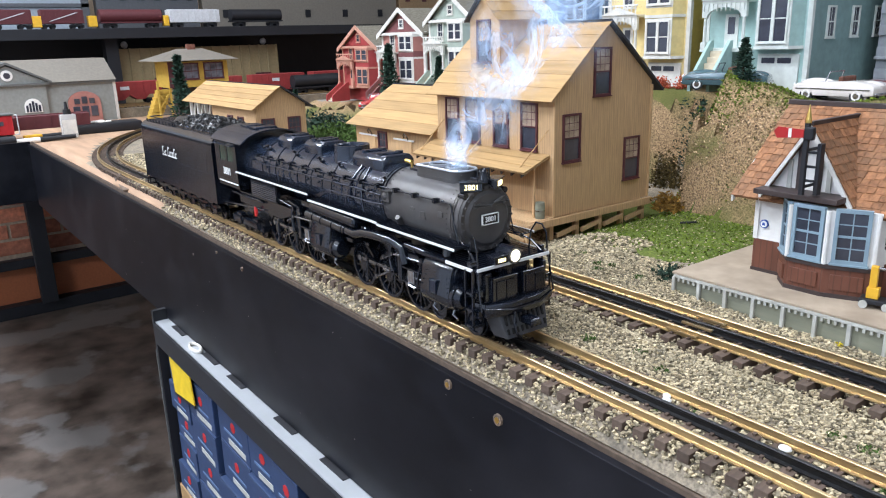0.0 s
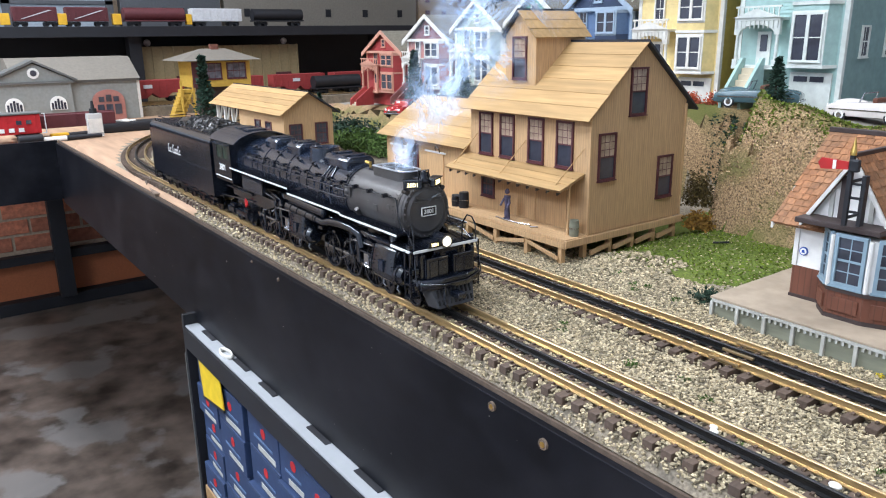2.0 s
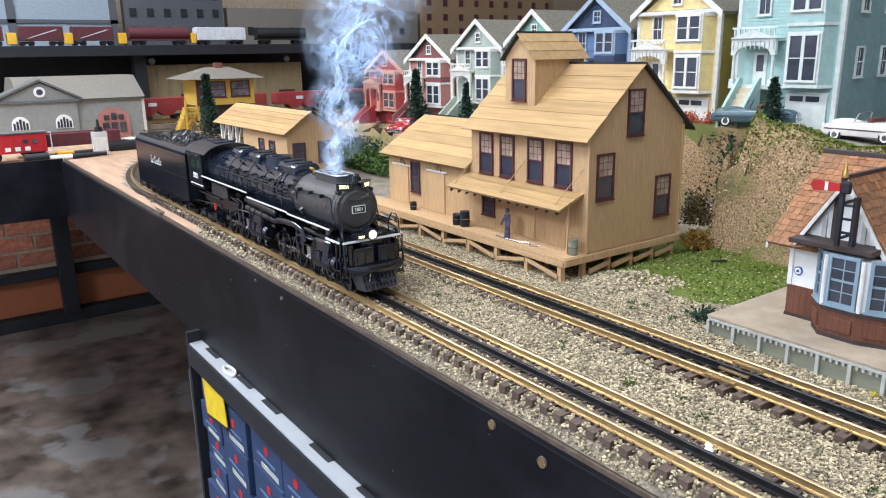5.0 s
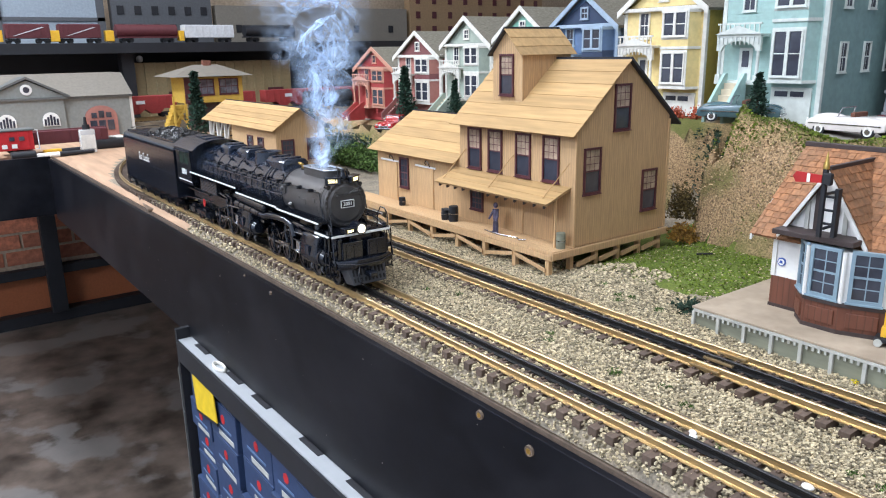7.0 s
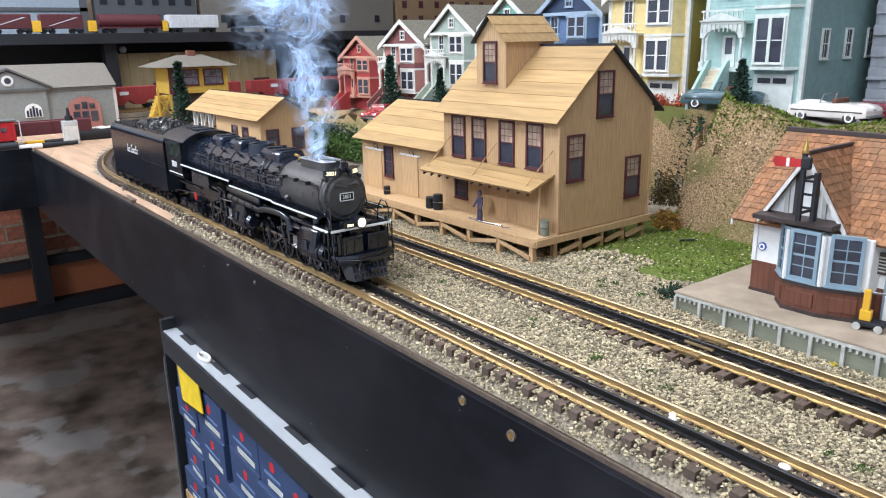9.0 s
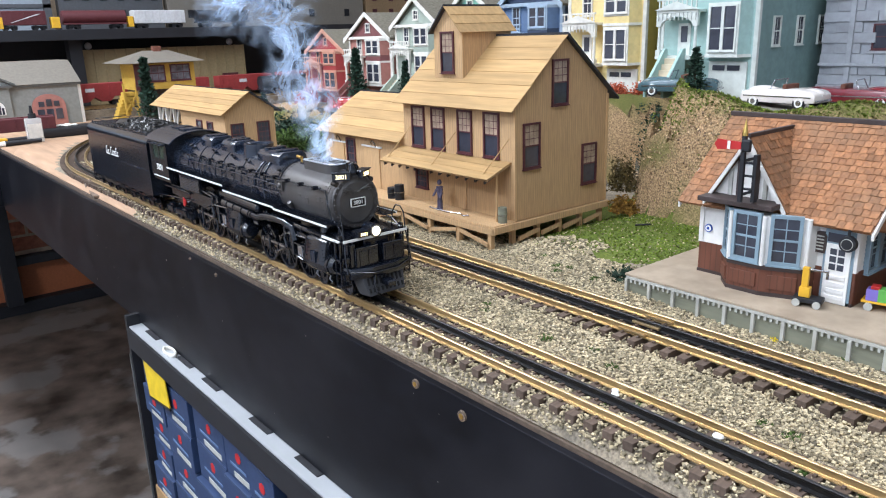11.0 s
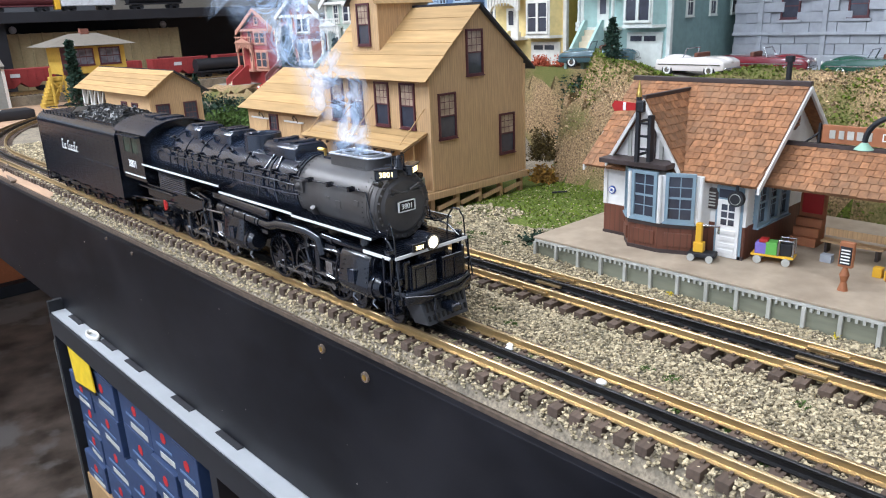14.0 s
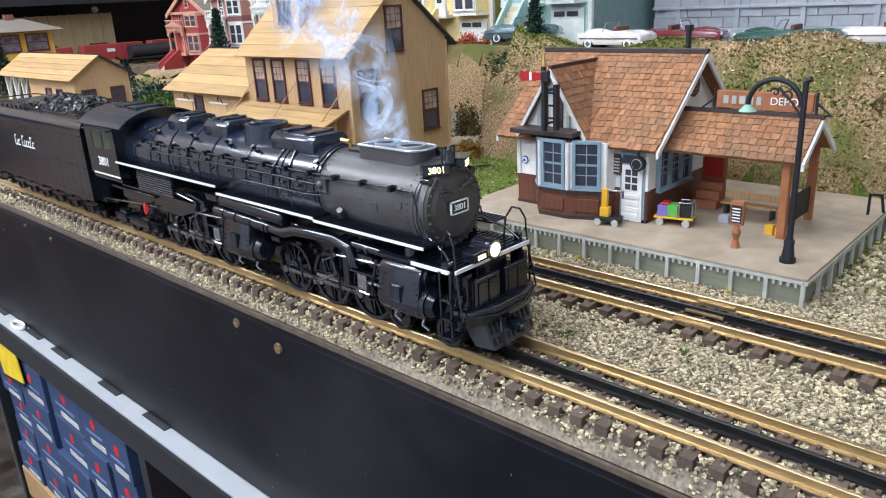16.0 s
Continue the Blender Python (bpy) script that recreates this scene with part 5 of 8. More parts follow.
    for y in (0.500, 0.414, 0.326):
        part("tie_rod", pipe([(0.208, y, 0.0645), (x0 - 0.001, y - 0.012, 0.102)], 0.0006, 6), "roofwood", can, "thin wooden stay")
    # dock
    dz = 0.0135
    for k in range(5):
        xx = 0.204 + 0.0068 * k
        part("plank", box(xx, xx + 0.0066, 0.304, 0.735, dz - 0.003, dz, 0.0003), "wood", w)
    part("beam", box(0.203, 0.2065, 0.303, 0.735, dz - 0.0095, dz - 0.0032, 0.0003), "wood", w)
    part("beam", box(0.203, 0.392, 0.3015, 0.3055, dz - 0.0085, dz - 0.001, 0.0003), "wood", w)
    part("floor_frame", box(0.232, 0.386, 0.307, 0.70, dz - 0.008, dz - 0.0032), "wood", w)
    for k in range(9):
        y = 0.309 + 0.052 * k
        for xx in (0.2045, 0.236):
            part("dock_post", box(xx, xx + 0.0055, y, y + 0.0055, ground_height(xx, y) - 0.004, dz - 0.0095, 0.0003), "wood", w)
        if k < 8:
            lo, tip = dz - 0.0235, 0.0085 * (k % 2)
            part("brace", prism([(y + 0.004, lo + tip), (y + 0.050, lo + 0.0085 - tip), (y + 0.050, lo + 0.0125 - tip), (y + 0.004, lo + 0.004 + tip)], "x", 0.2030, 0.2050), "wood", w)
    for k in range(1, 5):
        xx = 0.236 + 0.036 * k
        part("dock_post", box(xx, xx + 0.0055, 0.3065, 0.312, -0.020, dz - 0.0085, 0.0003), "wood", w)
        part("brace", prism([(xx - 0.030, -0.009), (xx, -0.004), (xx, 0.0005), (xx - 0.030, -0.0045)], "y", 0.303, 0.306), "wood", w)
    # oil can on its gable foot and post by the corner
    part("corner_post", box(0.2205, 0.2225, 0.317, 0.319, dz, 0.066), "wood", w)
    # items on the dock
    for y, xx, h, r in ((0.612, 0.222, 0.011, 0.0048), (0.502, 0.214, 0.014, 0.0055), (0.488, 0.216, 0.019, 0.0063), (0.311, 0.2235, 0.017, 0.0052)):
        b = thing("barrel", "small dark barrel standing on the wooden dock", "barrel", "barrels on the dock", at=pose(xx, y, dz))
        bb = cyl(r * 0.92, r, (0, 0, 0), (0, 0, h / 2), 16)
        cyl(r, r * 0.92, (0, 0, h / 2), (0, 0, h), 16, bb)
        part("body", bb, "skirt" if y < 0.32 else "dark", b, smooth=True)
        part("hoop", cyl(r * 1.03, r * 1.03, (0, 0, h * 0.48), (0, 0, h * 0.54), 16), "steel", b)
    tyre = thing("tyre", "worn black tyre leaning by the barrels on the dock", "tyre", at=pose(0.213, 0.4955, dz + 0.0075, 0, 78, 20))
    tb = bmesh.new()
    pts = [(0.0062 * math.cos(a), 0.0062 * math.sin(a), 0) for a in [math.pi * 2 * i / 16 for i in range(17)]]
    part("ring", pipe(pts, 0.0015, 6, tb), "dark", tyre, smooth=True)
    fig = bmesh.new()
    for s in (-1, 1):
        pipe([(0, s * 0.0022, 0.001), (0, s * 0.002, 0.010), (0, s * 0.001, 0.016)], 0.0019, 8, fig)
        ball(0.0022, (-0.0012, s * 0.0024, 0.0012), (1.5, 0.8, 0.6), fig, 8)
        pipe([(0, s * 0.0034, 0.026), (-0.002, s * 0.006, 0.020), (-0.005, s * 0.006, 0.016)], 0.0013, 8, fig)
    cyl(0.0028, 0.0040, (0, 0, 0.0155), (0, 0, 0.0275), 12, fig)
    ball(0.0028, (0, 0, 0.0325), (1, 1, 1.2), fig, 10)
    ob = tagged(part("figurine", fig, "figure", smooth=True), "small painted workman figurine standing on the dock", "figurine")
    ob.matrix_basis = pose(0.216, 0.408, dz + 0.0001)
    hose = pipe([(0.214, 0.425, dz + 0.001), (0.211, 0.405, dz + 0.0012), (0.213, 0.385, dz + 0.001), (0.217, 0.372, dz + 0.001), (0.212, 0.364, dz + 0.001), (0.217, 0.358, dz + 0.0012)], 0.0009, 6)
    tagged(part("hose", hose, "steel"), "grey hose lying on the dock planks", "hose")


M["figure"] = material("figure_paint", (0.08, 0.07, 0.12), 0.7, 0, 120, 0.5)
warehouse()


# ---- small shed farther along the track ----
def shed():
    s = thing("shed", "small basswood shed with open porch and plank roof", "shed")
    x0, x1, xr, y0, y1, z0, ze, zr = 0.243, 0.343, 0.292, 1.065, 1.285, -0.016, 0.0848, 0.118
    part("wall", prism([(x0, z0), (x1, z0), (x1, ze), (xr, zr), (x0, ze)], "y", y0, y1), "wood", s, "scribed bare wood walls")
    k = (zr - ze) / (xr - x0)
    strips(s, "roof_strip", "roofwood", (x0 - 0.010, 1.436, ze - 0.010 * k), (x0 - 0.010, y0 - 0.010, ze - 0.010 * k), (xr - x0 + 0.010, 0, zr - ze + 0.010 * k), 5, 0.0012)
    part("back_roof", prism([(xr, zr), (x1 + 0.012, ze - 0.012 * k), (x1 + 0.012, ze - 0.012 * k + 0.003), (xr, zr + 0.003)], "y", y0 - 0.010, 1.436), "tarp", s)
    for y in (1.33, 1.375, 1.42):
        part("porch_post", box(x0 + 0.002, x0 + 0.008, y, y + 0.006, z0, ze), "clap", s)
        part("brace", prism([(y - 0.03, ze - 0.004), (y, 0.02), (y + 0.004, 0.02), (y - 0.026, ze - 0.004)], "x", x0 + 0.003, x0 + 0.006), "clap", s)
    for x in (0.266, 0.318):
        window(s, pose(x, y0, 0.022, 0, 0, FRONT), 0.026, 0.040, cols=3, rows=4)
    for y in (1.135, 1.187):
        window(s, pose(x0, y, 0.033, 0, 0, LEFT), 0.028, 0.030, cols=1, rows=2)


shed()


# ---- station with platform ----
PZ = 0.009


def platform():
    p = thing("station_platform", "tan concrete station platform with grey panelled skirt", "platform")
    x0, x1, y0, y1 = 0.190, 0.405, -0.177, 0.121
    part("slab", box(x0 - 0.002, x1, y0 - 0.002, y1 + 0.002, PZ - 0.002, PZ, 0.0005), "concrete", p, "dusty tan platform top")
    part("skirt", box(x0, x1 - 0.002, y0, y1, -0.018, PZ - 0.0022), "skirt", p, "weathered grey-green skirt")
    part("edge_trim", box(x0 - 0.0026, x0 - 0.0003, y0, y1, PZ - 0.0042, PZ - 0.0021), "skirt_trim", p, "pale grey edge trim")
    part("edge_trim", box(x0 - 0.0026, x1, y0 - 0.0026, y0 - 0.0003, PZ - 0.0042, PZ - 0.0021), "skirt_trim", p)
    n = 13
    for k in range(n + 1):
        y = y0 + (y1 - y0) * k / n
        part("skirt_post", box(x0 - 0.0028, x0 - 0.0001, y - 0.0014, y + 0.0014, -0.018, PZ - 0.0042, 0.0004), "skirt_trim", p)
        if k < n:
            for j in range(1, 5):
                yy = y + (y1 - y0) / n * j / 5
                part("bracket", box(x0 - 0.0022, x0 - 0.0001, yy - 0.0009, yy + 0.0009, PZ - 0.0072, PZ - 0.0042), "skirt_trim", p)
    for k in range(1, 9):
        xx = x0 + 0.024 * k
        part("skirt_post", box(xx - 0.0014, xx + 0.0014, y0 - 0.0028, y0 - 0.0001, -0.018, PZ - 0.0042, 0.0004), "skirt_trim", p)
        for j in (-2, -1, 1, 2):
            part("bracket", box(xx + j * 0.0048 - 0.0009, xx + j * 0.0048 + 0.0009, y0 - 0.0022, y0 - 0.0001, PZ - 0.0072, PZ - 0.0042), "skirt_trim", p)


def station():
    s = thing("station", "small white clapboard station with orange-brown tiled roof and blue-grey windows", "building")
    x0, x1, xr, y0, y1, ze, zr = 0.240, 0.374, 0.307, -0.040, 0.084, 0.077, 0.134
    part("core", prism([(x0 + 0.001, PZ), (x1, PZ), (x1, ze - 0.004), (xr, zr - 0.007), (x0 + 0.001, ze - 0.004)], "y", y0 + 0.001, y1), "clap", s, "white station walls")
    part("siding", clapboard(-y1, -0.060, 0.035, ze - 0.003), "clap", s, "white lapped boards", at=pose(x0, 0, 0, 0, 0, LEFT))
    part("siding", clapboard(0.012, -y0, 0.035, ze - 0.003), "clap", s, at=pose(x0, 0, 0, 0, 0, LEFT))
    gable = clapboard(x0, x1, 0.035, zr)
    for cut, no in (((x0, 0, ze - 0.003), (-(zr - ze), 0, xr - x0)), ((x1, 0, ze - 0.003), ((zr - ze), 0, x1 - xr))):
        bmesh.ops.bisect_plane(gable, geom=gable.verts[:] + gable.edges[:] + gable.faces[:], plane_co=cut, plane_no=no, clear_outer=True)
    part("siding", gable, "clap", s, at=pose(0, y0, 0))
    for a, b in ((-y1 - 0.001, -0.060), (0.0125, -y0 + 0.001)):
        part("wainscot", box(a, b, -0.0014, 0.001, PZ, 0.035), "wains", s, "dark brown wainscot boards", at=pose(x0, 0, 0, 0, 0, LEFT))
        part("base_board", box(a - 0.0004, b + 0.0004, -0.0022, 0.001, PZ, PZ + 0.0025), "darkwood", s, at=pose(x0, 0, 0, 0, 0, LEFT))
    part("wainscot", box(x0 - 0.001, x1, -0.0014, 0.001, PZ, 0.035), "wains", s, at=pose(0, y0, 0))
    for y in (y1, y0):
        part("corner_board", box(x0 - 0.0018, x0 + 0.002, y - 0.0018, y + 0.0018, 0.035, ze - 0.004), "clap", s)
    # main roof of tiles
    k = (zr - ze) / (xr - x0)
    ov = 0.010
    for a, b, up in (((x0 - ov, y1 + 0.018, ze - ov * k), (x0 - ov, y0 - 0.012, ze - ov * k), (xr - x0 + ov, 0, zr - ze + ov * k)), ((x1 + ov, y0 - 0.012, ze - ov * k), (x1 + ov, y1 + 0.018, ze - ov * k), (xr - x1 - ov, 0, zr - ze + ov * k))):
        a3, b3, u3 = Vector(a), Vector(b), Vector(up)
        bm = bmesh.new()
        n = Vector((-u3.z, 0, u3.x)).normalized()
        n = n if n.z > 0 else -n
        vs = [bm.verts.new(v) for v in (a3, b3, b3 + u3, a3 + u3, a3 - n * 0.0018, b3 - n * 0.0018, b3 + u3 - n * 0.0018, a3 + u3 - n * 0.0018)]
        for q in ((0, 1, 2, 3), (7, 6, 5, 4), (0, 4, 5, 1), (1, 5, 6, 2), (2, 6, 7, 3), (3, 7, 4, 0)):
            bm.faces.new([vs[i] for i in q])
        deck = part("roof", bm, "tile", s, "orange-brown roof of small clay tiles")
        tiles(deck, "roof_tile", "tile", a, b, up, 0.0060, 0.0064, 0.0007, seed=3)
    part("ridge", box(xr - 0.0025, xr + 0.0025, y0 - 0.013, y1 + 0.019, zr - 0.0005, zr + 0.0035, 0.0005), "darkwood", s, "dark ridge board")
    for side in (-1, 1):
        xx = x0 - ov if side < 0 else x1 + ov
        part("barge_board", prism([(xx, ze - ov * k - 0.005), (xr, zr - 0.005), (xr, zr), (xx, ze - ov * k)], "y", y0 - 0.0135, y0 - 0.0115), "clap", s, "white barge board")
        part("barge_board", prism([(xx, ze - ov * k - 0.005), (xr, zr - 0.005), (xr, zr), (xx, ze - ov * k)], "y", y1 + 0.0165, y1 + 0.0182), "clap", s)
    vent = cyl(0.009, 0.009, (xr + 0.004, y0 - 0.0018, 0.108), (xr + 0.004, y0 + 0.001, 0.108), 24)
    v = part("round_vent", vent, "wains", s, "round brown louvred vent")
    for j in range(-2, 3):
        part("louvre", box(xr - 0.003, xr + 0.011, y0 - 0.0026, y0 - 0.0017, 0.1075 + j * 0.0028, 0.1085 + j * 0.0028), "tile", v)
    # cross gable over the bay
    g0, g1, gz, gx = 0.010, 0.079, 0.1275, x0 - 0.009
    gm = 0.0445
    part("cross_gable", prism([(g0 + 0.006, 0.079), (g1 - 0.006, 0.079), (gm, gz - 0.004)], "x", x0 - 0.004, xr), "clap", s, "white gable with dark timbering")
    slope = (gz - 0.073) / (gm - g0)
    for yy, up in ((g0, (0, gm - g0, gz - 0.073)), (g1, (0, gm - g1, gz - 0.073))):
        a, b = ((gx, yy, 0.073), (xr - 0.002, yy, 0.073))
        a3, b3, u3 = Vector(a), Vector(b), Vector(up)
        bm = bmesh.new()
        n = Vector((0, -u3.z, u3.y)).normalized()
        n = n if n.z > 0 else -n
        vs = [bm.verts.new(v) for v in (a3, b3, b3 + u3, a3 + u3, a3 - n * 0.0016, b3 - n * 0.0016, b3 + u3 - n * 0.0016, a3 + u3 - n * 0.0016)]
        for q in ((0, 1, 2, 3), (7, 6, 5, 4), (0, 4, 5, 1), (1, 5, 6, 2), (2, 6, 7, 3), (3, 7, 4, 0)):
            bm.faces.new([vs[i] for i in q])
        deck = part("gable_roof", bm, "tile", s)
        above = lambda p: p[2] > ze + (p[0] - x0) * k - 0.002
        tiles(deck, "roof_tile", "tile", a, b, up, 0.0060, 0.0064, 0.0007, seed=5, clip=above)
        part("barge_board", prism([(yy, 0.068), (gm, gz - 0.005), (gm, gz), (yy, 0.073)], "x", gx - 0.0018, gx), "clap", s)
    part("gable_ridge", box(gx - 0.001, xr - 0.004, gm - 0.0018, gm + 0.0018, gz - 0.0004, gz + 0.0026, 0.0004), "darkwood", s)
    for yy in (0.030, 0.037, 0.052, 0.059):
        h = 0.079 + (gz - 0.083) * (1 - abs(yy - gm) / (gm - g0 - 0.006))
        part("timber", box(x0 - 0.0055, x0 - 0.0035, yy - 0.0016, yy + 0.0016, 0.079, h), "darkwood" if yy in (0.037, 0.052) else "skirt_trim", s)
    part("gable_beam", box(x0 - 0.024, x0, 0.014, 0.076, 0.0755, 0.0795, 0.0005), "darkwood", s, "dark beam over the bay")
    # bay window
    by0, by1, bx = 0.012, 0.072, 0.217
    plan = [(x0 + 0.001, -0.013), (0.2290, -0.010), (0.2175, 0.0185), (0.2175, 0.0455), (0.2320, 0.0580), (x0 + 0.001, 0.0600)]
    part("bay", prism(plan, "z", PZ, 0.0715), "clap", s, "white bay with three windows")
    big = [(x - 0.0014, y) for x, y in plan]
    part("bay_base", prism(big, "z", PZ, 0.030), "wains", s, "brown panelled bay base")
    part("bay_sill", prism([(x - 0.0024, y) for x, y in plan], "z", 0.030, 0.033), "darkwood", s)
    part("bay_foot", prism([(x - 0.0022, y) for x, y in plan], "z", PZ, PZ + 0.003), "darkwood", s)
    for (xa, ya), (xb, yb) in zip(plan[1:], plan[2:-1]):
        a = math.degrees(math.atan2(yb - ya, xb - xa))
        ln = math.hypot(xb - xa, yb - ya)
        at = pose((xa + xb) / 2 - 0.0004, (ya + yb) / 2, 0.0345, 0, 0, a + 180)
        window(s, at, min(0.0225, ln * 0.86), 0.039, "bluegrey", 2, 4, 0.0026)
        part("bay_panel", box(-min(0.021, ln * 0.8) / 2, min(0.021, ln * 0.8) / 2, -0.0022, 0, -0.0195, -0.0085, 0.0004), "wains", s, at=at)
    for x, y in plan[1:-1]:
        part("bay_post", cyl(0.0018, 0.0018, (x - 0.0006, y, 0.033), (x - 0.0006, y, 0.0715), 8), "clap", s)
    # door with transom, clock, notice and round badge
    d = box(-0.0108, 0.0108, -0.0022, 0.001, 0, 0.056)
    fr = part("door_frame", d, "bluegrey", s, "blue-grey door frame", at=pose(x0, -0.0285, PZ, 0, 0, LEFT))
    dr = part("door", box(-0.0088, 0.0088, -0.0032, -0.0021, 0.0005, 0.0455), "clap", fr, "white door with small panes")
    for i in range(2):
        for j in range(3):
            part("pane", box(-0.0056 + 0.0058 * i, -0.0010 + 0.0058 * i, -0.0036, -0.0031, 0.026 + 0.0058 * j, 0.0305 + 0.0058 * j), "pane", dr)
    for j in range(4):
        part("door_panel", box(-0.0065, 0.0065, -0.0037, -0.0031, 0.003 + 0.0052 * j, 0.0065 + 0.0052 * j, 0.0003), "clap", dr)
    part("transom", box(-0.0085, 0.0085, -0.003, -0.002, 0.047, 0.0535), "pane", fr)
    clock = cyl(0.0058, 0.0058, (x0 - 0.013, -0.0375, 0.0585), (x0 - 0.0085, -0.0375, 0.0585), 24)
    cl = part("clock", clock, "dark", s, "round black station clock")
    part("dial", cyl(0.0042, 0.0042, (x0 - 0.0134, -0.0375, 0.0585), (x0 - 0.0129, -0.0375, 0.0585), 24), "skirt_trim", cl)
    part("dial_centre", cyl(0.0037, 0.0037, (x0 - 0.0137, -0.0375, 0.0585), (x0 - 0.0133, -0.0375, 0.0585), 24), "dark", cl)
    part("bracket", pipe([(x0, -0.0375, 0.068), (x0 - 0.011, -0.0375, 0.068), (x0 - 0.011, -0.0375, 0.0635)], 0.0011, 6), "dark", cl)
    nb = prism([(-0.006, 0.046), (0.006, 0.046), (0.007, 0.050), (0.007, 0.059), (0.004, 0.062), (-0.004, 0.062), (-0.007, 0.059), (-0.007, 0.050)], "y", -0.0032, -0.0005)
    nt = part("notice_board", nb, "darkwood", s, "brown notice board with pale lines", at=pose(x0, -0.0140, 0, 0, 0, LEFT) @ Matrix.Diagonal((0.75, 1, 1, 1)))
    for j in range(5):
        part("writing_bar", box(-0.0045, 0.0045, -0.0037, -0.0031, 0.0482 + 0.0025 * j, 0.0492 + 0.0025 * j), "skirt_trim", nt)
    bg = cyl(0.0034, 0.0034, (0, -0.0016, 0), (0, -0.0003, 0), 24)
    badge = part("round_badge", bg, "blue", s, "small round blue badge", at=pose(x0, 0.0775, 0.0475, 0, 0, LEFT))
    part("badge_face", cyl(0.0026, 0.0026, (0, -0.0020, 0), (0, -0.0014, 0), 20), "letter", badge)
    part("badge_mark", prism([(-0.0013, -0.001), (0.0013, -0.001), (0.0008, 0.0012), (-0.0008, 0.0012)], "y", -0.0023, -0.0018), "blue", badge)
    # side windows under the canopy
    for x in (0.262, 0.281, 0.300):
        window(s, pose(x, y0 - 0.0012, 0.032, 0, 0, FRONT), 0.0185, 0.036, "bluegrey", 2, 3, 0.0022, depth=0.003)
    chim = cyl(0.0022, 0.0022, (0.33, -0.025, 0.105), (0.33, -0.025, 0.150), 12)
    cyl(0.0036, 0.0036, (0.33, -0.025, 0.150), (0.33, -0.025, 0.1545), 14, chim)
    part("stove_pipe", chim, "dark", s, "black stove pipe", smooth=True)
    # open canopy beside the station
    cx0, cx1, cr, cy0, cy1, cze, czr = 0.252, 0.322, 0.286, -0.148, y0 - 0.002, 0.066, 0.092
    kk = (czr - cze) / (cr - cx0)
    for a, b, up in (((cx0, cy1, cze), (cx0, cy0, cze), (cr - cx0, 0, czr - cze)), ((cx1, cy0, cze), (cx1, cy1, cze), (cr - cx1, 0, czr - cze))):
        a3, b3, u3 = Vector(a), Vector(b), Vector(up)
        bm = bmesh.new()
        n = Vector((-u3.z, 0, u3.x)).normalized()
        n = n if n.z > 0 else -n
        vs = [bm.verts.new(v) for v in (a3, b3, b3 + u3, a3 + u3, a3 - n * 0.0018, b3 - n * 0.0018, b3 + u3 - n * 0.0018, a3 + u3 - n * 0.0018)]
        for q in ((0, 1, 2, 3), (7, 6, 5, 4), (0, 4, 5, 1), (1, 5, 6, 2), (2, 6, 7, 3), (3, 7, 4, 0)):
            bm.faces.new([vs[i] for i in q])
        deck = part("canopy_roof", bm, "tile", s, "tiled canopy roof")
        tiles(deck, "roof_tile", "tile", a, b, up, 0.0060, 0.0064, 0.0007, seed=8)
        xx = a[0]
        part("barge_board", prism([(xx, cze - 0.005), (cr, czr - 0.005), (cr, czr), (xx, cze)], "y", cy0 - 0.002, cy0), "clap", s)
    part("ridge", box(cr - 0.002, cr + 0.002, cy0 - 0.002, cy1, czr - 0.0004, czr + 0.003, 0.0004), "darkwood", s)
    for x in (cx0 + 0.007, cx1 - 0.006):
        part("canopy_post", box(x - 0.0028, x + 0.0028, cy0 + 0.008, cy0 + 0.0136, PZ, cze + 0.004, 0.0004), "rust", s, "brown canopy post")
    part("gable_fill", prism([(cx0 + 0.006, cze + 0.003), (cx1 - 0.006, cze + 0.003), (cr, czr - 0.003)], "y", cy0 + 0.008, cy0 + 0.010), "tile", s)
    part("screen_panel", box(cx0 + 0.010, cx1 - 0.009, cy0 + 0.010, cy0 + 0.012, 0.016, 0.036, 0.0004), "dark", s, "dark end panel")
    sign = part("sign_board", box(0.284, 0.2875, -0.142, -0.072, 0.096, 0.109, 0.0005), "rust", s, "brown station sign with white letters")
    part("sign_word", merge(tapes("DEPOT", 0.0078), None, pose(0.2836, -0.1245, 0.1025, 90, 0, -90)), "letter", sign, "white letters")
    for j, ww in enumerate((0.004, 0.0035, 0.0045, 0.004, 0.0035)):
        part("writing_bar", box(0.2834, 0.284, -0.0795 - 0.0062 * j - ww / 2, -0.0795 - 0.0062 * j + ww / 2, 0.0995, 0.1055), "skirt_trim", sign)
    for y in (-0.070, -0.144):
        part("sign_stay", pipe([(0.285, y, 0.110), (0.285, y, 0.094), (0.285, y + (0.010 if y > -0.1 else -0.010), 0.0945), (0.285, y, 0.103)], 0.0011, 6), "dark", sign)


M["rust"] = material("rust_brown_paint", (0.33, 0.12, 0.05), 0.65, 0, 120, 0.15)
M["blue"] = material("enamel_blue", (0.04, 0.1, 0.4), 0.4, 0, 80, 0.05)
M["yellow"] = material("yellow_paint", (0.75, 0.42, 0.03), 0.5, 0, 80, 0.08)
platform()
station()


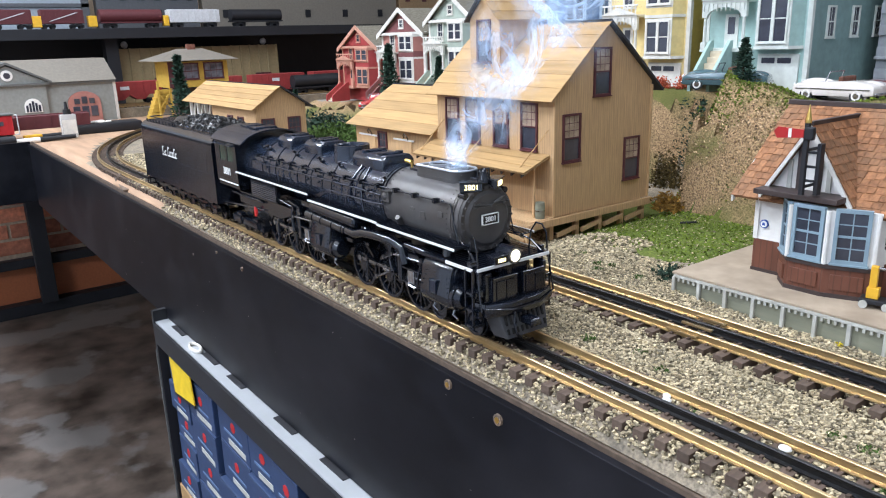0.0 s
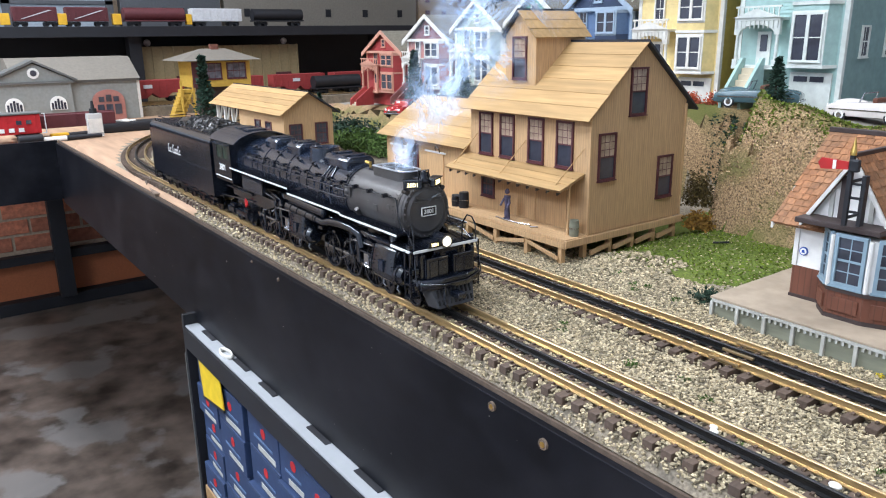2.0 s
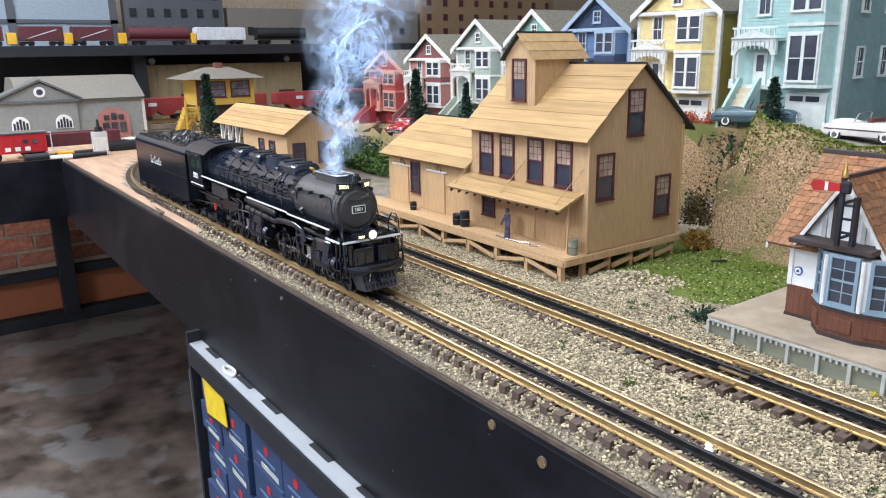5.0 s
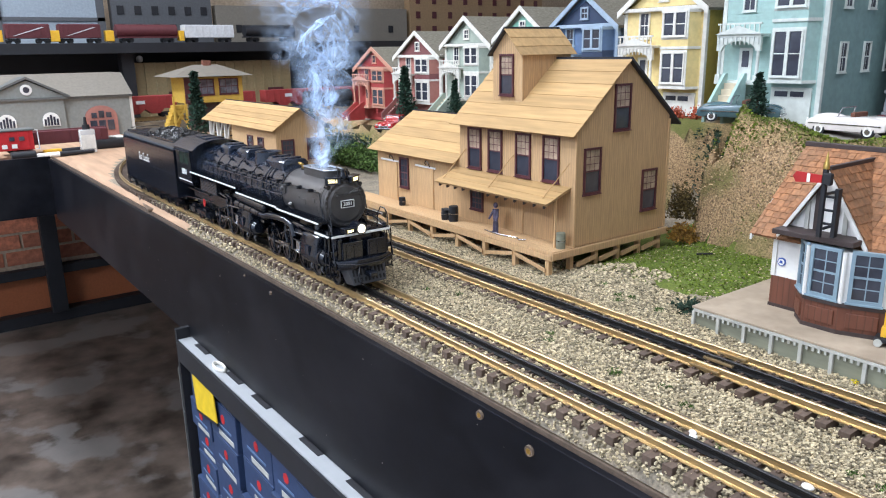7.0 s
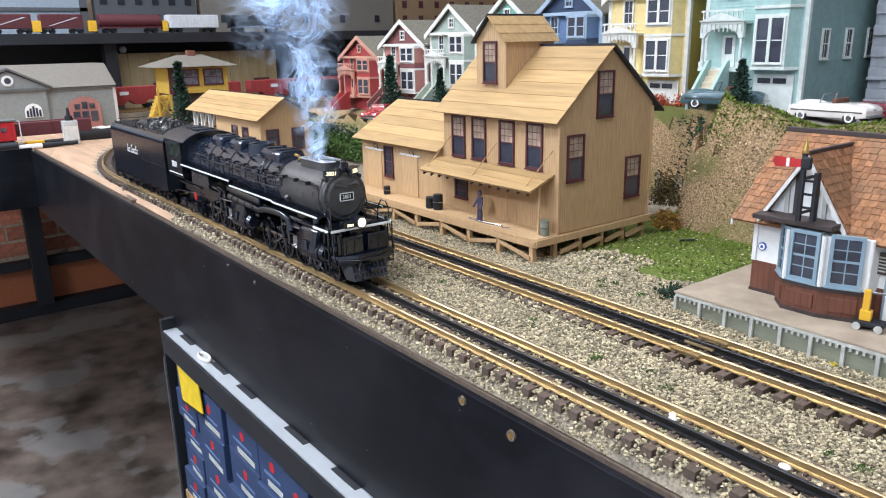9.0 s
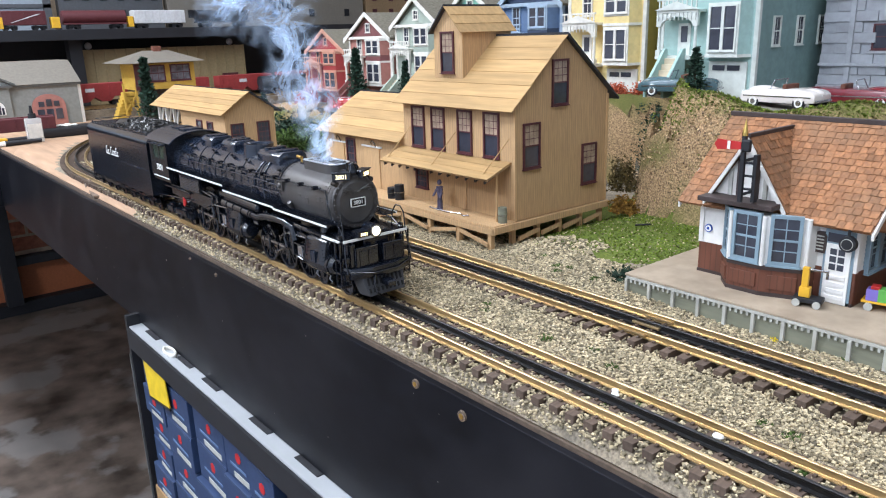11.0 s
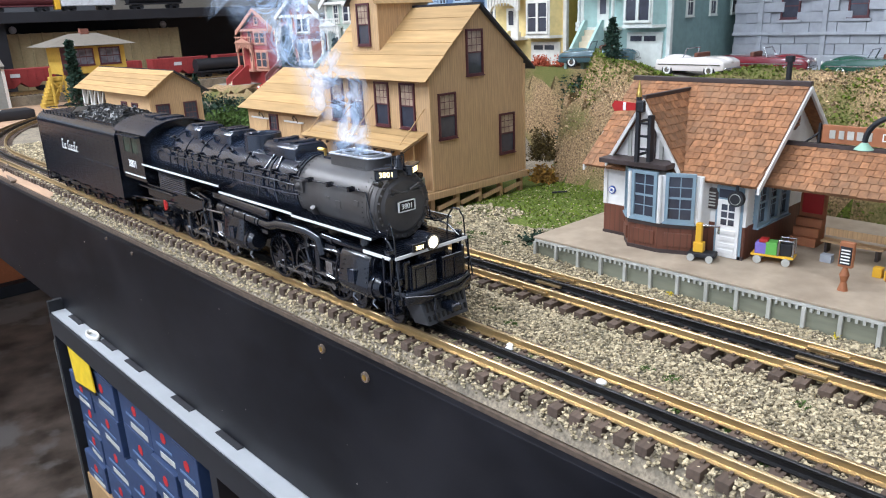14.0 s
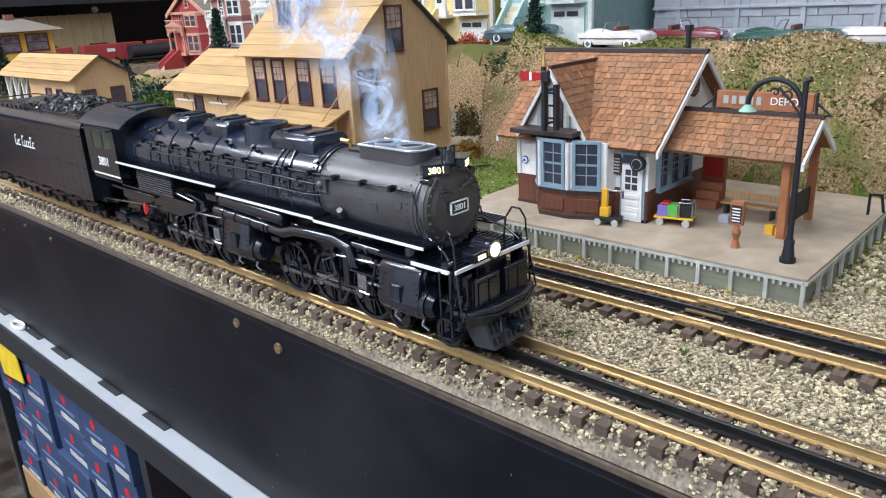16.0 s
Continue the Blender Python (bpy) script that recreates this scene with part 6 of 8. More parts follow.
def platform_things():
    # semaphore in front of the bay
    x, y = 0.212, 0.0375
    s = thing("semaphore", "black semaphore mast with red arm and gilt finial beside the bay", "signal")
    part("mast", box(x - 0.0016, x + 0.0016, y - 0.0016, y + 0.0016, 0.0805, 0.131, 0.0003), "dark", s)
    fin = cyl(0.0022, 0.0022, (x, y, 0.131), (x, y, 0.133), 12)
    cyl(0.0022, 0.0002, (x, y, 0.133), (x, y, 0.1435), 12, fin)
    part("finial", fin, "brass", s, "gilt spear finial", smooth=True)
    arm = prism([(y + 0.001, 0.121), (y + 0.001, 0.1265), (y + 0.020, 0.1275), (y + 0.0225, 0.124), (y + 0.020, 0.1195)], "x", x - 0.0030, x - 0.0020)
    a = part("arm", arm, "red", s, "red arm with a white stripe")
    part("stripe", box(x - 0.0034, x - 0.0029, y + 0.0095, y + 0.0118, 0.1205, 0.1268), "letter", a)
    part("spectacle", box(x - 0.0034, x + 0.001, y - 0.006, y + 0.001, 0.1195, 0.1285, 0.0012), "dark", s)
    part("bracket", pipe([(x, y, 0.086), (0.238, y, 0.086)], 0.0012, 6), "dark", s)
    part("bracket", pipe([(x, y, 0.112), (0.238, y, 0.112)], 0.0012, 6), "dark", s)
    lad = bmesh.new()
    box(x + 0.002, x + 0.0075, y - 0.010, y - 0.007, 0.081, 0.117, 0.0003, lad)
    for z in (0.090, 0.100, 0.110):
        box(x + 0.001, x + 0.003, y - 0.008, y, z, z + 0.0015, 0, lad)
    part("ladder", lad, "dark", s)
    # hand truck
    h = thing("hand_truck", "yellow hand truck with black base on the platform", "truck", at=pose(0.2215, -0.0165, PZ, 0, 0, 12))
    part("base", box(-0.006, 0.006, -0.011, 0.009, 0.003, 0.0065, 0.0006), "dark", h)
    part("column", box(-0.0022, 0.0022, 0.0, 0.0045, 0.0065, 0.029, 0.0004), "yellow", h)
    part("block", box(-0.0032, 0.0032, -0.002, 0.0055, 0.0065, 0.014, 0.0004), "yellow", h)
    part("arm", pipe([(0, 0.0, 0.0275), (0, -0.012, 0.0275), (0, -0.012, 0.022)], 0.0009, 6), "steel", h)
    for yy in (-0.008, 0.006):
        for xx in (-0.0072, 0.0056):
            part("wheel", cyl(0.0028, 0.0028, (xx, yy, 0.0028), (xx + 0.0016, yy, 0.0028), 14), "skirt_trim", h)
    # baggage cart
    c = thing("baggage_cart", "small baggage cart loaded with coloured cases on the platform", "cart", at=pose(0.249, -0.060, PZ, 0, 0, 12))
    part("bed", box(-0.006, 0.007, -0.015, 0.015, 0.0055, 0.007, 0.0003), "yellow", c)
    for yy in (-0.010, 0.010):
        for xx in (-0.0072, 0.007):
            part("wheel", cyl(0.003, 0.003, (xx, yy, 0.003), (xx + 0.0014, yy, 0.003), 14), "skirt_trim", c)
    for k, (yy, mt, hh) in enumerate(((0.0085, "violet", 0.0085), (0.001, "green", 0.0095), (0.006, "red", 0.0))):
        if hh:
            part("case", box(-0.005, 0.005, yy - 0.004, yy + 0.004, 0.007, 0.007 + hh, 0.0004), mt, c)
    part("case", box(-0.004, 0.004, 0.004, 0.010, 0.0156, 0.018, 0.0004), "red", c)
    rk = bmesh.new()
    for xx in (-0.005, 0.005):
        pipe([(xx, -0.014, 0.007), (xx, -0.014, 0.019), (xx, -0.004, 0.019), (xx, -0.004, 0.007)], 0.0007, 6, rk)
    pipe([(-0.005, -0.014, 0.019), (0.005, -0.014, 0.019)], 0.0007, 6, rk)
    part("rack", rk, "steel", c)
    part("trunk", box(-0.0042, 0.0042, -0.013, -0.005, 0.0072, 0.0165, 0.0005), "dark", c)
    # shoe-shine chair, bench, blocks, scale, boxes
    r = thing("stepped_seat", "red-brown stepped wooden seat under the canopy", "seat", at=pose(0.312, -0.060, PZ))
    part("back", box(0.004, 0.008, -0.010, 0.010, 0.0, 0.040, 0.0006), "rust", r)
    part("cushion", box(0.003, 0.005, -0.008, 0.008, 0.024, 0.042, 0.0008), "red", r)
    for k in range(3):
        part("step", box(-0.010 + 0.0045 * k, 0.004, -0.010, 0.010, 0.007 * k, 0.007 * (k + 1), 0.0004), "rust", r)
    b = thing("bench", "low dusty wooden bench under the canopy", "bench", at=pose(0.300, -0.098, PZ))
    part("top", box(-0.005, 0.005, -0.022, 0.022, 0.0085, 0.010, 0.0004), "wood", b)
    for yy in (-0.019, 0.017):
        part("leg", box(-0.004, 0.004, yy, yy + 0.002, 0, 0.0085), "darkwood", b)
    part("back", box(0.0042, 0.0052, -0.022, 0.022, 0.012, 0.018, 0.0003), "wood", b)
    t = thing("pay_scale", "red-brown pedestal scale with a small notice", "scale", at=pose(0.2225, -0.119, PZ))
    body = cyl(0.0034, 0.0018, (0, 0, 0), (0, 0, 0.006), 14)
    cyl(0.0018, 0.0032, (0, 0, 0.006), (0, 0, 0.011), 14, body)
    cyl(0.0032, 0.0012, (0, 0, 0.011), (0, 0, 0.0165), 14, body)
    part("pedestal", body, "rust", t, smooth=True)
    hd = part("head", box(-0.002, 0.002, -0.0045, 0.0045, 0.0165, 0.034, 0.0005), "rust", t)
    part("face", box(-0.0026, -0.0019, -0.0036, 0.0036, 0.0185, 0.031), "dark", hd)
    for j in range(5):
        part("writing_bar", box(-0.003, -0.0025, -0.0028, 0.0028, 0.0195 + 0.0022 * j, 0.0204 + 0.0022 * j), "letter", hd)
    for xx, yy, hh in ((0.264, -0.1275, 0.0072), (0.262, -0.1355, 0.0068)):
        k = thing("crate", "small yellow crate by the canopy post", "crate", "yellow crates", at=pose(xx, yy, PZ))
        part("box", box(-0.003, 0.003, -0.003, 0.003, 0, hh, 0.0004), "yellow", k)
    k = thing("concrete_block", "two small grey blocks on the platform", "block", at=pose(0.275, -0.089, PZ))
    part("block", box(-0.003, 0.003, -0.004, 0.004, 0, 0.006, 0.0003), "stone", k)
    k = thing("hand_rail", "bent black hand rail at the platform's end", "rail", at=pose(0.352, -0.170, PZ))
    part("bar", pipe([(0, 0, 0), (0, 0, 0.016), (0.010, -0.006, 0.014), (0.012, -0.008, 0.0)], 0.0011, 8), "dark", k)
    # arched platform lamp
    x, y = 0.213, -0.158
    l = thing("platform_lamp", "tall black cast-iron platform lamp with arched arm and green shade", "lamp")
    base = cyl(0.0052, 0.0052, (x, y, PZ), (x, y, PZ + 0.003), 16)
    cyl(0.0042, 0.003, (x, y, PZ + 0.003), (x, y, PZ + 0.013), 16, base)
    cyl(0.0036, 0.0030, (x, y, PZ + 0.013), (x, y, PZ + 0.0155), 16, base)
    part("foot", base, "dark", l, smooth=True)
    part("post", cyl(0.0021, 0.0017, (x, y, PZ + 0.015), (x, y, 0.127), 12), "dark", l)
    pts = [(x, y + 0.0015 + 0.0165 * (1 - math.cos(a)), 0.111 + 0.0165 * math.sin(a)) for a in [math.pi * i / 14 for i in range(15)]]
    arm = pipe(pts, 0.0017, 8)
    pipe([(x, y, 0.127), (x, y - 0.003, 0.1285)], 0.0018, 8, arm)
    part("arched_arm", arm, "dark", l, smooth=True)
    sc = bmesh.new()
    for cy, cz, rr in ((y + 0.010, 0.1175, 0.0035), (y + 0.018, 0.1195, 0.003), (y + 0.006, 0.1215, 0.0025)):
        pipe([(x, cy + rr * math.cos(a) * (1 - a / 9), cz + rr * math.sin(a) * (1 - a / 9)) for a in [0.5 * i for i in range(13)]], 0.0006, 5, sc)
    pipe([(x, y, 0.104), (x, y + 0.007, 0.113), (x, y + 0.016, 0.1225)], 0.0008, 6, sc)
    part("scrollwork", sc, "dark", l)
    sh = cyl(0.0058, 0.002, (x, y + 0.0345, 0.1065), (x, y + 0.0345, 0.1105), 18)
    part("shade", sh, "mint", l, "pale green lamp shade", smooth=True)


M["violet"] = material("violet_case", (0.2, 0.15, 0.5), 0.5, 0, 80, 0.05)
M["green"] = material("green_case", (0.12, 0.42, 0.08), 0.5, 0, 80, 0.05)
M["mint"] = material("mint_enamel", (0.3, 0.5, 0.38), 0.35, 0, 80, 0.05)
platform_things()


# ---- street terrace: row of narrow town houses ----
def paint(name, colour, rough=0.6):
    M[name] = material(name, colour, rough, 0, 120, 0.1, dirt=0.12, dirt_scale=25, dirt_colour=tuple(c * 0.6 for c in colour))
    return name


def town_house(label, y0, y1, z0, body, trim, accent, roof, tall=1.0, side=None):
    w = y1 - y0
    h = thing("town_house", label, "house", "row of town houses", at=pose(0.65, (y0 + y1) / 2, z0, 0, 0, LEFT))
    eave, apex, deep = 0.160 * tall, 0.212 * tall, 0.24
    f1, f2 = 0.042 * tall, 0.108 * tall
    # side takes a darkened body colour: shade painted on the side walls
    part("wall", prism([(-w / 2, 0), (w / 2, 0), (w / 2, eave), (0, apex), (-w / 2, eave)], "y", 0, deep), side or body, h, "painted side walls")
    part("front_siding", clapboard(-w / 2 + 0.001, w / 2 - 0.001, 0.0, eave, 0.0045, 0.0009), body, h, "lapped front boards", at=pose(0, -0.0006, 0))
    for s in (-1, 1):
        part("roof_slope", prism([(s * (w / 2 + 0.008), eave - 0.008), (0, apex + 0.001), (0, apex + 0.005), (s * (w / 2 + 0.008), eave - 0.004)], "y", -0.010, deep + 0.005), roof, h, "shingled roof")
        part("barge_board", prism([(s * (w / 2 + 0.010), eave - 0.014), (0, apex - 0.003), (0, apex + 0.006), (s * (w / 2 + 0.010), eave - 0.004)], "y", -0.0125, -0.0098), trim, h, "trimmed barge board")
        part("corner_board", box(s * w / 2 - 0.003, s * w / 2 + 0.003, -0.002, 0.004, 0, eave), trim, h)
    part("gable_panel", prism([(-w / 2 + 0.012, eave + 0.001), (w / 2 - 0.012, eave + 0.001), (0, apex - 0.012)], "y", -0.003, 0.0), accent, h, "decorated gable")
    window(h, pose(0, -0.003, eave + 0.008), 0.018, 0.020, trim, 2, 2, 0.0025)
    part("cornice", box(-w / 2 - 0.002, w / 2 + 0.002, -0.010, 0.0, eave - 0.006, eave, 0.001), trim, h)
    # bay with paired windows on two floors, garage below
    bx0, bx1, d = 0.004, w / 2 - 0.006, 0.020
    plan = [(bx0, 0), (bx0 + 0.008, -d), (bx1 - 0.008, -d), (bx1, 0)]
    part("bay", prism(plan, "z", f1, eave - 0.006), body, h, "projecting bay")
    for z in (f1 - 0.002, f2 - 0.010, eave - 0.010):
        part("bay_moulding", prism([(bx0 - 0.002, 0), (bx0 + 0.007, -d - 0.002), (bx1 - 0.007, -d - 0.002), (bx1 + 0.002, 0)], "z", z, z + 0.004), trim, h)
    part("bay_apron", prism([(bx0 - 0.0008, 0), (bx0 + 0.0075, -d - 0.0008), (bx1 - 0.0075, -d - 0.0008), (bx1 + 0.0008, 0)], "z", f2 - 0.006, f2 + 0.006), accent, h)
    bw = bx1 - bx0 - 0.018
    for z, hh in ((f1 + 0.006, 0.046 * tall), (f2 + 0.008, 0.036 * tall)):
        part("window_board", box(bx0 + 0.008, bx1 - 0.008, -d - 0.0012, -d, z - 0.004, z + hh + 0.003), trim, h)
        for k in (0.27, 0.73):
            window(h, pose(bx0 + 0.009 + bw * k, -d - 0.0012, z), bw * 0.46, hh, trim, 1, 2, 0.0022)
    if z0 > 0.09:
        g = part("garage_door", box(bx0 + 0.004, bx1 - 0.002, -0.004, 0.0, 0.0, f1 - 0.008), trim, h, "pale garage door with small panes")
        for k in range(2):
            part("pane", box(bx0 + 0.010 + 0.022 * k, bx0 + 0.028 + 0.022 * k, -0.0048, -0.0038, f1 - 0.020, f1 - 0.013), "pane", g)
    # porch: door, arch on two columns, balcony, steps
    px0, px1 = -w / 2 + 0.004, -0.002
    pm, pw = (px0 + px1) / 2, px1 - px0
    dr = part("door", box(pm - 0.010, pm + 0.010, -0.0022, 0, f1, f1 + 0.044), trim, h, "panelled front door")
    part("door_light", box(pm - 0.005, pm + 0.005, -0.003, -0.002, f1 + 0.018, f1 + 0.040), "pane", dr)
    for x in (px0 + 0.004, px1 - 0.004):
        c = cyl(0.0026, 0.0022, (x, -0.020, f1), (x, -0.020, f1 + 0.042), 10)
        box(x - 0.0036, x + 0.0036, -0.0236, -0.0164, f1, f1 + 0.008, 0.0004, c)
        part("column", c, trim, h)
    n = 10
    arch = [(px0, f1 + 0.040)] + [(pm - (pw / 2 - 0.007) * math.cos(math.pi * i / n), f1 + 0.040 + 0.013 * math.sin(math.pi * i / n)) for i in range(n + 1)] + [(px1, f1 + 0.040), (px1, f1 + 0.060), (px0, f1 + 0.060)]
    part("porch_arch", prism(arch, "y", -0.023, -0.018), trim, h)
    part("porch_pediment", prism([(px0 - 0.002, f1 + 0.062), (px1 + 0.002, f1 + 0.062), (pm, f1 + 0.0735)], "y", -0.0265, -0.0245), trim, h)
    for k in range(10):
        x = px0 + pw * (k + 0.5) / 10
        part("frieze_spindle", box(x - 0.0006, x + 0.0006, -0.0245, -0.0232, f1 + 0.048, f1 + 0.058), trim, h)
    part("porch_roof", box(px0, px1, -0.024, 0, f1 + 0.058, f1 + 0.062, 0.0006), trim, h)
    part("porch_floor", box(px0, px1, -0.024, 0, f1 - 0.005, f1, 0.0006), trim, h)
    rail = part("balcony_rail", box(px0, px1, -0.0235, -0.0215, f1 + 0.0745, f1 + 0.077), trim, h)
    for k in range(9):
        x = px0 + pw * (k + 0.5) / 9
        part("baluster", box(x - 0.0008, x + 0.0008, -0.0232, -0.0218, f1 + 0.062, f1 + 0.0745), trim, rail)
    window(h, pose(pm, -0.0014, f2 + 0.006), 0.020, 0.040 * tall, trim, 2, 2, 0.0024)
    steps = 7
    for k in range(steps):
        part("step", box(pm - 0.012, pm + 0.012, -0.024 - 0.0062 * (k + 1), -0.024 - 0.0062 * k, 0, f1 - 0.001 - (f1 / steps) * (k + 0.3), 0.0004), "step", h)
    for s in (-1, 1):
        x = pm + s * 0.0145
        part("stair_wall", prism([(-0.022, 0), (-0.022, f1 + 0.010), (-0.028, f1 + 0.010), (-0.070, 0.014), (-0.070, 0)], "x", x - 0.0022, x + 0.0022), accent, h)
    for k in range(3):
        window(h, pose(w / 2 + 0.0006, 0.05 + 0.065 * k, f1 + 0.01, 0, 0, 90), 0.020, 0.040, trim, 2, 2, 0.0024)
        window(h, pose(w / 2 + 0.0006, 0.05 + 0.065 * k, f2 + 0.006, 0, 0, 90), 0.020, 0.038, trim, 2, 2, 0.0024)
    part("chimney", box(w / 4 - 0.008, w / 4 + 0.008, 0.13, 0.146, eave, apex + 0.012, 0.0006), "brickred", h)
    return h


M["step"] = material("step_cream", (0.6, 0.52, 0.38), 0.7, 0, 80, 0.1)
M["shingle"] = material("grey_shingle", (0.16, 0.145, 0.11), 0.85, 0, 150, 0.3, 0.3, stretch=(1, 1, 4))
M["brickred"] = material("chimney_brick", (0.2, 0.075, 0.05), 0.85, 0, 150, 0.25)
# Darkened teal and butter paint shade onto two houses' side walls.
for nm, c in (("teal", (0.35, 0.52, 0.49)), ("teal_shaded", (0.19, 0.30, 0.29)), ("teal_trim", (0.62, 0.66, 0.62)), ("butter", (0.76, 0.6, 0.27)), ("butter_shaded", (0.5, 0.36, 0.08)), ("cream", (0.72, 0.7, 0.64)), ("slate_blue", (0.1, 0.17, 0.3)), ("pale_blue", (0.33, 0.42, 0.52)), ("navy", (0.03, 0.05, 0.1)), ("sage", (0.36, 0.42, 0.36)), ("sea_green", (0.2, 0.45, 0.36)), ("rose", (0.40, 0.17, 0.14)), ("rose_dark", (0.2, 0.07, 0.07)), ("crimson", (0.36, 0.045, 0.045)), ("coral", (0.55, 0.28, 0.2))):
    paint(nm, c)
street = lambda y: 0.116 - 0.075 * max(0, min(1.0, y - 0.55))
town_house("teal town house model with pale trim, arched porch and garage", 0.272, 0.416, street(0.3), "teal", "teal_trim", "teal", "shingle", 1.3, "teal_shaded")
town_house("yellow town house model with cream trim and bay windows", 0.448, 0.594, street(0.5), "butter", "cream", "butter", "shingle", 1.0, "butter_shaded")
town_house("slate-blue town house model with dark gable and pale trim", 0.612, 0.752, street(0.68), "slate_blue", "pale_blue", "navy", "shingle", 0.94)
town_house("sage town house model with sea-green gable", 0.768, 0.905, street(0.84), "sage", "cream", "sea_green", "shingle", 0.92)
town_house("pale green town house model with lattice gable", 0.93, 1.078, street(1.0), "sage", "cream", "sage", "shingle", 0.93)
town_house("rose-brown town house model with white barge boards", 1.10, 1.262, street(1.18), "rose", "cream", "rose_dark", "shingle", 0.88)
town_house("crimson town house model with coral porch and steps", 1.285, 1.45, street(1.37), "crimson", "coral", "crimson", "shingle", 0.80)


def stone_hall():
    h = thing("stone_hall", "large grey stone-block hall model with dark red windows", "building")
    x, y0, y1, z0, z1 = 0.80, -0.62, 0.255, 0.100, 0.34
    part("wall", box(x + 0.003, x + 0.25, y0, y1, z0, z1), "stone", h, "grey block walls")
    wins = [(0.175 - 0.088 * k, 0.172) for k in range(8)]
    bh, bw = 0.0142, 0.036
    shared = [mesh_from("block", box(-w / 2 + 0.0004, w / 2 - 0.0004, 0, 0.004, 0.0004, bh - 0.0004, 0.0005), "stone") for w in (bw, bw * 0.7, bw * 0.5)]
    n = 0
    for r in range(14):
        z = z0 + 0.024 + r * bh
        y = y1 - (bw / 2 if r % 2 else 0)
        while y > y0 + 0.36:
            yc = y - bw / 2
            hit = any(abs(yc - wy) < 0.024 and z + bh > wz - 0.004 and z < wz + 0.034 for wy, wz in wins) or any(abs(yc - wy) < 0.030 and z + bh > 0.236 for wy, wz in wins)
            if not hit and n < 290:
                ob = new("block", shared[0])
                ob.parent = h
                ob.matrix_basis = pose(x - 0.001, yc, z, 0, 0, LEFT)
                n += 1
            y -= bw
    for wy, wz in wins:
        window(h, pose(x + 0.002, wy, wz, 0, 0, LEFT), 0.026, 0.034, "maroon", 1, 2, 0.0022)
        window(h, pose(x + 0.002, wy, 0.240, 0, 0, LEFT), 0.040, 0.040, "maroon", 4, 2, 0.0022)
        part("sill", box(x - 0.003, x + 0.004, wy - 0.017, wy + 0.017, wz - 0.005, wz - 0.0015, 0.0004), "stone", h)
    for k in range(9):
        yy = 0.215 - 0.088 * k
        part("pilaster", box(x - 0.004, x + 0.003, yy - 0.0035, yy + 0.0035, z0, z1, 0.0006), "stone", h)
    part("plinth", box(x - 0.005, x + 0.003, y0, y1, z0, z0 + 0.024, 0.0006), "stone", h)
    part("string_course", box(x - 0.005, x + 0.003, y0, y1, 0.150, 0.154, 0.0006), "stone", h)


stone_hall()


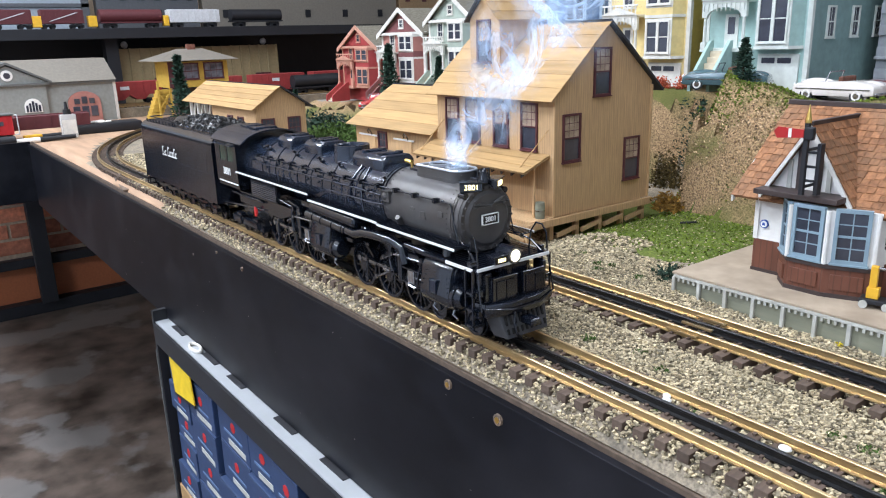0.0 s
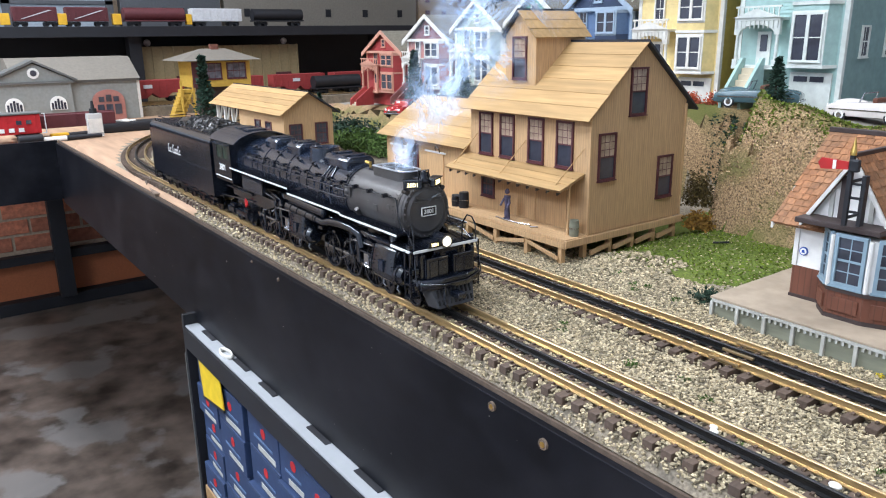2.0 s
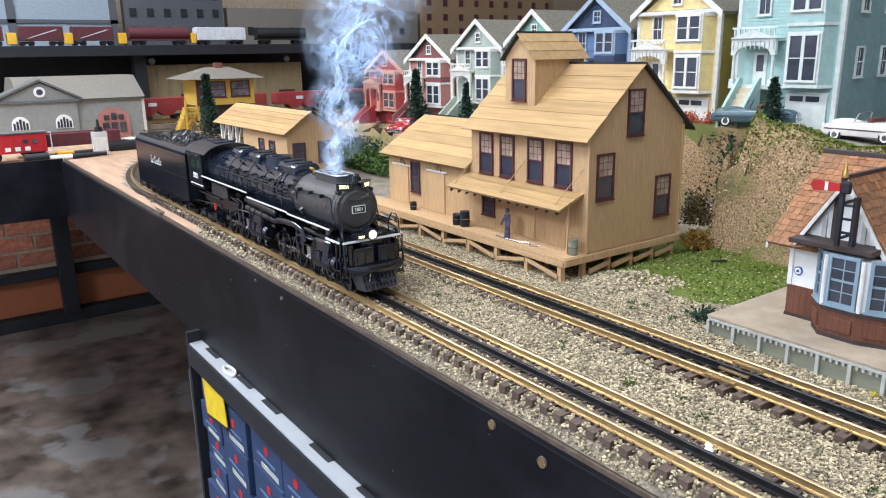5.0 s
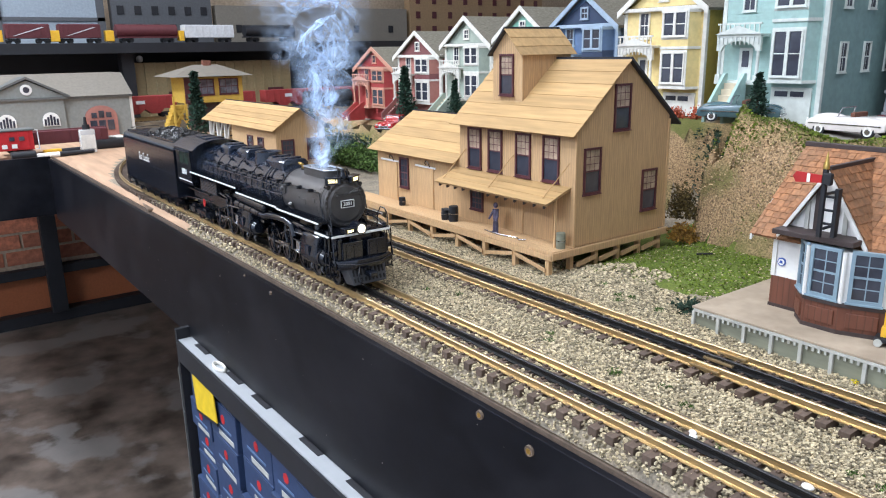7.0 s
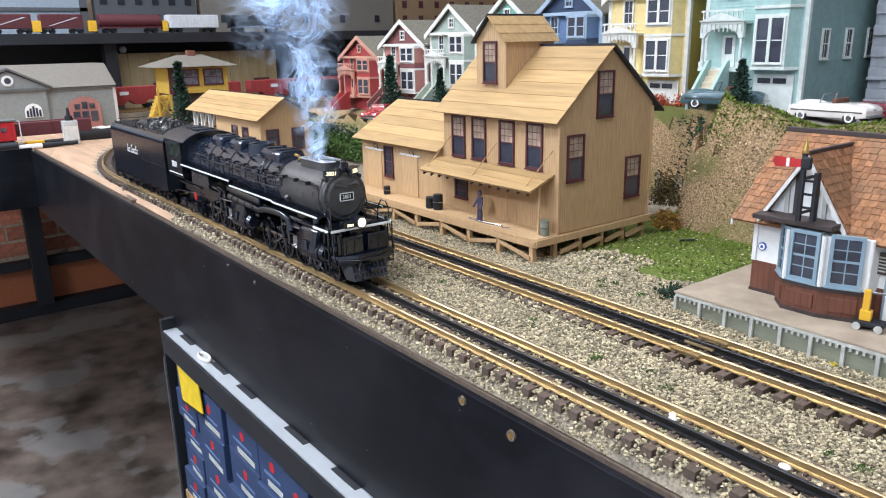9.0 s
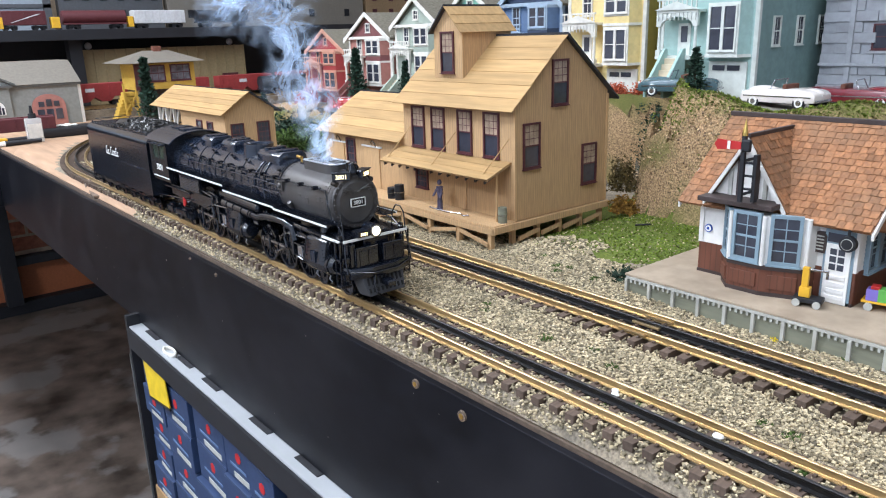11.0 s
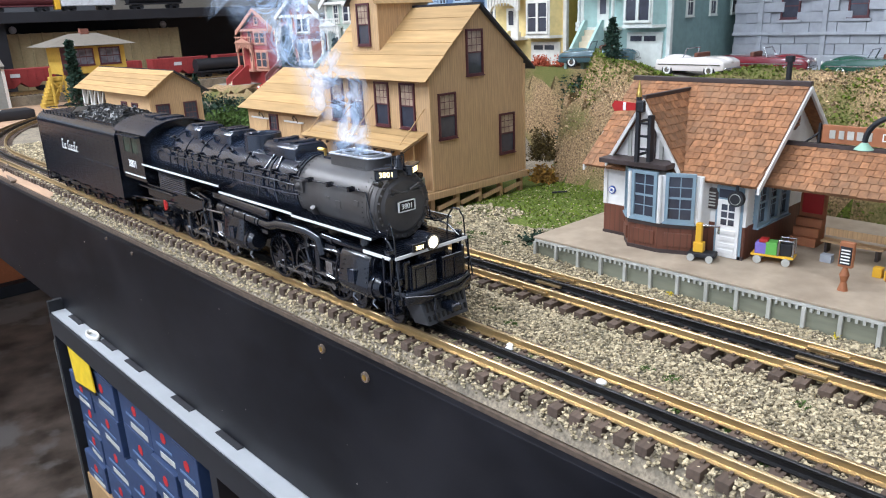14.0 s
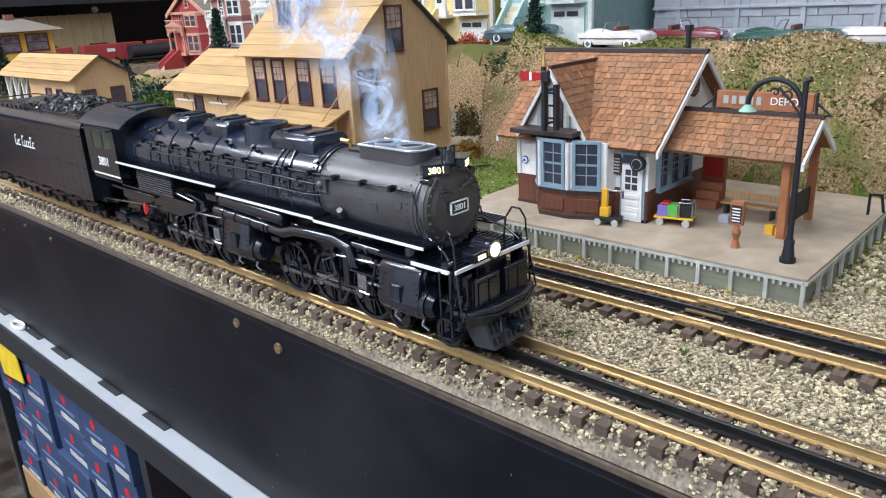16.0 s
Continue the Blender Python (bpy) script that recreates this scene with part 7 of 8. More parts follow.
def car(label, at, colour, trim="steel", length=0.112, open_top=True, whitewall=True):
    c = thing("model_car", label, "car", "model cars on the street", at=at)
    L = length / 2
    low = [(-L, 0.007), (-L, 0.016), (-L + 0.006, 0.0205), (-L * 0.35, 0.0225), (-L * 0.25, 0.0225), (L * 0.45, 0.0235), (L * 0.85, 0.0215), (L, 0.0175), (L, 0.008), (L * 0.7, 0.006), (-L * 0.8, 0.006)]
    b = prism(low, "x", -0.0205, 0.0205, None, 0.0022)
    part("body", b, colour, c, "glossy painted body", smooth=True)
    for s in (-1, 1):
        part("trim_strip", box(s * 0.0202, s * 0.0212, -L * 0.9, L * 0.9, 0.0135, 0.0148), trim, c)
    for y in (-L * 0.62, L * 0.60):
        for s in (-1, 1):
            fd = ball(0.0125, (s * 0.0158, y, 0.0105), (0.46, 1.15, 1.0), seg=16)
            for v in fd.verts:
                v.co.z = max(v.co.z, 0.0085)
            part("fender", fd, colour, c, smooth=True)
    part("hood", ball(0.016, (0, -L * 0.55, 0.0175), (0.72, 1.45, 0.52), seg=18), colour, c, smooth=True)
    part("boot_lid", ball(0.015, (0, L * 0.68, 0.0175), (0.8, 1.1, 0.42), seg=18), colour, c, smooth=True)
    part("seat", box(-0.015, 0.015, 0.004, 0.010, 0.0225, 0.0285, 0.0012), "wains" if open_top else colour, c)
    fr = pipe([(-0.017, -L * 0.2, 0.0225), (-0.015, -L * 0.12, 0.0335), (0.015, -L * 0.12, 0.0335), (0.017, -L * 0.2, 0.0225)], 0.0008, 6)
    part("windscreen_frame", fr, trim, c)
    if not open_top:
        top = prism([(-L * 0.22, 0.022), (-L * 0.08, 0.0345), (L * 0.35, 0.0345), (L * 0.6, 0.023)], "x", -0.017, 0.017, None, 0.0016)
        cab = part("cabin", top, colour, c, smooth=True)
        for s in (-1, 1):
            part("side_glass", prism([(-L * 0.14, 0.0235), (-L * 0.04, 0.0325), (L * 0.32, 0.0325), (L * 0.48, 0.0235)], "x", s * 0.0168, s * 0.0174), "pane", cab)
    for y in (-L * 0.62, L * 0.60):
        for s in (-1, 1):
            wl = part("wheel", cyl(0.0074, 0.0074, (s * 0.0165, y, 0.0074), (s * 0.0208, y, 0.0074), 20), "dark", c)
            part("hub_cap", cyl(0.0052 if whitewall else 0.004, 0.0052 if whitewall else 0.004, (s * 0.0207, y, 0.0074), (s * 0.0213, y, 0.0074), 18), "letter" if whitewall else "steel", wl)
            part("hub", cyl(0.0034, 0.003, (s * 0.0212, y, 0.0074), (s * 0.0218, y, 0.0074), 14), "steel", wl)
    part("bumper", box(-0.019, 0.019, -L - 0.002, -L + 0.001, 0.008, 0.011, 0.001), "steel", c)
    part("bumper", box(-0.019, 0.019, L - 0.001, L + 0.002, 0.008, 0.011, 0.001), "steel", c)
    part("grille", box(-0.012, 0.012, -L - 0.0012, -L + 0.001, 0.0115, 0.0155, 0.0004), "steel", c)
    for s in (-1, 1):
        part("headlamp", ball(0.0026, (s * 0.015, -L + 0.0006, 0.0175), (1, 0.5, 1)), "letter", c)
    return c


for nm, cc in (("car_white", (0.75, 0.7, 0.66)), ("car_maroon", (0.16, 0.012, 0.02)), ("car_green", (0.012, 0.07, 0.045)), ("car_teal", (0.07, 0.13, 0.15)), ("car_red", (0.4, 0.02, 0.02))):
    M[nm] = material(nm, cc, 0.2, 0, 60, 0.05, coat=0.6)
SZ = 0.1165
car("cream white open model sports car with red seats", pose(0.606, 0.205, SZ - 0.006, 0, 0, 178), "car_white", length=0.096)
car("maroon open model car with chrome trim", pose(0.690, 0.160, SZ - 0.010, 0, 0, 5), "car_maroon", length=0.125)
car("dark green open model car with chrome trim", pose(0.70, 0.020, SZ - 0.012, 0, 0, 182), "car_green", length=0.125)
car("cream and green open model car with chrome trim", pose(0.735, -0.085, SZ - 0.012, 0, 0, 4), "car_white", length=0.120)
car("black closed model car parked by the grey hall", pose(0.725, -0.205, SZ - 0.012, 0, 0, 181), "tarp", length=0.11, open_top=False)
car("grey-blue open model car with chrome front parked by the stairs", pose(0.592, 0.345, SZ + 0.003, 0, 0, 200), "car_teal", length=0.105)
car("bright red model pickup parked below the crimson house", pose(0.545, 1.13, 0.052, 0, 0, -60), "car_red", length=0.10, open_top=False)


# ---- trees, bushes, tufts ----
for nm, cc in (("fir", (0.02, 0.055, 0.035)), ("moss", (0.06, 0.11, 0.02)), ("darkbush", (0.022, 0.05, 0.03)), ("ochre", (0.25, 0.13, 0.02)), ("sun_yellow", (0.75, 0.6, 0.02)), ("coralbush", (0.5, 0.12, 0.06)), ("straw", (0.48, 0.34, 0.2)), ("shaggy", (0.1, 0.07, 0.02)), ("olive", (0.13, 0.14, 0.035))):
    M[nm] = material(nm, cc, 0.9, 0, 200, 0.3, island=0.4)
M["litter"] = material("earth_crumb", (0.2, 0.13, 0.08), 0.95, 0, 200, 0.3, island=0.5)
M["bark"] = material("bark", (0.06, 0.04, 0.025), 0.9, 0, 200, 0.3)


def conifer(at, height, radius, seed, count=1700):
    t = thing("fir_tree", "dark green model fir tree with ragged branches", "tree", "fir trees", at=at)
    part("trunk", cyl(radius * 0.09, 0.0006, (0, 0, 0), (0, 0, height * 0.96), 8), "bark", t)

    def place(rng, n):
        k = rng.uniform(0, 1, n) ** 0.75
        a = rng.uniform(0, 2 * np.pi, n)
        lay = (1 - k) * radius * (0.55 + 0.45 * np.abs(np.sin(k * 24 + np.sin(a * 3) * 0.8)))
        r = lay * np.sqrt(rng.uniform(0.05, 1, n))
        return np.stack([r * np.cos(a), r * np.sin(a), height * (0.06 + 0.92 * k) - r * 0.25], 1)
    tagged(leaves("crown", "fir", count, place, height * 0.035, height * 0.085, seed, t, 0.35), kind="stuff")


conifer(pose(0.572, 0.310, SZ), 0.068, 0.026, 1)
conifer(pose(0.60, 1.165, 0.06), 0.125, 0.034, 2)
conifer(pose(0.60, 0.985, 0.075), 0.085, 0.026, 3)
conifer(pose(0.428, 2.05, DECK), 0.20, 0.042, 4)
conifer(pose(0.47, 1.52, -0.02), 0.09, 0.028, 5)
conifer(pose(0.56, 1.55, 0.0), 0.08, 0.030, 6)


def clump(name, label, mat, centre, size, count, seed, lo=0.002, hi=0.005, cat="bush"):
    def place(rng, n):
        d = rng.normal(0, 1, (n, 3))
        d /= np.linalg.norm(d, axis=1)[:, None]
        d *= rng.uniform(0.3, 1, (n, 1)) ** 0.5 * (0.8 + 0.25 * np.sin(d[:, :1] * 9 + seed))
        p = d * np.array(size)
        p[:, 2] = np.abs(p[:, 2])
        return p + np.array(centre)
    return tagged(leaves(name, mat, count, place, lo, hi, seed), label, cat, kind="stuff")


clump("bush", "low dark green bush by the platform corner", "darkbush", (0.212, 0.138, -0.010), (0.022, 0.026, 0.012), 1500, 11)
clump("bush", "ochre and brown bush at the foot of the bank", "ochre", (0.398, 0.285, -0.002), (0.018, 0.020, 0.022), 1400, 12)
clump("bush", "dark shaggy growth at the warehouse corner", "shaggy", (0.415, 0.300, 0.02), (0.02, 0.022, 0.045), 1500, 13)
clump("hedge", "long green hedge behind the wing", "moss", (0.45, 1.12, -0.012), (0.05, 0.17, 0.045), 5200, 14, 0.004, 0.010, "hedge")
clump("hedge", "dark green hedge behind the shed", "darkbush", (0.50, 1.28, -0.005), (0.06, 0.15, 0.05), 2600, 15, 0.004, 0.010, "hedge")
clump("flowering_bush", "coral flowering bush in front of the yellow house", "coralbush", (0.600, 0.455, SZ), (0.014, 0.020, 0.018), 700, 16)
clump("flowering_bush", "coral and green bush beside the stairs", "coralbush", (0.605, 0.422, SZ), (0.010, 0.012, 0.020), 420, 17)
for k, (x, y, z) in enumerate(((-0.004, -0.004, -0.016), (0.186, -0.012, -0.012), (0.188, -0.13, -0.012))):
    clump("yellow_tuft", "tiny bright yellow tuft in the ballast", "sun_yellow", (x, y, z), (0.0032, 0.0032, 0.004), 110, 20 + k, 0.001, 0.002, "tuft")
rw = random.Random(3)
for k in range(26):
    x, y = rw.choice(((0.062, 0.03), (0.072, 0.095), (0.075, 0.19), (0.19, -0.04), (0.062, -0.1), (0.085, -0.18), (0.018, 0.02), (0.03, -0.11), (0.008, -0.16), (0.196, 0.18), (0.07, 0.33), (0.2, 0.24)))
    x, y = x + rw.uniform(-0.012, 0.012), y + rw.uniform(-0.03, 0.03)
    clump("moss_tuft", "small green moss tuft in the ballast", "moss", (x, y, ground_height(x, y)), (0.004 + 0.003 * rw.random(),) * 2 + (0.003,), 90, 40 + k, 0.001, 0.0026, "tuft")


def on_ground(x0, x1, y0, y1, keep):
    def place(rng, n):
        x, y = rng.uniform(x0, x1, n), rng.uniform(y0, y1, n)
        z = np.array([ground_height(a, b) for a, b in zip(x, y)])
        ok = keep(x, y, z, rng)
        return np.stack([x, y, z], 1)[ok]
    return place


turf_ok = lambda x, y, z, r: (z < 0.02) & ~((y < 0.125) & (x < 0.405) & (y > -0.18)) & (x > 0.238 + 0.02 * np.sin(y * 37)) & (r.uniform(0, 1, len(x)) > 0.15)
tagged(leaves("grass", "grass", 30000, on_ground(0.225, 0.47, -0.45, 0.31, turf_ok), 0.0016, 0.0036, 31, None, 0.6), "short bright green turf between warehouse and station", "grass", kind="stuff")
patch = lambda x, y: np.array([noise.noise(Vector((a * 11, b * 11, 7))) for a, b in zip(x, y)])
bank = lambda lo, hi: (lambda x, y, z, r: (z > 0.004) & (x < 0.57) & (x > 0.39) & (patch(x, y) > lo) & (patch(x, y) < hi))
tagged(leaves("bank_growth", "straw", 30000, on_ground(0.39, 0.50, -0.3, 0.40, bank(-1, 0.06)), 0.0015, 0.004, 32, None, 0.7), "dry straw-coloured growth on the bank", "growth", kind="stuff")
tagged(leaves("bank_growth", "olive", 22000, on_ground(0.39, 0.52, -0.3, 0.45, bank(-0.2, 1)), 0.0015, 0.004, 33, None, 0.7), "olive growth on the bank", "growth", kind="stuff")
tagged(leaves("bank_growth", "grass", 26000, on_ground(0.39, 0.53, -0.3, 0.33, bank(0.03, 1)), 0.002, 0.005, 34, None, 0.7), "bright green patches on the bank", "growth", kind="stuff")
# Green growth made extra dark to paint in the shade of the hollow.
tagged(leaves("bank_growth", "darkbush", 11000, on_ground(0.40, 0.62, 0.285, 0.42, lambda x, y, z, r: (z > -0.004) & (z < 0.108) & (x > 0.40)), 0.002, 0.006, 37, None, 0.7), "dark green growth that stands in for shade in the hollow behind the warehouse", "growth", kind="stuff")
tagged(pebbles("bank_litter", "litter", 6000, on_ground(0.39, 0.58, -0.5, 0.36, bank(-1, 0.2)), 0.0012, 0.003, seed=35), "brown crumbs of earth on the bank", "litter", kind="stuff")
tagged(pebbles("turf_litter", "gravel", 700, on_ground(0.24, 0.4, 0.1, 0.3, turf_ok), 0.001, 0.0025, seed=36), "pale crumbs scattered in the turf", "litter", kind="stuff")
log = cyl(0.0011, 0.001, (0.350, 0.232, 0.0015), (0.364, 0.222, 0.0015), 8)
tagged(part("twig", log, "dark"), "short black twig lying in the turf", "twig")
for x, y, r in ((0.026, 0.006, 0.0022), (0.030, 0.009, 0.002), (0.028, -0.062, 0.0026)):
    st = ball(r, (x, y, -0.0045), (1, 1.3, 0.7))
    tagged(part("white_crumb", st, "letter", smooth=True), "small white crumb lying between the rails", "crumb")


# ---- far end of the layout ----
def grey_station():
    s = thing("classical_station", "grey stone-look station model with pediment and red arched doors", "building")
    x0, x1, y0, y1, z0, z1 = -0.10, 0.315, 2.36, 2.75, DECK, 0.098
    part("wall", box(x0, 0.118, y0, y1, z0, z1), "greywall", s, "smooth grey walls")
    part("wall", box(0.119, x1, y0 + 0.012, y1, z0, 0.098), "greywall", s)
    part("end_trim", box(x1, x1 + 0.004, y0 + 0.012, y1, z0, 0.1), "clap", s, "pale end wall")
    for k in range(6):
        part("end_pilaster", box(x1 + 0.004, x1 + 0.010, y0 + 0.016 + 0.06 * k, y0 + 0.036 + 0.06 * k, z0, 0.098), "letter", s)
    part("pediment", prism([(x0 - 0.01, z1), (0.128, z1), (0.02, 0.152)], "y", y0 - 0.002, y0 + 0.10), "greywall", s)
    for a, b in (((x0 - 0.018, z1 - 0.002), (0.02, 0.156)), ((0.136, z1 - 0.002), (0.02, 0.156))):
        part("rake_moulding", prism([a, b, (b[0], b[1] + 0.007), (a[0], a[1] + 0.007)], "y", y0 - 0.012, y0 + 0.10), "greydark", s)
    part("entablature", box(x0 - 0.012, 0.130, y0 - 0.008, y0, z1 - 0.006, z1 + 0.002, 0.001), "greydark", s)
    part("entablature", box(0.130, x1 + 0.008, y0 + 0.004, y0 + 0.012, z1 - 0.008, z1, 0.001), "greydark", s)
    part("roof", prism([(y0, z1), (y1 + 0.01, z1), (y1 - 0.12, 0.165), (y0 + 0.12, 0.165)], "x", x0 + 0.06, x1 + 0.01), "greyroof", s, "grey-brown hipped roof")
    part("roof_end", prism([(y0 + 0.01, z1), (y1, z1), ((y0 + y1) / 2, 0.165)], "x", x1 + 0.002, x1 + 0.009), "clap", s)
    o = cyl(0.016, 0.016, (0.018, y0 - 0.006, 0.124), (0.018, y0 - 0.002, 0.124), 24)
    oc = part("round_window", o, "letter", s, "white round window")
    part("pane", cyl(0.009, 0.009, (0.018, y0 - 0.008, 0.124), (0.018, y0 - 0.005, 0.124), 20), "pane", oc)
    n = 12
    for x in (-0.045, 0.075):
        f = prism([(x + 0.024, 0.012), (x + 0.024, 0.030)] + [(x + 0.024 * math.cos(math.pi * i / n), 0.030 + 0.024 * math.sin(math.pi * i / n)) for i in range(n + 1)] + [(x - 0.024, 0.012)], "y", y0 - 0.004, y0 - 0.001)
        ar = part("arched_window", f, "letter", s, "white arched window")
        for k in range(-2, 3):
            part("pane", box(x + k * 0.0085 - 0.003, x + k * 0.0085 + 0.003, y0 - 0.0055, y0 - 0.0038, 0.014, 0.034 + 0.012 * (2 - abs(k)) / 2), "pane", ar)
    x = 0.222
    f = prism([(x + 0.048, z0), (x + 0.048, 0.030)] + [(x + 0.048 * math.cos(math.pi * i / n), 0.030 + 0.036 * math.sin(math.pi * i / n)) for i in range(n + 1)] + [(x - 0.048, z0)], "y", y0 + 0.004, y0 + 0.012)
    dr = part("arched_door", f, "rose", s, "red arched door")
    for k in range(-1, 2):
        part("pane", box(x + k * 0.026 - 0.010, x + k * 0.026 + 0.010, y0 + 0.001, y0 + 0.0045, -0.012, 0.020), "pane", dr)
        part("pane", box(x + k * 0.022 - 0.008, x + k * 0.022 + 0.008, y0 + 0.001, y0 + 0.0045, 0.028, 0.050 - 0.006 * abs(k)), "pane", dr)


for nm, cc in (("greywall", (0.25, 0.265, 0.25)), ("greydark", (0.12, 0.125, 0.12)), ("greyroof", (0.2, 0.18, 0.15)), ("tan", (0.30, 0.24, 0.13)), ("tower_yellow", (0.55, 0.36, 0.06)), ("boxcar", (0.10, 0.02, 0.025)), ("hopper", (0.30, 0.035, 0.035)), ("silver", (0.62, 0.64, 0.66)), ("city_grey", (0.085, 0.09, 0.1)), ("city_tan", (0.3, 0.2, 0.11)), ("panel_blue", (0.3, 0.35, 0.4)), ("orange_panel", (0.36, 0.11, 0.04)), ("box_blue", (0.022, 0.046, 0.115)), ("card", (0.36, 0.22, 0.1)), ("cab_red", (0.5, 0.015, 0.02))):
    paint(nm, cc)
grey_station()


def signal_tower():
    s = thing("signal_tower", "yellow wooden signal tower model with grey hipped roof", "tower")
    x0, x1, y0, y1 = 0.452, 0.645, 2.22, 2.36
    part("lower_wall", box(x0 + 0.05, x1 - 0.02, y0 + 0.02, y1, DECK, 0.066), "darkwood", s)
    part("cabin", box(x0, x1, y0, y1, 0.066, 0.146), "tower_yellow", s, "yellow cabin")
    rf = bmesh.new()
    v = [rf.verts.new(p) for p in ((x0 - 0.045, y0 - 0.04, 0.150), (x1 + 0.026, y0 - 0.04, 0.150), (x1 + 0.026, y1 + 0.04, 0.150), (x0 - 0.045, y1 + 0.04, 0.150), (x0 + 0.055, (y0 + y1) / 2, 0.186), (x1 - 0.055, (y0 + y1) / 2, 0.186))]
    for q in ((0, 1, 5, 4), (1, 2, 5), (2, 3, 4, 5), (3, 0, 4), (3, 2, 1, 0)):
        rf.faces.new([v[i] for i in q])
    part("roof", rf, "greyroof", s, "grey hipped roof")
    part("chimney", box(0.54, 0.565, 2.28, 2.30, 0.175, 0.20), "brickred", s)
    for x in (0.515, 0.597):
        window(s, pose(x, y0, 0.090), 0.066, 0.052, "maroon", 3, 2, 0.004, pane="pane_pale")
    part("corner_post", box(x0 - 0.002, x0 + 0.028, y0 - 0.003, y0, 0.066, 0.146), "maroon", s)
    for k in range(8):
        dx = -0.005 * (7 - k)
        part("stair_step", box(0.415 + dx, 0.452 + dx, y0 + 0.01, y0 + 0.05, DECK + 0.011 * k, DECK + 0.014 + 0.011 * k), "tower_yellow", s)
    for x in (0.41, 0.448):
        part("stair_post", box(x, x + 0.006, y0 + 0.002, y0 + 0.008, DECK, 0.09), "tower_yellow", s)
    part("stair_brace", prism([(0.412, 0.0), (0.448, 0.05), (0.448, 0.056), (0.412, 0.006)], "y", y0 + 0.001, y0 + 0.004), "tower_yellow", s)
    part("stair_brace", prism([(0.448, 0.0), (0.412, 0.05), (0.412, 0.056), (0.448, 0.006)], "y", y0 + 0.001, y0 + 0.004), "tower_yellow", s)


def tan_warehouse():
    s = thing("corrugated_warehouse", "long tan warehouse model with ribbed walls", "building")
    part("wall", box(0.47, 1.14, 2.9, 3.1, DECK, 0.19), "tan", s, "tan ribbed walls")
    for k in range(17):
        x = 0.474 + 0.0412 * k
        part("rib", box(x, x + 0.006, 2.894, 2.9, DECK, 0.192, 0.001), "tan", s)
    for x in (0.60, 0.83, 1.03):
        part("dock_door", box(x, x + 0.07, 2.892, 2.9, 0.03, 0.075), "maroon", s)
    for x in (0.51, 1.09):
        part("roof_vent", ball(0.014, (x, 2.93, 0.205)), "silver", s, smooth=True)


def rail_car(name, label, at, length, height, mat, kind="box", group="freight cars"):
    c = thing(name, label, "railway car", group, at=at)
    L = length / 2
    if kind == "hopper":
        prof = [(-L, 0.030), (-L, height), (L, height), (L, 0.030), (L * 0.6, 0.030), (L * 0.45, 0.014), (L * 0.2, 0.014), (0, 0.03), (-L * 0.2, 0.014), (-L * 0.45, 0.014), (-L * 0.6, 0.030)]
        part("body", prism(prof, "y", -0.028, 0.028, None, 0.001), mat, c)
        for k in range(9):
            x = -L + length * (k + 0.5) / 9
            part("rib", box(x - 0.001, x + 0.001, -0.0295, -0.028, 0.03, height), mat, c)
    elif kind == "tank":
        part("body", cyl(0.024, 0.024, (-L, 0, 0.044), (L, 0, 0.044), 24), mat, c, smooth=True)
        part("walkway", box(-L, L, -0.028, 0.028, 0.018, 0.023), mat, c)
    else:
        part("body", box(-L, L, -0.028, 0.028, 0.018, height, 0.0015), mat, c)
        for k in range(7):
            x = -L + length * (k + 0.5) / 7
            part("rib", box(x - 0.001, x + 0.001, -0.0295, -0.028, 0.02, height - 0.002), mat, c)
        part("roof_walk", box(-L, L, -0.006, 0.006, height, height + 0.002), mat, c)
    for x in (-L * 0.68, L * 0.68):
        part("truck", box(x - 0.022, x + 0.022, -0.021, 0.021, 0.008, 0.016, 0.002), "dark", c)
        for dx in (-0.014, 0.014):
            part("wheel", cyl(0.0085, 0.0085, (x + dx, -0.019, 0.0085), (x + dx, 0.019, 0.0085), 14), "dark", c)
    return c


signal_tower()
tan_warehouse()
# yard track and cars in front of the tan warehouse
YZ = 0.006
yard = thing("yard_roadbed", "grey-brown raised yard roadbed with rails", "track", kind="structure")
part("bed", box(0.30, 1.55, 2.40, 2.62, DECK, YZ - 0.006), "bed", yard)
for y in (2.443, 2.477, 2.523, 2.557):
    part("rail", box(0.30, 1.55, y - 0.0011, y + 0.0011, YZ - 0.006, YZ, 0.0003), "rail", yard)
for k in range(90):
    part("tie", box(0.302 + 0.0137 * k, 0.3085 + 0.0137 * k, 2.43, 2.57, YZ - 0.006, YZ - 0.004), "tie", yard)
for k, x in enumerate((0.40, 0.70, 0.96, 1.22)):
    c = rail_car("hopper_car", "bright red model hopper car on the yard track", pose(x, 2.54, YZ), 0.22, 0.075, "hopper", "hopper")
    part("writing_bar", box(-0.03, 0.0, -0.0302, -0.0295, 0.048, 0.06), "silver", c)
rail_car("tank_car", "black model tank car on the yard track", pose(1.09, 2.46, YZ), 0.2, 0.07, "dark", "tank")
rail_car("boxcar", "dark red model boxcar beside the grey station", pose(0.02, 2.02, DECK + 0.006), 0.27, 0.052, "boxcar")
cab = rail_car("caboose", "bright red model caboose with white lettering and grey roof", pose(-0.115, 1.945, DECK + 0.004), 0.15, 0.066, "cab_red")
part("cabin_window", box(0.02, 0.032, -0.0305, -0.0275, 0.042, 0.052), "pane", cab)
part("cabin_window", box(0.042, 0.054, -0.0305, -0.0275, 0.042, 0.052), "pane", cab)
for k in range(3):
    part("letter_bar", box(-0.02 + 0.022 * k, -0.008 + 0.022 * k, -0.0305, -0.0285, 0.024, 0.034), "letter", cab)
part("roof", box(-0.079, 0.079, -0.031, 0.031, 0.066, 0.070, 0.001), "greydark", cab)
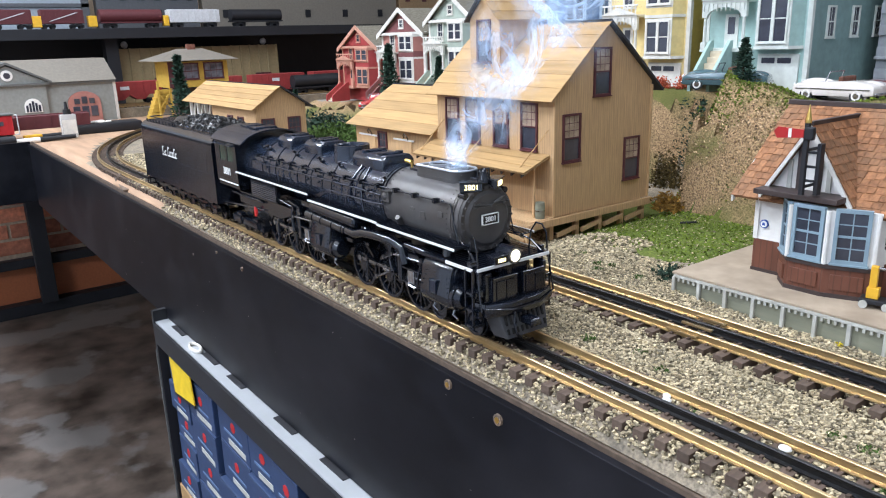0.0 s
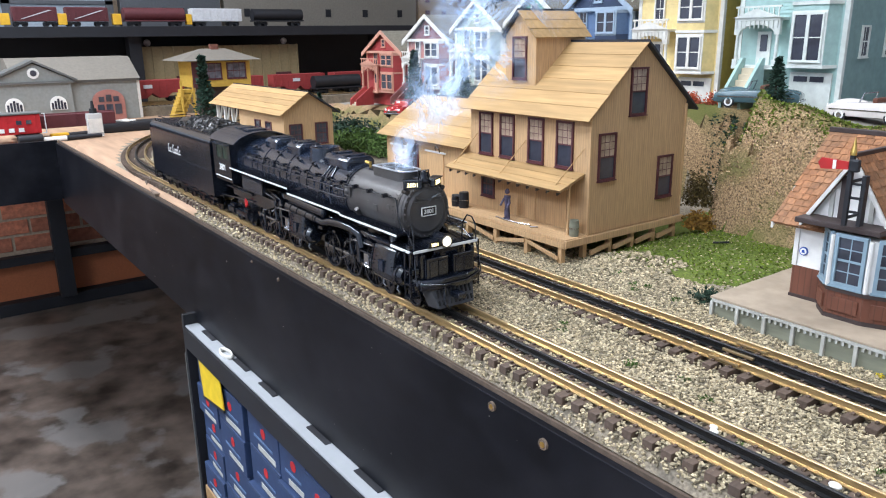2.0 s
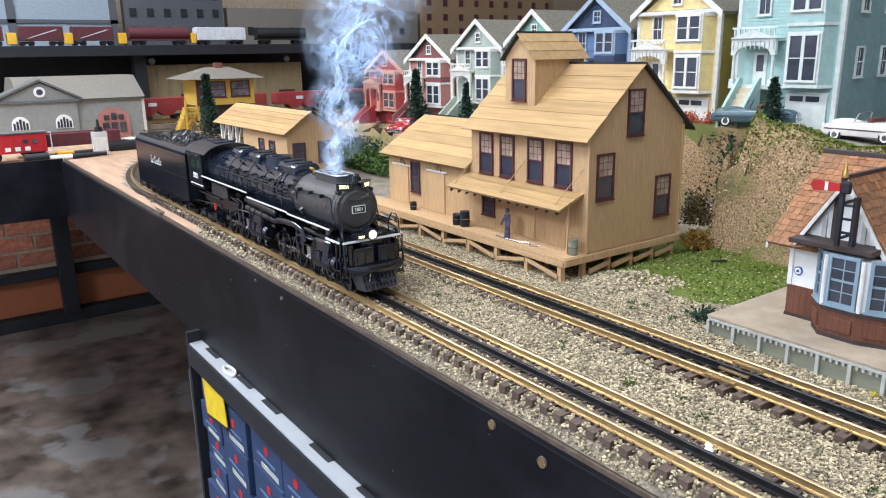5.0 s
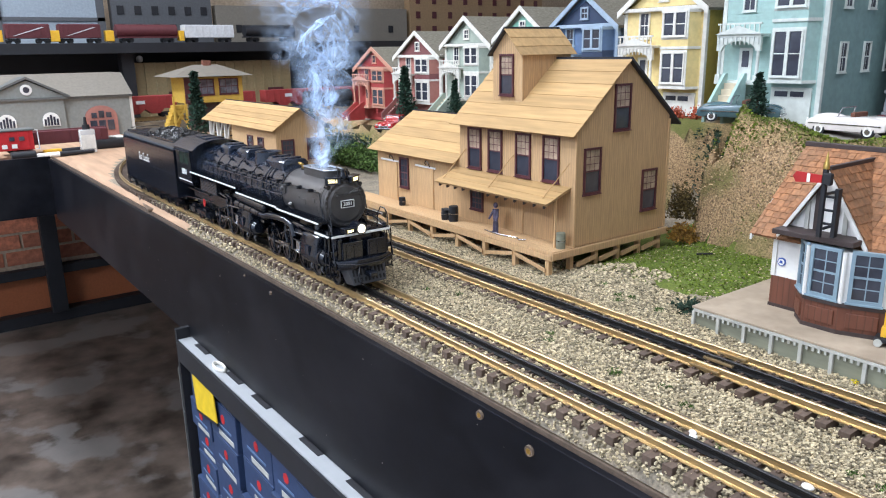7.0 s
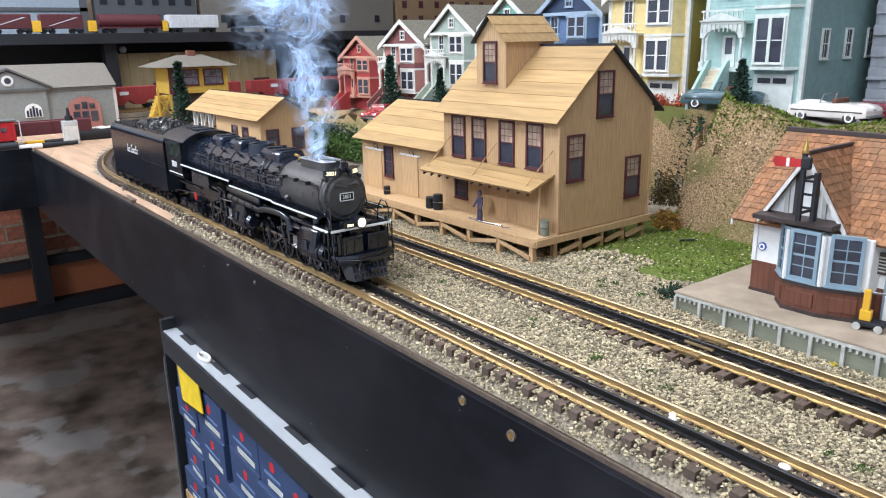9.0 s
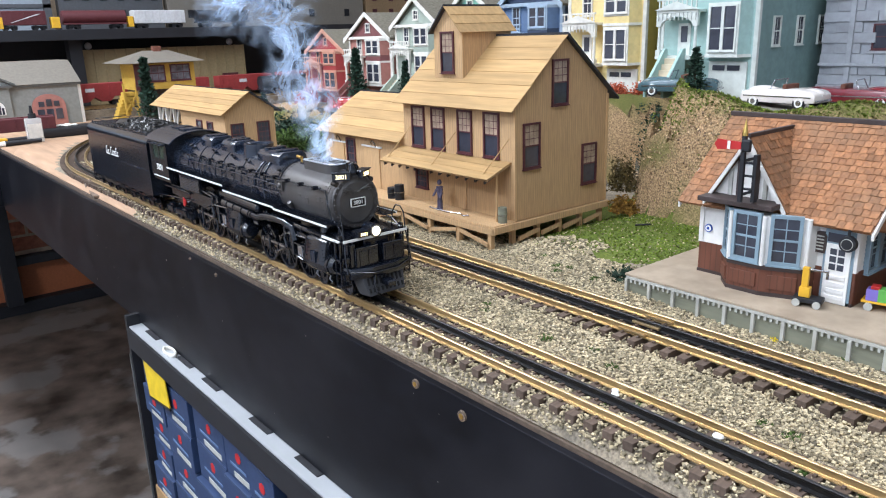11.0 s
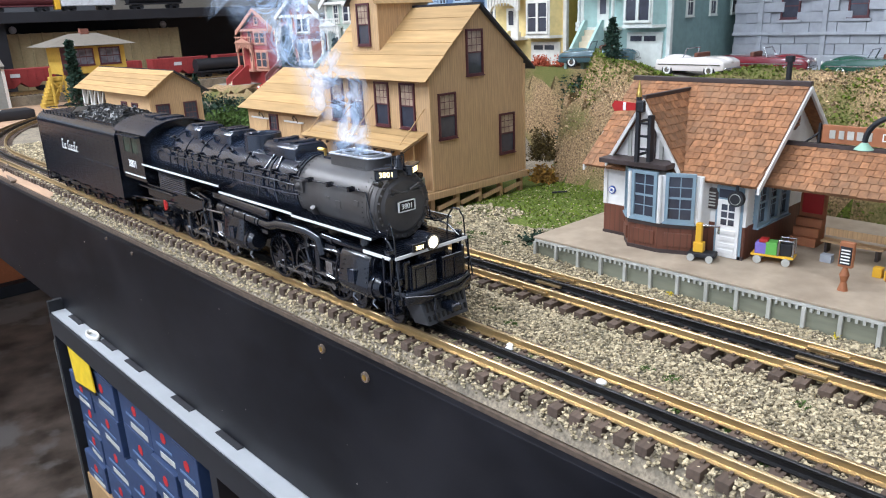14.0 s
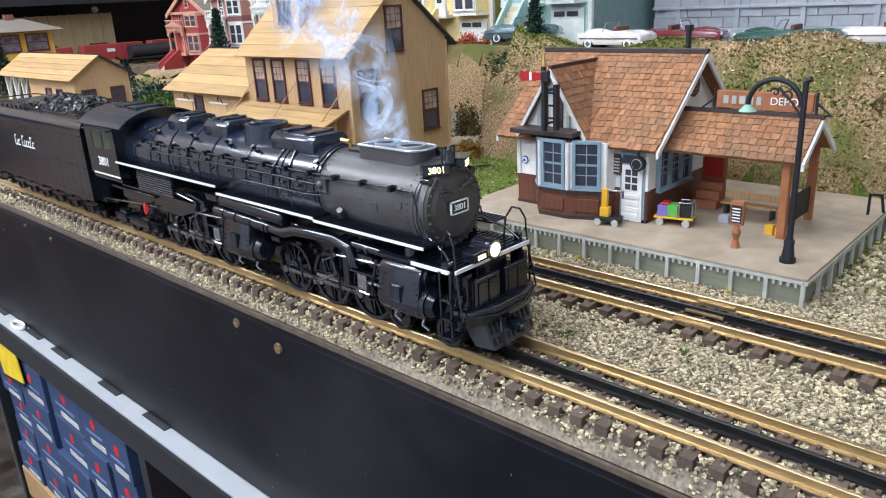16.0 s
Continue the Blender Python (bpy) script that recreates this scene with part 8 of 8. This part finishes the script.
part("end_rail", pipe([(0.076, -0.025, 0.018), (0.086, -0.025, 0.018), (0.086, -0.025, 0.066), (0.076, -0.025, 0.066)], 0.0015, 6), "silver", cab)


def upper_shelf():
    s = thing("upper_shelf", "long black upper shelf carrying freight cars", "shelf", kind="structure")
    part("board", box(-1.2, 2.9, 2.8, 3.2, 0.238, 0.256, 0.002), "dark", s, "black shelf board")
    part("front_edge", box(-1.2, 2.9, 2.79, 2.8, 0.228, 0.266, 0.001), "dark", s)
    for k in range(60):
        part("tie", box(-0.9 + 0.06 * k, -0.87 + 0.06 * k, 2.802, 2.86, 0.256, 0.2605), "skirt", s)
    part("rail", box(-1.2, 2.9, 2.812, 2.815, 0.2605, 0.266), "skirt_trim", s)
    for x in (-0.6, 0.42, 1.5, 2.3):
        part("bracket_post", box(x, x + 0.045, 2.84, 2.9, DECK, 0.238), "dark", s)
    part("back_panel", box(-1.2, 2.9, 3.2, 3.22, DECK - 0.02, 0.27), "dark", s, "dark back panel")


upper_shelf()
for k, (x, L, mt, kd) in enumerate(((-0.09, 0.17, "boxcar", "box"), (0.115, 0.14, "boxcar", "box"), (0.285, 0.14, "boxcar", "box"), (0.525, 0.225, "boxcar", "tank"), (0.765, 0.20, "silver", "box"), (1.03, 0.22, "dark", "tank"))):
    c = rail_car("freight_car", "model freight car standing on the upper shelf", pose(x, 2.845, 0.266), L, 0.066 if kd == "box" else 0.06, mt, kd)
    if mt == "boxcar" and kd == "box":
        part("diagonal_stripe", prism([(-L * 0.35, 0.026), (-L * 0.30, 0.026), (L * 0.38, 0.056), (L * 0.30, 0.056)], "y", -0.031, -0.0296), "silver", c)
for x, w in ((0.02, 0.03), (0.20, 0.03), (0.385, 0.03), (0.652, 0.02)):
    c = thing("yellow_wagon_end", "bright yellow end frame of a model wagon", "railway car", at=pose(x, 2.83, 0.266))
    part("frame", box(-w / 2, w / 2, -0.012, 0.02, 0.006, 0.045, 0.002), "yellow", c)


def flats():
    for label, x0, x1, z1, mt, rows, cols in (("pale blue-grey panelled flat behind the shelf", -1.0, 0.47, 0.62, "panel_blue", 0, 0), ("dark grey building flat with small square windows", 0.50, 0.93, 0.60, "city_grey", 4, 6), ("plain brown building flat behind the shelf", 0.95, 2.0, 0.435, "greyroof", 1, 5), ("tan building flat with rows of windows", 2.02, 3.0, 0.62, "city_tan", 4, 9)):
        f = thing("building_flat", label, "building", "building flats", at=pose(0, 3.235, 0.25))
        part("wall", box(x0, x1, 0, 0.05, DECK - 0.25, z1 - 0.25), mt, f)
        for r in range(rows):
            for c in range(cols):
                x = x0 + (x1 - x0) * (c + 0.5) / cols
                part("window", box(x - 0.014, x + 0.014, -0.003, 0.001, 0.065 + 0.075 * r, 0.10 + 0.075 * r), "dark" if mt != "city_tan" else "maroon", f)
        if mt == "panel_blue":
            for x in (-0.6, -0.15, 0.06, 0.44):
                part("mullion", box(x, x + 0.03, -0.006, 0, 0, z1 - 0.25), "city_grey", f)
            part("rail", box(x0, x1, -0.006, 0, 0.11, 0.125), "city_grey", f)


flats()


# ---- small things on the bare corner of the table ----
def corner_clutter():
    b = thing("oil_bottle", "clear square bottle with black dropper cap on the plywood", "bottle", at=pose(0.088, 1.93, DECK))
    part("body", box(-0.019, 0.019, -0.012, 0.012, 0.0, 0.062, 0.003), "bottle", b, "milky clear body", smooth=True)
    part("paper_label", box(-0.0165, 0.0165, -0.0128, -0.0121, 0.012, 0.048), "cream", b)
    cap = cyl(0.010, 0.009, (0, 0, 0.062), (0, 0, 0.074), 14)
    cyl(0.005, 0.003, (0, 0, 0.074), (0, 0, 0.094), 12, cap)
    part("dropper_cap", cap, "dark", b, smooth=True)
    m = thing("marker_pen", "black and white marker pen lying on the table edge", "pen", at=pose(0.02, 1.893, DECK + 0.007, 0, 0, 4))
    part("barrel", cyl(0.0065, 0.0065, (-0.065, 0, 0), (-0.01, 0, 0), 14), "letter", m, smooth=True)
    part("cap", cyl(0.007, 0.005, (-0.01, 0, 0), (0.075, 0, 0), 14), "dark", m, smooth=True)
    part("plug", cyl(0.0115, 0.0115, (-0.12, 0, 0.004), (-0.065, 0, 0.004), 14), "dark", m, smooth=True)
    k = thing("yellow_highlighter", "yellow-capped highlighter lying by the marker", "pen", at=pose(0.03, 1.955, DECK + 0.007, 0, 0, 12))
    part("cap", box(-0.05, -0.005, -0.008, 0.008, -0.006, 0.008, 0.003), "yellow", k)
    part("barrel", cyl(0.007, 0.007, (-0.005, 0, 0), (0.05, 0, 0), 12), "dark", k)
    r = thing("dark_tray", "long dark tray of white crumbs on the table", "tray", at=pose(0.19, 2.02, DECK))
    part("tray", box(-0.09, 0.10, -0.035, 0.035, 0, 0.026, 0.006), "dark", r, smooth=True)
    for kk in range(14):
        part("crumb", ball(0.007, (rw.uniform(-0.08, 0.05), rw.uniform(-0.02, 0.02), 0.028), (1.4, 1, 0.5), seg=8), "cream", r)
    # switch machine and its loose track end
    sw = thing("switch_machine", "rusty grey switch machine box beside the curve", "switch machine", at=pose(0.004, 1.10, DECK, 0, 0, -8))
    part("case", box(-0.010, 0.010, -0.05, 0.035, 0.0, 0.020, 0.002), "rusty", sw)
    part("lid", prism([(-0.010, 0.020), (0.010, 0.020), (0.0, 0.026)], "y", -0.045, 0.0), "rusty", sw)
    part("arm", box(-0.002, 0.022, -0.075, -0.068, 0.012, 0.016), "rusty", sw)
    part("arm", box(-0.008, 0.008, -0.13, -0.06, 0.010, 0.014, 0.001), "rusty", sw)


M["plum"] = material("plum_print", (0.08, 0.01, 0.05), 0.5, 0, 30, 0.2)
M["bottle"] = glass("bottle_plastic", (0.9, 0.92, 0.9), 0.1, 0.45)
M["rusty"] = material("rusty_grey", (0.16, 0.12, 0.09), 0.7, 0.2, 90, 0.3, 0.2, dirt=0.5, dirt_scale=40, dirt_colour=(0.3, 0.18, 0.1))
corner_clutter()

# bolts in the fascia
for y, z, r in ((0.143, -0.0305, 0.0038), (0.092, -0.0355, 0.0042), (0.500, -0.0325, 0.0022), (0.573, -0.0300, 0.0016)):
    b = thing("fascia_bolt", "worn brass bolt in the black fascia", "bolt", "fascia bolts", at=pose(-0.024, y, z))
    h = cyl(r, r * 0.9, (0.001, 0, 0), (-0.0016, 0, 0), 14)
    part("washer", h, "rusty", b, smooth=True)
    part("hole", cyl(r * 0.5, r * 0.5, (-0.0012, 0, 0), (-0.0020, 0, 0), 10), "brass" if r > 0.003 else "steel", b)
M["scuff"] = material("scuff_pale", (0.25, 0.22, 0.2), 0.8, 0, 80, 0.4, island=0.5)
rs = random.Random(8)
sc = bmesh.new()
for k in range(46):
    y, z, ln = rs.uniform(-0.2, 1.2), rs.uniform(-0.17, -0.04), rs.uniform(0.0006, 0.0022)
    box(-0.02412, -0.02395, y, y + ln * rs.uniform(0.15, 1), z, z + ln * rs.uniform(0.15, 1.2), 0, sc)
tagged(part("paint_chips", sc, "scuff"), "small pale chips and scuffs on the fascia", "scuffs", kind="stuff")


# ---- cabinet with blue boxes under the table ----
def under_cabinet():
    before = set(bpy.data.objects)
    c = thing("cabinet", "black open cabinet with white top under the layout table", "cabinet")
    part("end_panel", box(-0.022, 0.40, 0.893, 0.902, -0.56, -0.195), "dark", c, "black end panel")
    part("end_edge", box(-0.0235, -0.0218, 0.8995, 0.9025, -0.56, -0.26), "greydark", c, "bare worn edge")
    part("top", box(-0.020, 0.40, -0.6, 0.893, -0.222, -0.212), "whitetop", c, "glossy white top")
    part("rim", box(-0.024, -0.0202, -0.6, 0.893, -0.246, -0.2135), "dark", c, "black front rim")
    part("back", box(0.40, 0.41, -0.6, 0.902, -0.56, -0.2), "dark", c)
    part("base", box(-0.018, 0.40, -0.6, 0.893, -0.56, -0.548), "dark", c)
    for y in (0.80, 0.15, -0.5):
        for x in (0.12, 0.34):
            part("leg", box(x - 0.02, x + 0.02, y - 0.02, y + 0.02, (FLOOR - 0.0155) / 0.93, -0.56), "dark", c)
    for y in (0.372, 0.0):
        part("divider", box(-0.022, 0.40, y - 0.008, y + 0.008, -0.548, -0.222), "dark", c)
    # added black plates stand for the dark gaps under the fascia
    for y in (0.83, 0.70, 0.61, 0.47, 0.36):
        b = thing("dark_gap_plate", "thin black plate standing for a dark gap under the fascia", "shim", "shims under the fascia", at=pose(0.007, y, -0.212))
        part("case", box(-0.015, 0.015, -0.024, 0.024, 0, 0.0012, 0.0003), "dark", b, smooth=True)
    cup = thing("tape_roll", "pale cable loop lying on the white top", "cable", at=pose(-0.009, 0.745, -0.2092) @ Matrix.Diagonal((0.5, 1, 1, 1)))
    part("loop", pipe([(0.012 * math.cos(a), 0.018 * math.sin(a), 0) for a in [i * math.pi / 8 for i in range(17)]], 0.003, 8), "cream", cup, smooth=True)
    for y, wide, high, rows in ((0.840, 0.088, 0.046, 5), (0.739, 0.104, 0.056, 4), (0.628, 0.106, 0.057, 5), (0.532, 0.076, 0.0575, 5), (0.4565, 0.068, 0.057, 5)):
        for row in range(rows):
            b = thing("blue_box", "glossy blue product box with red mark and white strip", "box", "blue boxes in the cabinet", at=pose(0.016 + rs.uniform(-0.004, 0.005), y + rs.uniform(-0.001, 0.001), (-0.548 if y < 0.68 else -0.4915) + (high + 0.0008) * row, 0, 0, rs.uniform(-1.5, 1.5)))
            hw = wide / 2 - 0.002
            part("carton", box(-0.03, 0.2, -hw, hw, 0, high, 0.001), "box_blue", b)
            part("lid_edge", box(-0.0304, -0.0298, -hw + 0.001, hw - 0.001, high * 0.93, high * 0.95), "navy", b)
            part("white_strip", box(-0.0306, -0.0299, -hw * 0.75, hw * 0.35, high * 0.08, high * 0.22), "skirt_trim", b)
            part("red_mark", cyl(0.0075, 0.0075, (-0.0306, -0.002, high * 0.62), (-0.0299, -0.002, high * 0.62), 7), "cab_red", b)
            part("writing_bar", box(-0.0306, -0.0299, -hw * 0.6, hw * 0.6, high * 0.34, high * 0.40), "slate_blue", b)
    k = thing("cardboard_box", "plain brown cardboard box below the blue boxes", "box", at=pose(0.016, 0.79, -0.548))
    part("carton", box(-0.035, 0.2, -0.102, 0.10, 0, 0.055, 0.001), "card", k)
    k = thing("orange_box", "open orange box standing in the dark half of the cabinet", "box", at=pose(0.03, 0.29, -0.548))
    part("carton", box(-0.03, 0.12, -0.06, 0.05, 0, 0.20, 0.001), "orange_panel", k)
    part("paper_label", box(-0.0306, -0.0299, -0.045, 0.03, 0.12, 0.17), "cream", k)
    y = thing("yellow_sign", "yellow and black striped sign leaning in the cabinet", "sign", at=pose(-0.0195, 0.795, -0.272, -8, 0, 0))
    part("plate", box(-0.001, 0.001, -0.045, 0.045, -0.030, 0.030, 0.0005), "sign_yellow", y)
    part("bottom_edge", box(-0.0014, 0.0014, -0.046, 0.046, -0.034, -0.030), "dark", y)
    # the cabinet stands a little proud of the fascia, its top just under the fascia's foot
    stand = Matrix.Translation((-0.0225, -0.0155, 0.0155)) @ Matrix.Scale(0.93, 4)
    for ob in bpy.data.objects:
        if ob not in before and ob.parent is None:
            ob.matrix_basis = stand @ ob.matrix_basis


M["whitetop"] = material("white_laminate", (0.42, 0.44, 0.46), 0.3, 0, 40, 0.05)
M["sign_yellow"] = material("sign_yellow", (0.75, 0.52, 0.02), 0.5, 0, 60, 0.1)
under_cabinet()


# ---- brick wall and frame beyond the aisle ----
def brick_corner():
    north = bpy.data.objects["wall_north"]
    shared = [mesh_from("brick", box(-w / 2, w / 2, -0.006, 0.004, -0.031, 0.031, 0.003), "brick") for w in (0.2, 0.11)]
    rb = random.Random(5)
    z = FLOOR + 0.30
    r = 0
    while z < -0.05:
        x = -0.9 - (0.105 if r % 2 else 0)
        while x < 1.2:
            ob = new("brick", shared[0] if (r % 4) else shared[rb.randrange(2)])
            step = 0.212 if ob.data == shared[0] else 0.122
            ob.parent = north
            ob.matrix_basis = pose(x + step / 2, 3.5 + rb.uniform(-0.002, 0.002), z, 0, rb.uniform(-0.6, 0.6), 0)
            x += step
        z += 0.0745
        r += 1
    f = thing("timber_bench", "black-painted timber bench frame standing by the brick wall", "bench")
    part("floor_beam", box(-1.2, 1.4, 3.40, 3.48, FLOOR, FLOOR + 0.055, 0.003), "dark", f)
    part("mid_beam", box(-1.2, 1.4, 3.41, 3.46, -0.735, -0.695, 0.003), "dark", f)
    part("post", box(0.12, 0.185, 3.36, 3.42, FLOOR + 0.055, DECK - 0.02, 0.003), "dark", f)
    part("post", box(-0.75, -0.69, 3.36, 3.42, FLOOR + 0.055, DECK - 0.02, 0.003), "dark", f)
    part("panel", box(-1.2, 1.4, 3.465, 3.49, FLOOR + 0.055, -0.74), "orange_panel", f, "rust-orange painted lower panel")


brick_corner()
ply = thing("poster_board", "purple and yellow printed board leaning at the aisle's side", "board", at=pose(-0.30, 1.22, FLOOR + 0.0))
part("panel", box(-0.02, 0.0, -0.10, 0.10, 0.0, 0.50, 0.002), "plum", ply)
part("stripe", box(-0.022, 0.002, 0.07, 0.10, 0.0, 0.502, 0.001), "sign_yellow", ply)


# ---- smoke ----
def smoke_material():
    m = bpy.data.materials.new("smoke")
    m.use_nodes = True
    n, l = m.node_tree.nodes, m.node_tree.links
    p = n["Principled BSDF"]
    n.remove(p)
    out = n["Material Output"]
    dif, tra, clear = n.new("ShaderNodeBsdfDiffuse"), n.new("ShaderNodeBsdfTranslucent"), n.new("ShaderNodeBsdfTransparent")
    both, mixed = n.new("ShaderNodeAddShader"), n.new("ShaderNodeMixShader")
    for s in (dif, tra):
        s.inputs["Color"].default_value = (0.60, 0.77, 1.0, 1)
        l.new(s.outputs[0], both.inputs[0 if s == dif else 1])
    l.new(clear.outputs[0], mixed.inputs[1])
    l.new(both.outputs[0], mixed.inputs[2])
    l.new(mixed.outputs[0], out.inputs["Surface"])
    tc = n.new("ShaderNodeTexCoord")
    info = n.new("ShaderNodeObjectInfo")
    add = n.new("ShaderNodeVectorMath")
    l.new(tc.outputs["Object"], add.inputs[0])
    l.new(info.outputs["Random"], add.inputs[1])
    tex = n.new("ShaderNodeTexNoise")
    tex.inputs["Scale"].default_value, tex.inputs["Detail"].default_value, tex.inputs["Distortion"].default_value = 26, 4, 2.2
    l.new(add.outputs[0], tex.inputs["Vector"])
    r = n.new("ShaderNodeMapRange")
    r.inputs["From Min"].default_value, r.inputs["From Max"].default_value = 0.44, 0.74
    r.inputs["To Max"].default_value = 0.36
    l.new(tex.outputs["Fac"], r.inputs["Value"])
    fine = n.new("ShaderNodeTexNoise")
    fine.inputs["Scale"].default_value, fine.inputs["Detail"].default_value, fine.inputs["Distortion"].default_value = 20, 5, 2.6
    l.new(add.outputs[0], fine.inputs["Vector"])
    away = n.new("ShaderNodeMath")
    away.operation = "SUBTRACT"
    l.new(fine.outputs["Fac"], away.inputs[0])
    away.inputs[1].default_value = 0.5
    size = n.new("ShaderNodeMath")
    size.operation = "ABSOLUTE"
    l.new(away.outputs[0], size.inputs[0])
    ridge = n.new("ShaderNodeMapRange")
    ridge.interpolation_type = "SMOOTHSTEP"
    ridge.inputs["From Min"].default_value, ridge.inputs["From Max"].default_value = 0.11, 0.0
    ridge.inputs["To Max"].default_value = 0.22
    l.new(size.outputs[0], ridge.inputs["Value"])
    both_fac = n.new("ShaderNodeMath")
    l.new(r.outputs["Result"], both_fac.inputs[0])
    l.new(ridge.outputs["Result"], both_fac.inputs[1])
    sub = n.new("ShaderNodeVectorMath")
    sub.operation = "SUBTRACT"
    l.new(tc.outputs["Generated"], sub.inputs[0])
    sub.inputs[1].default_value = (0.5, 0.5, 0.5)
    sep = n.new("ShaderNodeSeparateXYZ")
    l.new(sub.outputs[0], sep.inputs[0])
    com = n.new("ShaderNodeCombineXYZ")
    l.new(sep.outputs[0], com.inputs[0])
    l.new(sep.outputs[2], com.inputs[2])
    ln = n.new("ShaderNodeVectorMath")
    ln.operation = "LENGTH"
    l.new(com.outputs[0], ln.inputs[0])
    fall = n.new("ShaderNodeMapRange")
    fall.interpolation_type = "SMOOTHSTEP"
    fall.inputs["From Min"].default_value, fall.inputs["From Max"].default_value = 0.5, 0.1
    l.new(ln.outputs["Value"], fall.inputs["Value"])
    mul = n.new("ShaderNodeMath")
    mul.operation = "MULTIPLY"
    l.new(both_fac.outputs[0], mul.inputs[0])
    l.new(fall.outputs["Result"], mul.inputs[1])
    l.new(mul.outputs[0], mixed.inputs[0])
    return m


M["smoke"] = smoke_material()
WISPS = []   # part, sideways, height over the stack, turn, phase, lean
plume = thing("smoke_plume", "thin blue-white smoke drifting up from the stack", "smoke")
rp = random.Random(21)
for k in range(16):
    h = 0.006 + 0.235 * (k / 15) ** 1.15
    w, tall = 0.018 + 0.62 * h * rp.uniform(0.8, 1.25), 0.030 + 0.26 * h
    bm = bmesh.new()
    nx, nz = 8, 10
    seed = rp.uniform(0, 50)
    grid = []
    for j in range(nz + 1):
        row = []
        for i in range(nx + 1):
            x, z = (i / nx - 0.5) * w, (j / nz - 0.5) * tall * 1.5
            bend = noise.noise(Vector((x * 22, z * 22, seed))) * w * 0.55
            row.append(bm.verts.new((x + noise.noise(Vector((z * 25, seed, 1))) * w * 0.2, bend, z)))
        grid.append(row)
    for j in range(nz):
        for i in range(nx):
            bm.faces.new((grid[j][i], grid[j][i + 1], grid[j + 1][i + 1], grid[j + 1][i]))
    ob = part("wisp", bm, "smoke", plume, smooth=False)
    ob.data.shade_smooth()
    WISPS.append((ob, rp.uniform(-0.4, 0.4) * (0.008 + 0.30 * h), h, rp.uniform(-75, 5), rp.uniform(0, 6.28), rp.uniform(-60, -20)))


# ---- what moves ----
# place of the headlight along the track, second by second
TRAIN = [(0, 0.123), (0.5, 0.155), (1, 0.187), (1.5, 0.220), (2, 0.252), (2.5, 0.285), (3, 0.315), (3.5, 0.342), (4, 0.361), (4.5, 0.3705), (5, 0.3715), (5.5, 0.3715), (6, 0.3715), (6.5, 0.3715), (7, 0.3712), (7.5, 0.3705), (8, 0.368), (8.5, 0.357), (9, 0.340), (9.5, 0.319), (10, 0.295), (10.5, 0.270), (11, 0.247), (11.5, 0.222), (12, 0.192), (12.5, 0.161), (13, 0.129), (13.5, 0.098), (14, 0.0645), (14.5, 0.0315), (15, -0.0015), (15.5, -0.0345), (16, -0.068)]


def train_at(t):
    if t < 0:
        return 0.123 + 0.064 * t
    ts = [a for a, _ in TRAIN]
    ys = [b for _, b in TRAIN]
    i = min(len(ts) - 2, max(0, int(t * 2)))
    u = (t - ts[i]) / 0.5
    p0, p1, p2, p3 = ys[max(i - 1, 0)], ys[i], ys[i + 1], ys[min(i + 2, len(ys) - 1)]
    if i == 0:
        p0 = 2 * p1 - p2
    if i + 2 >= len(ys):
        p3 = 2 * p2 - p1
    return 0.5 * (2 * p1 + (p2 - p0) * u + (2 * p0 - 5 * p1 + 4 * p2 - p3) * u * u + (3 * p1 - p0 - 3 * p2 + p3) * u ** 3)


def motions():
    times = [k * 0.2 for k in range(81)]
    walk(LOCO, [(t, pose(0.017, train_at(t), 0)) for t in times])
    walk(TENDER, [(t, pose(0.017, train_at(t) + TENDER_GAP, 0)) for t in times])
    for ob, r, y, _ in WHEELS:
        walk(ob, [(t, pose(0, y, r) @ Matrix.Rotation(-(train_at(t) - 0.123) / r, 4, "X")) for t in times])
    for ob, x, y, crank, z in RODS:
        rows = []
        for t in times:
            a = -(train_at(t) - 0.123) / 0.0178 + (0 if x < 0 else math.pi / 2)
            rows.append((t, pose(x, y - crank * math.sin(a), z + crank * math.cos(a) * (0.35 if z > 0.02 else 1))))
        walk(ob, rows)
    for ob, side, h, turn, ph, lean in WISPS:
        rows = []
        for t in [k * 0.4 for k in range(41)]:
            y = train_at(t - h / 0.07) + 0.068 + 0.12 * side * math.sin(0.9 * t + ph) + 0.006 * math.sin(0.7 * t + 2 * ph) * h / 0.1
            rows.append((t, pose(0.017 + side, y, 0.110 + h + 0.10 * h * math.sin(0.8 * t + ph), lean, 0, turn + 25 * math.sin(0.35 * t + ph))))
        walk(ob, rows)


motions()
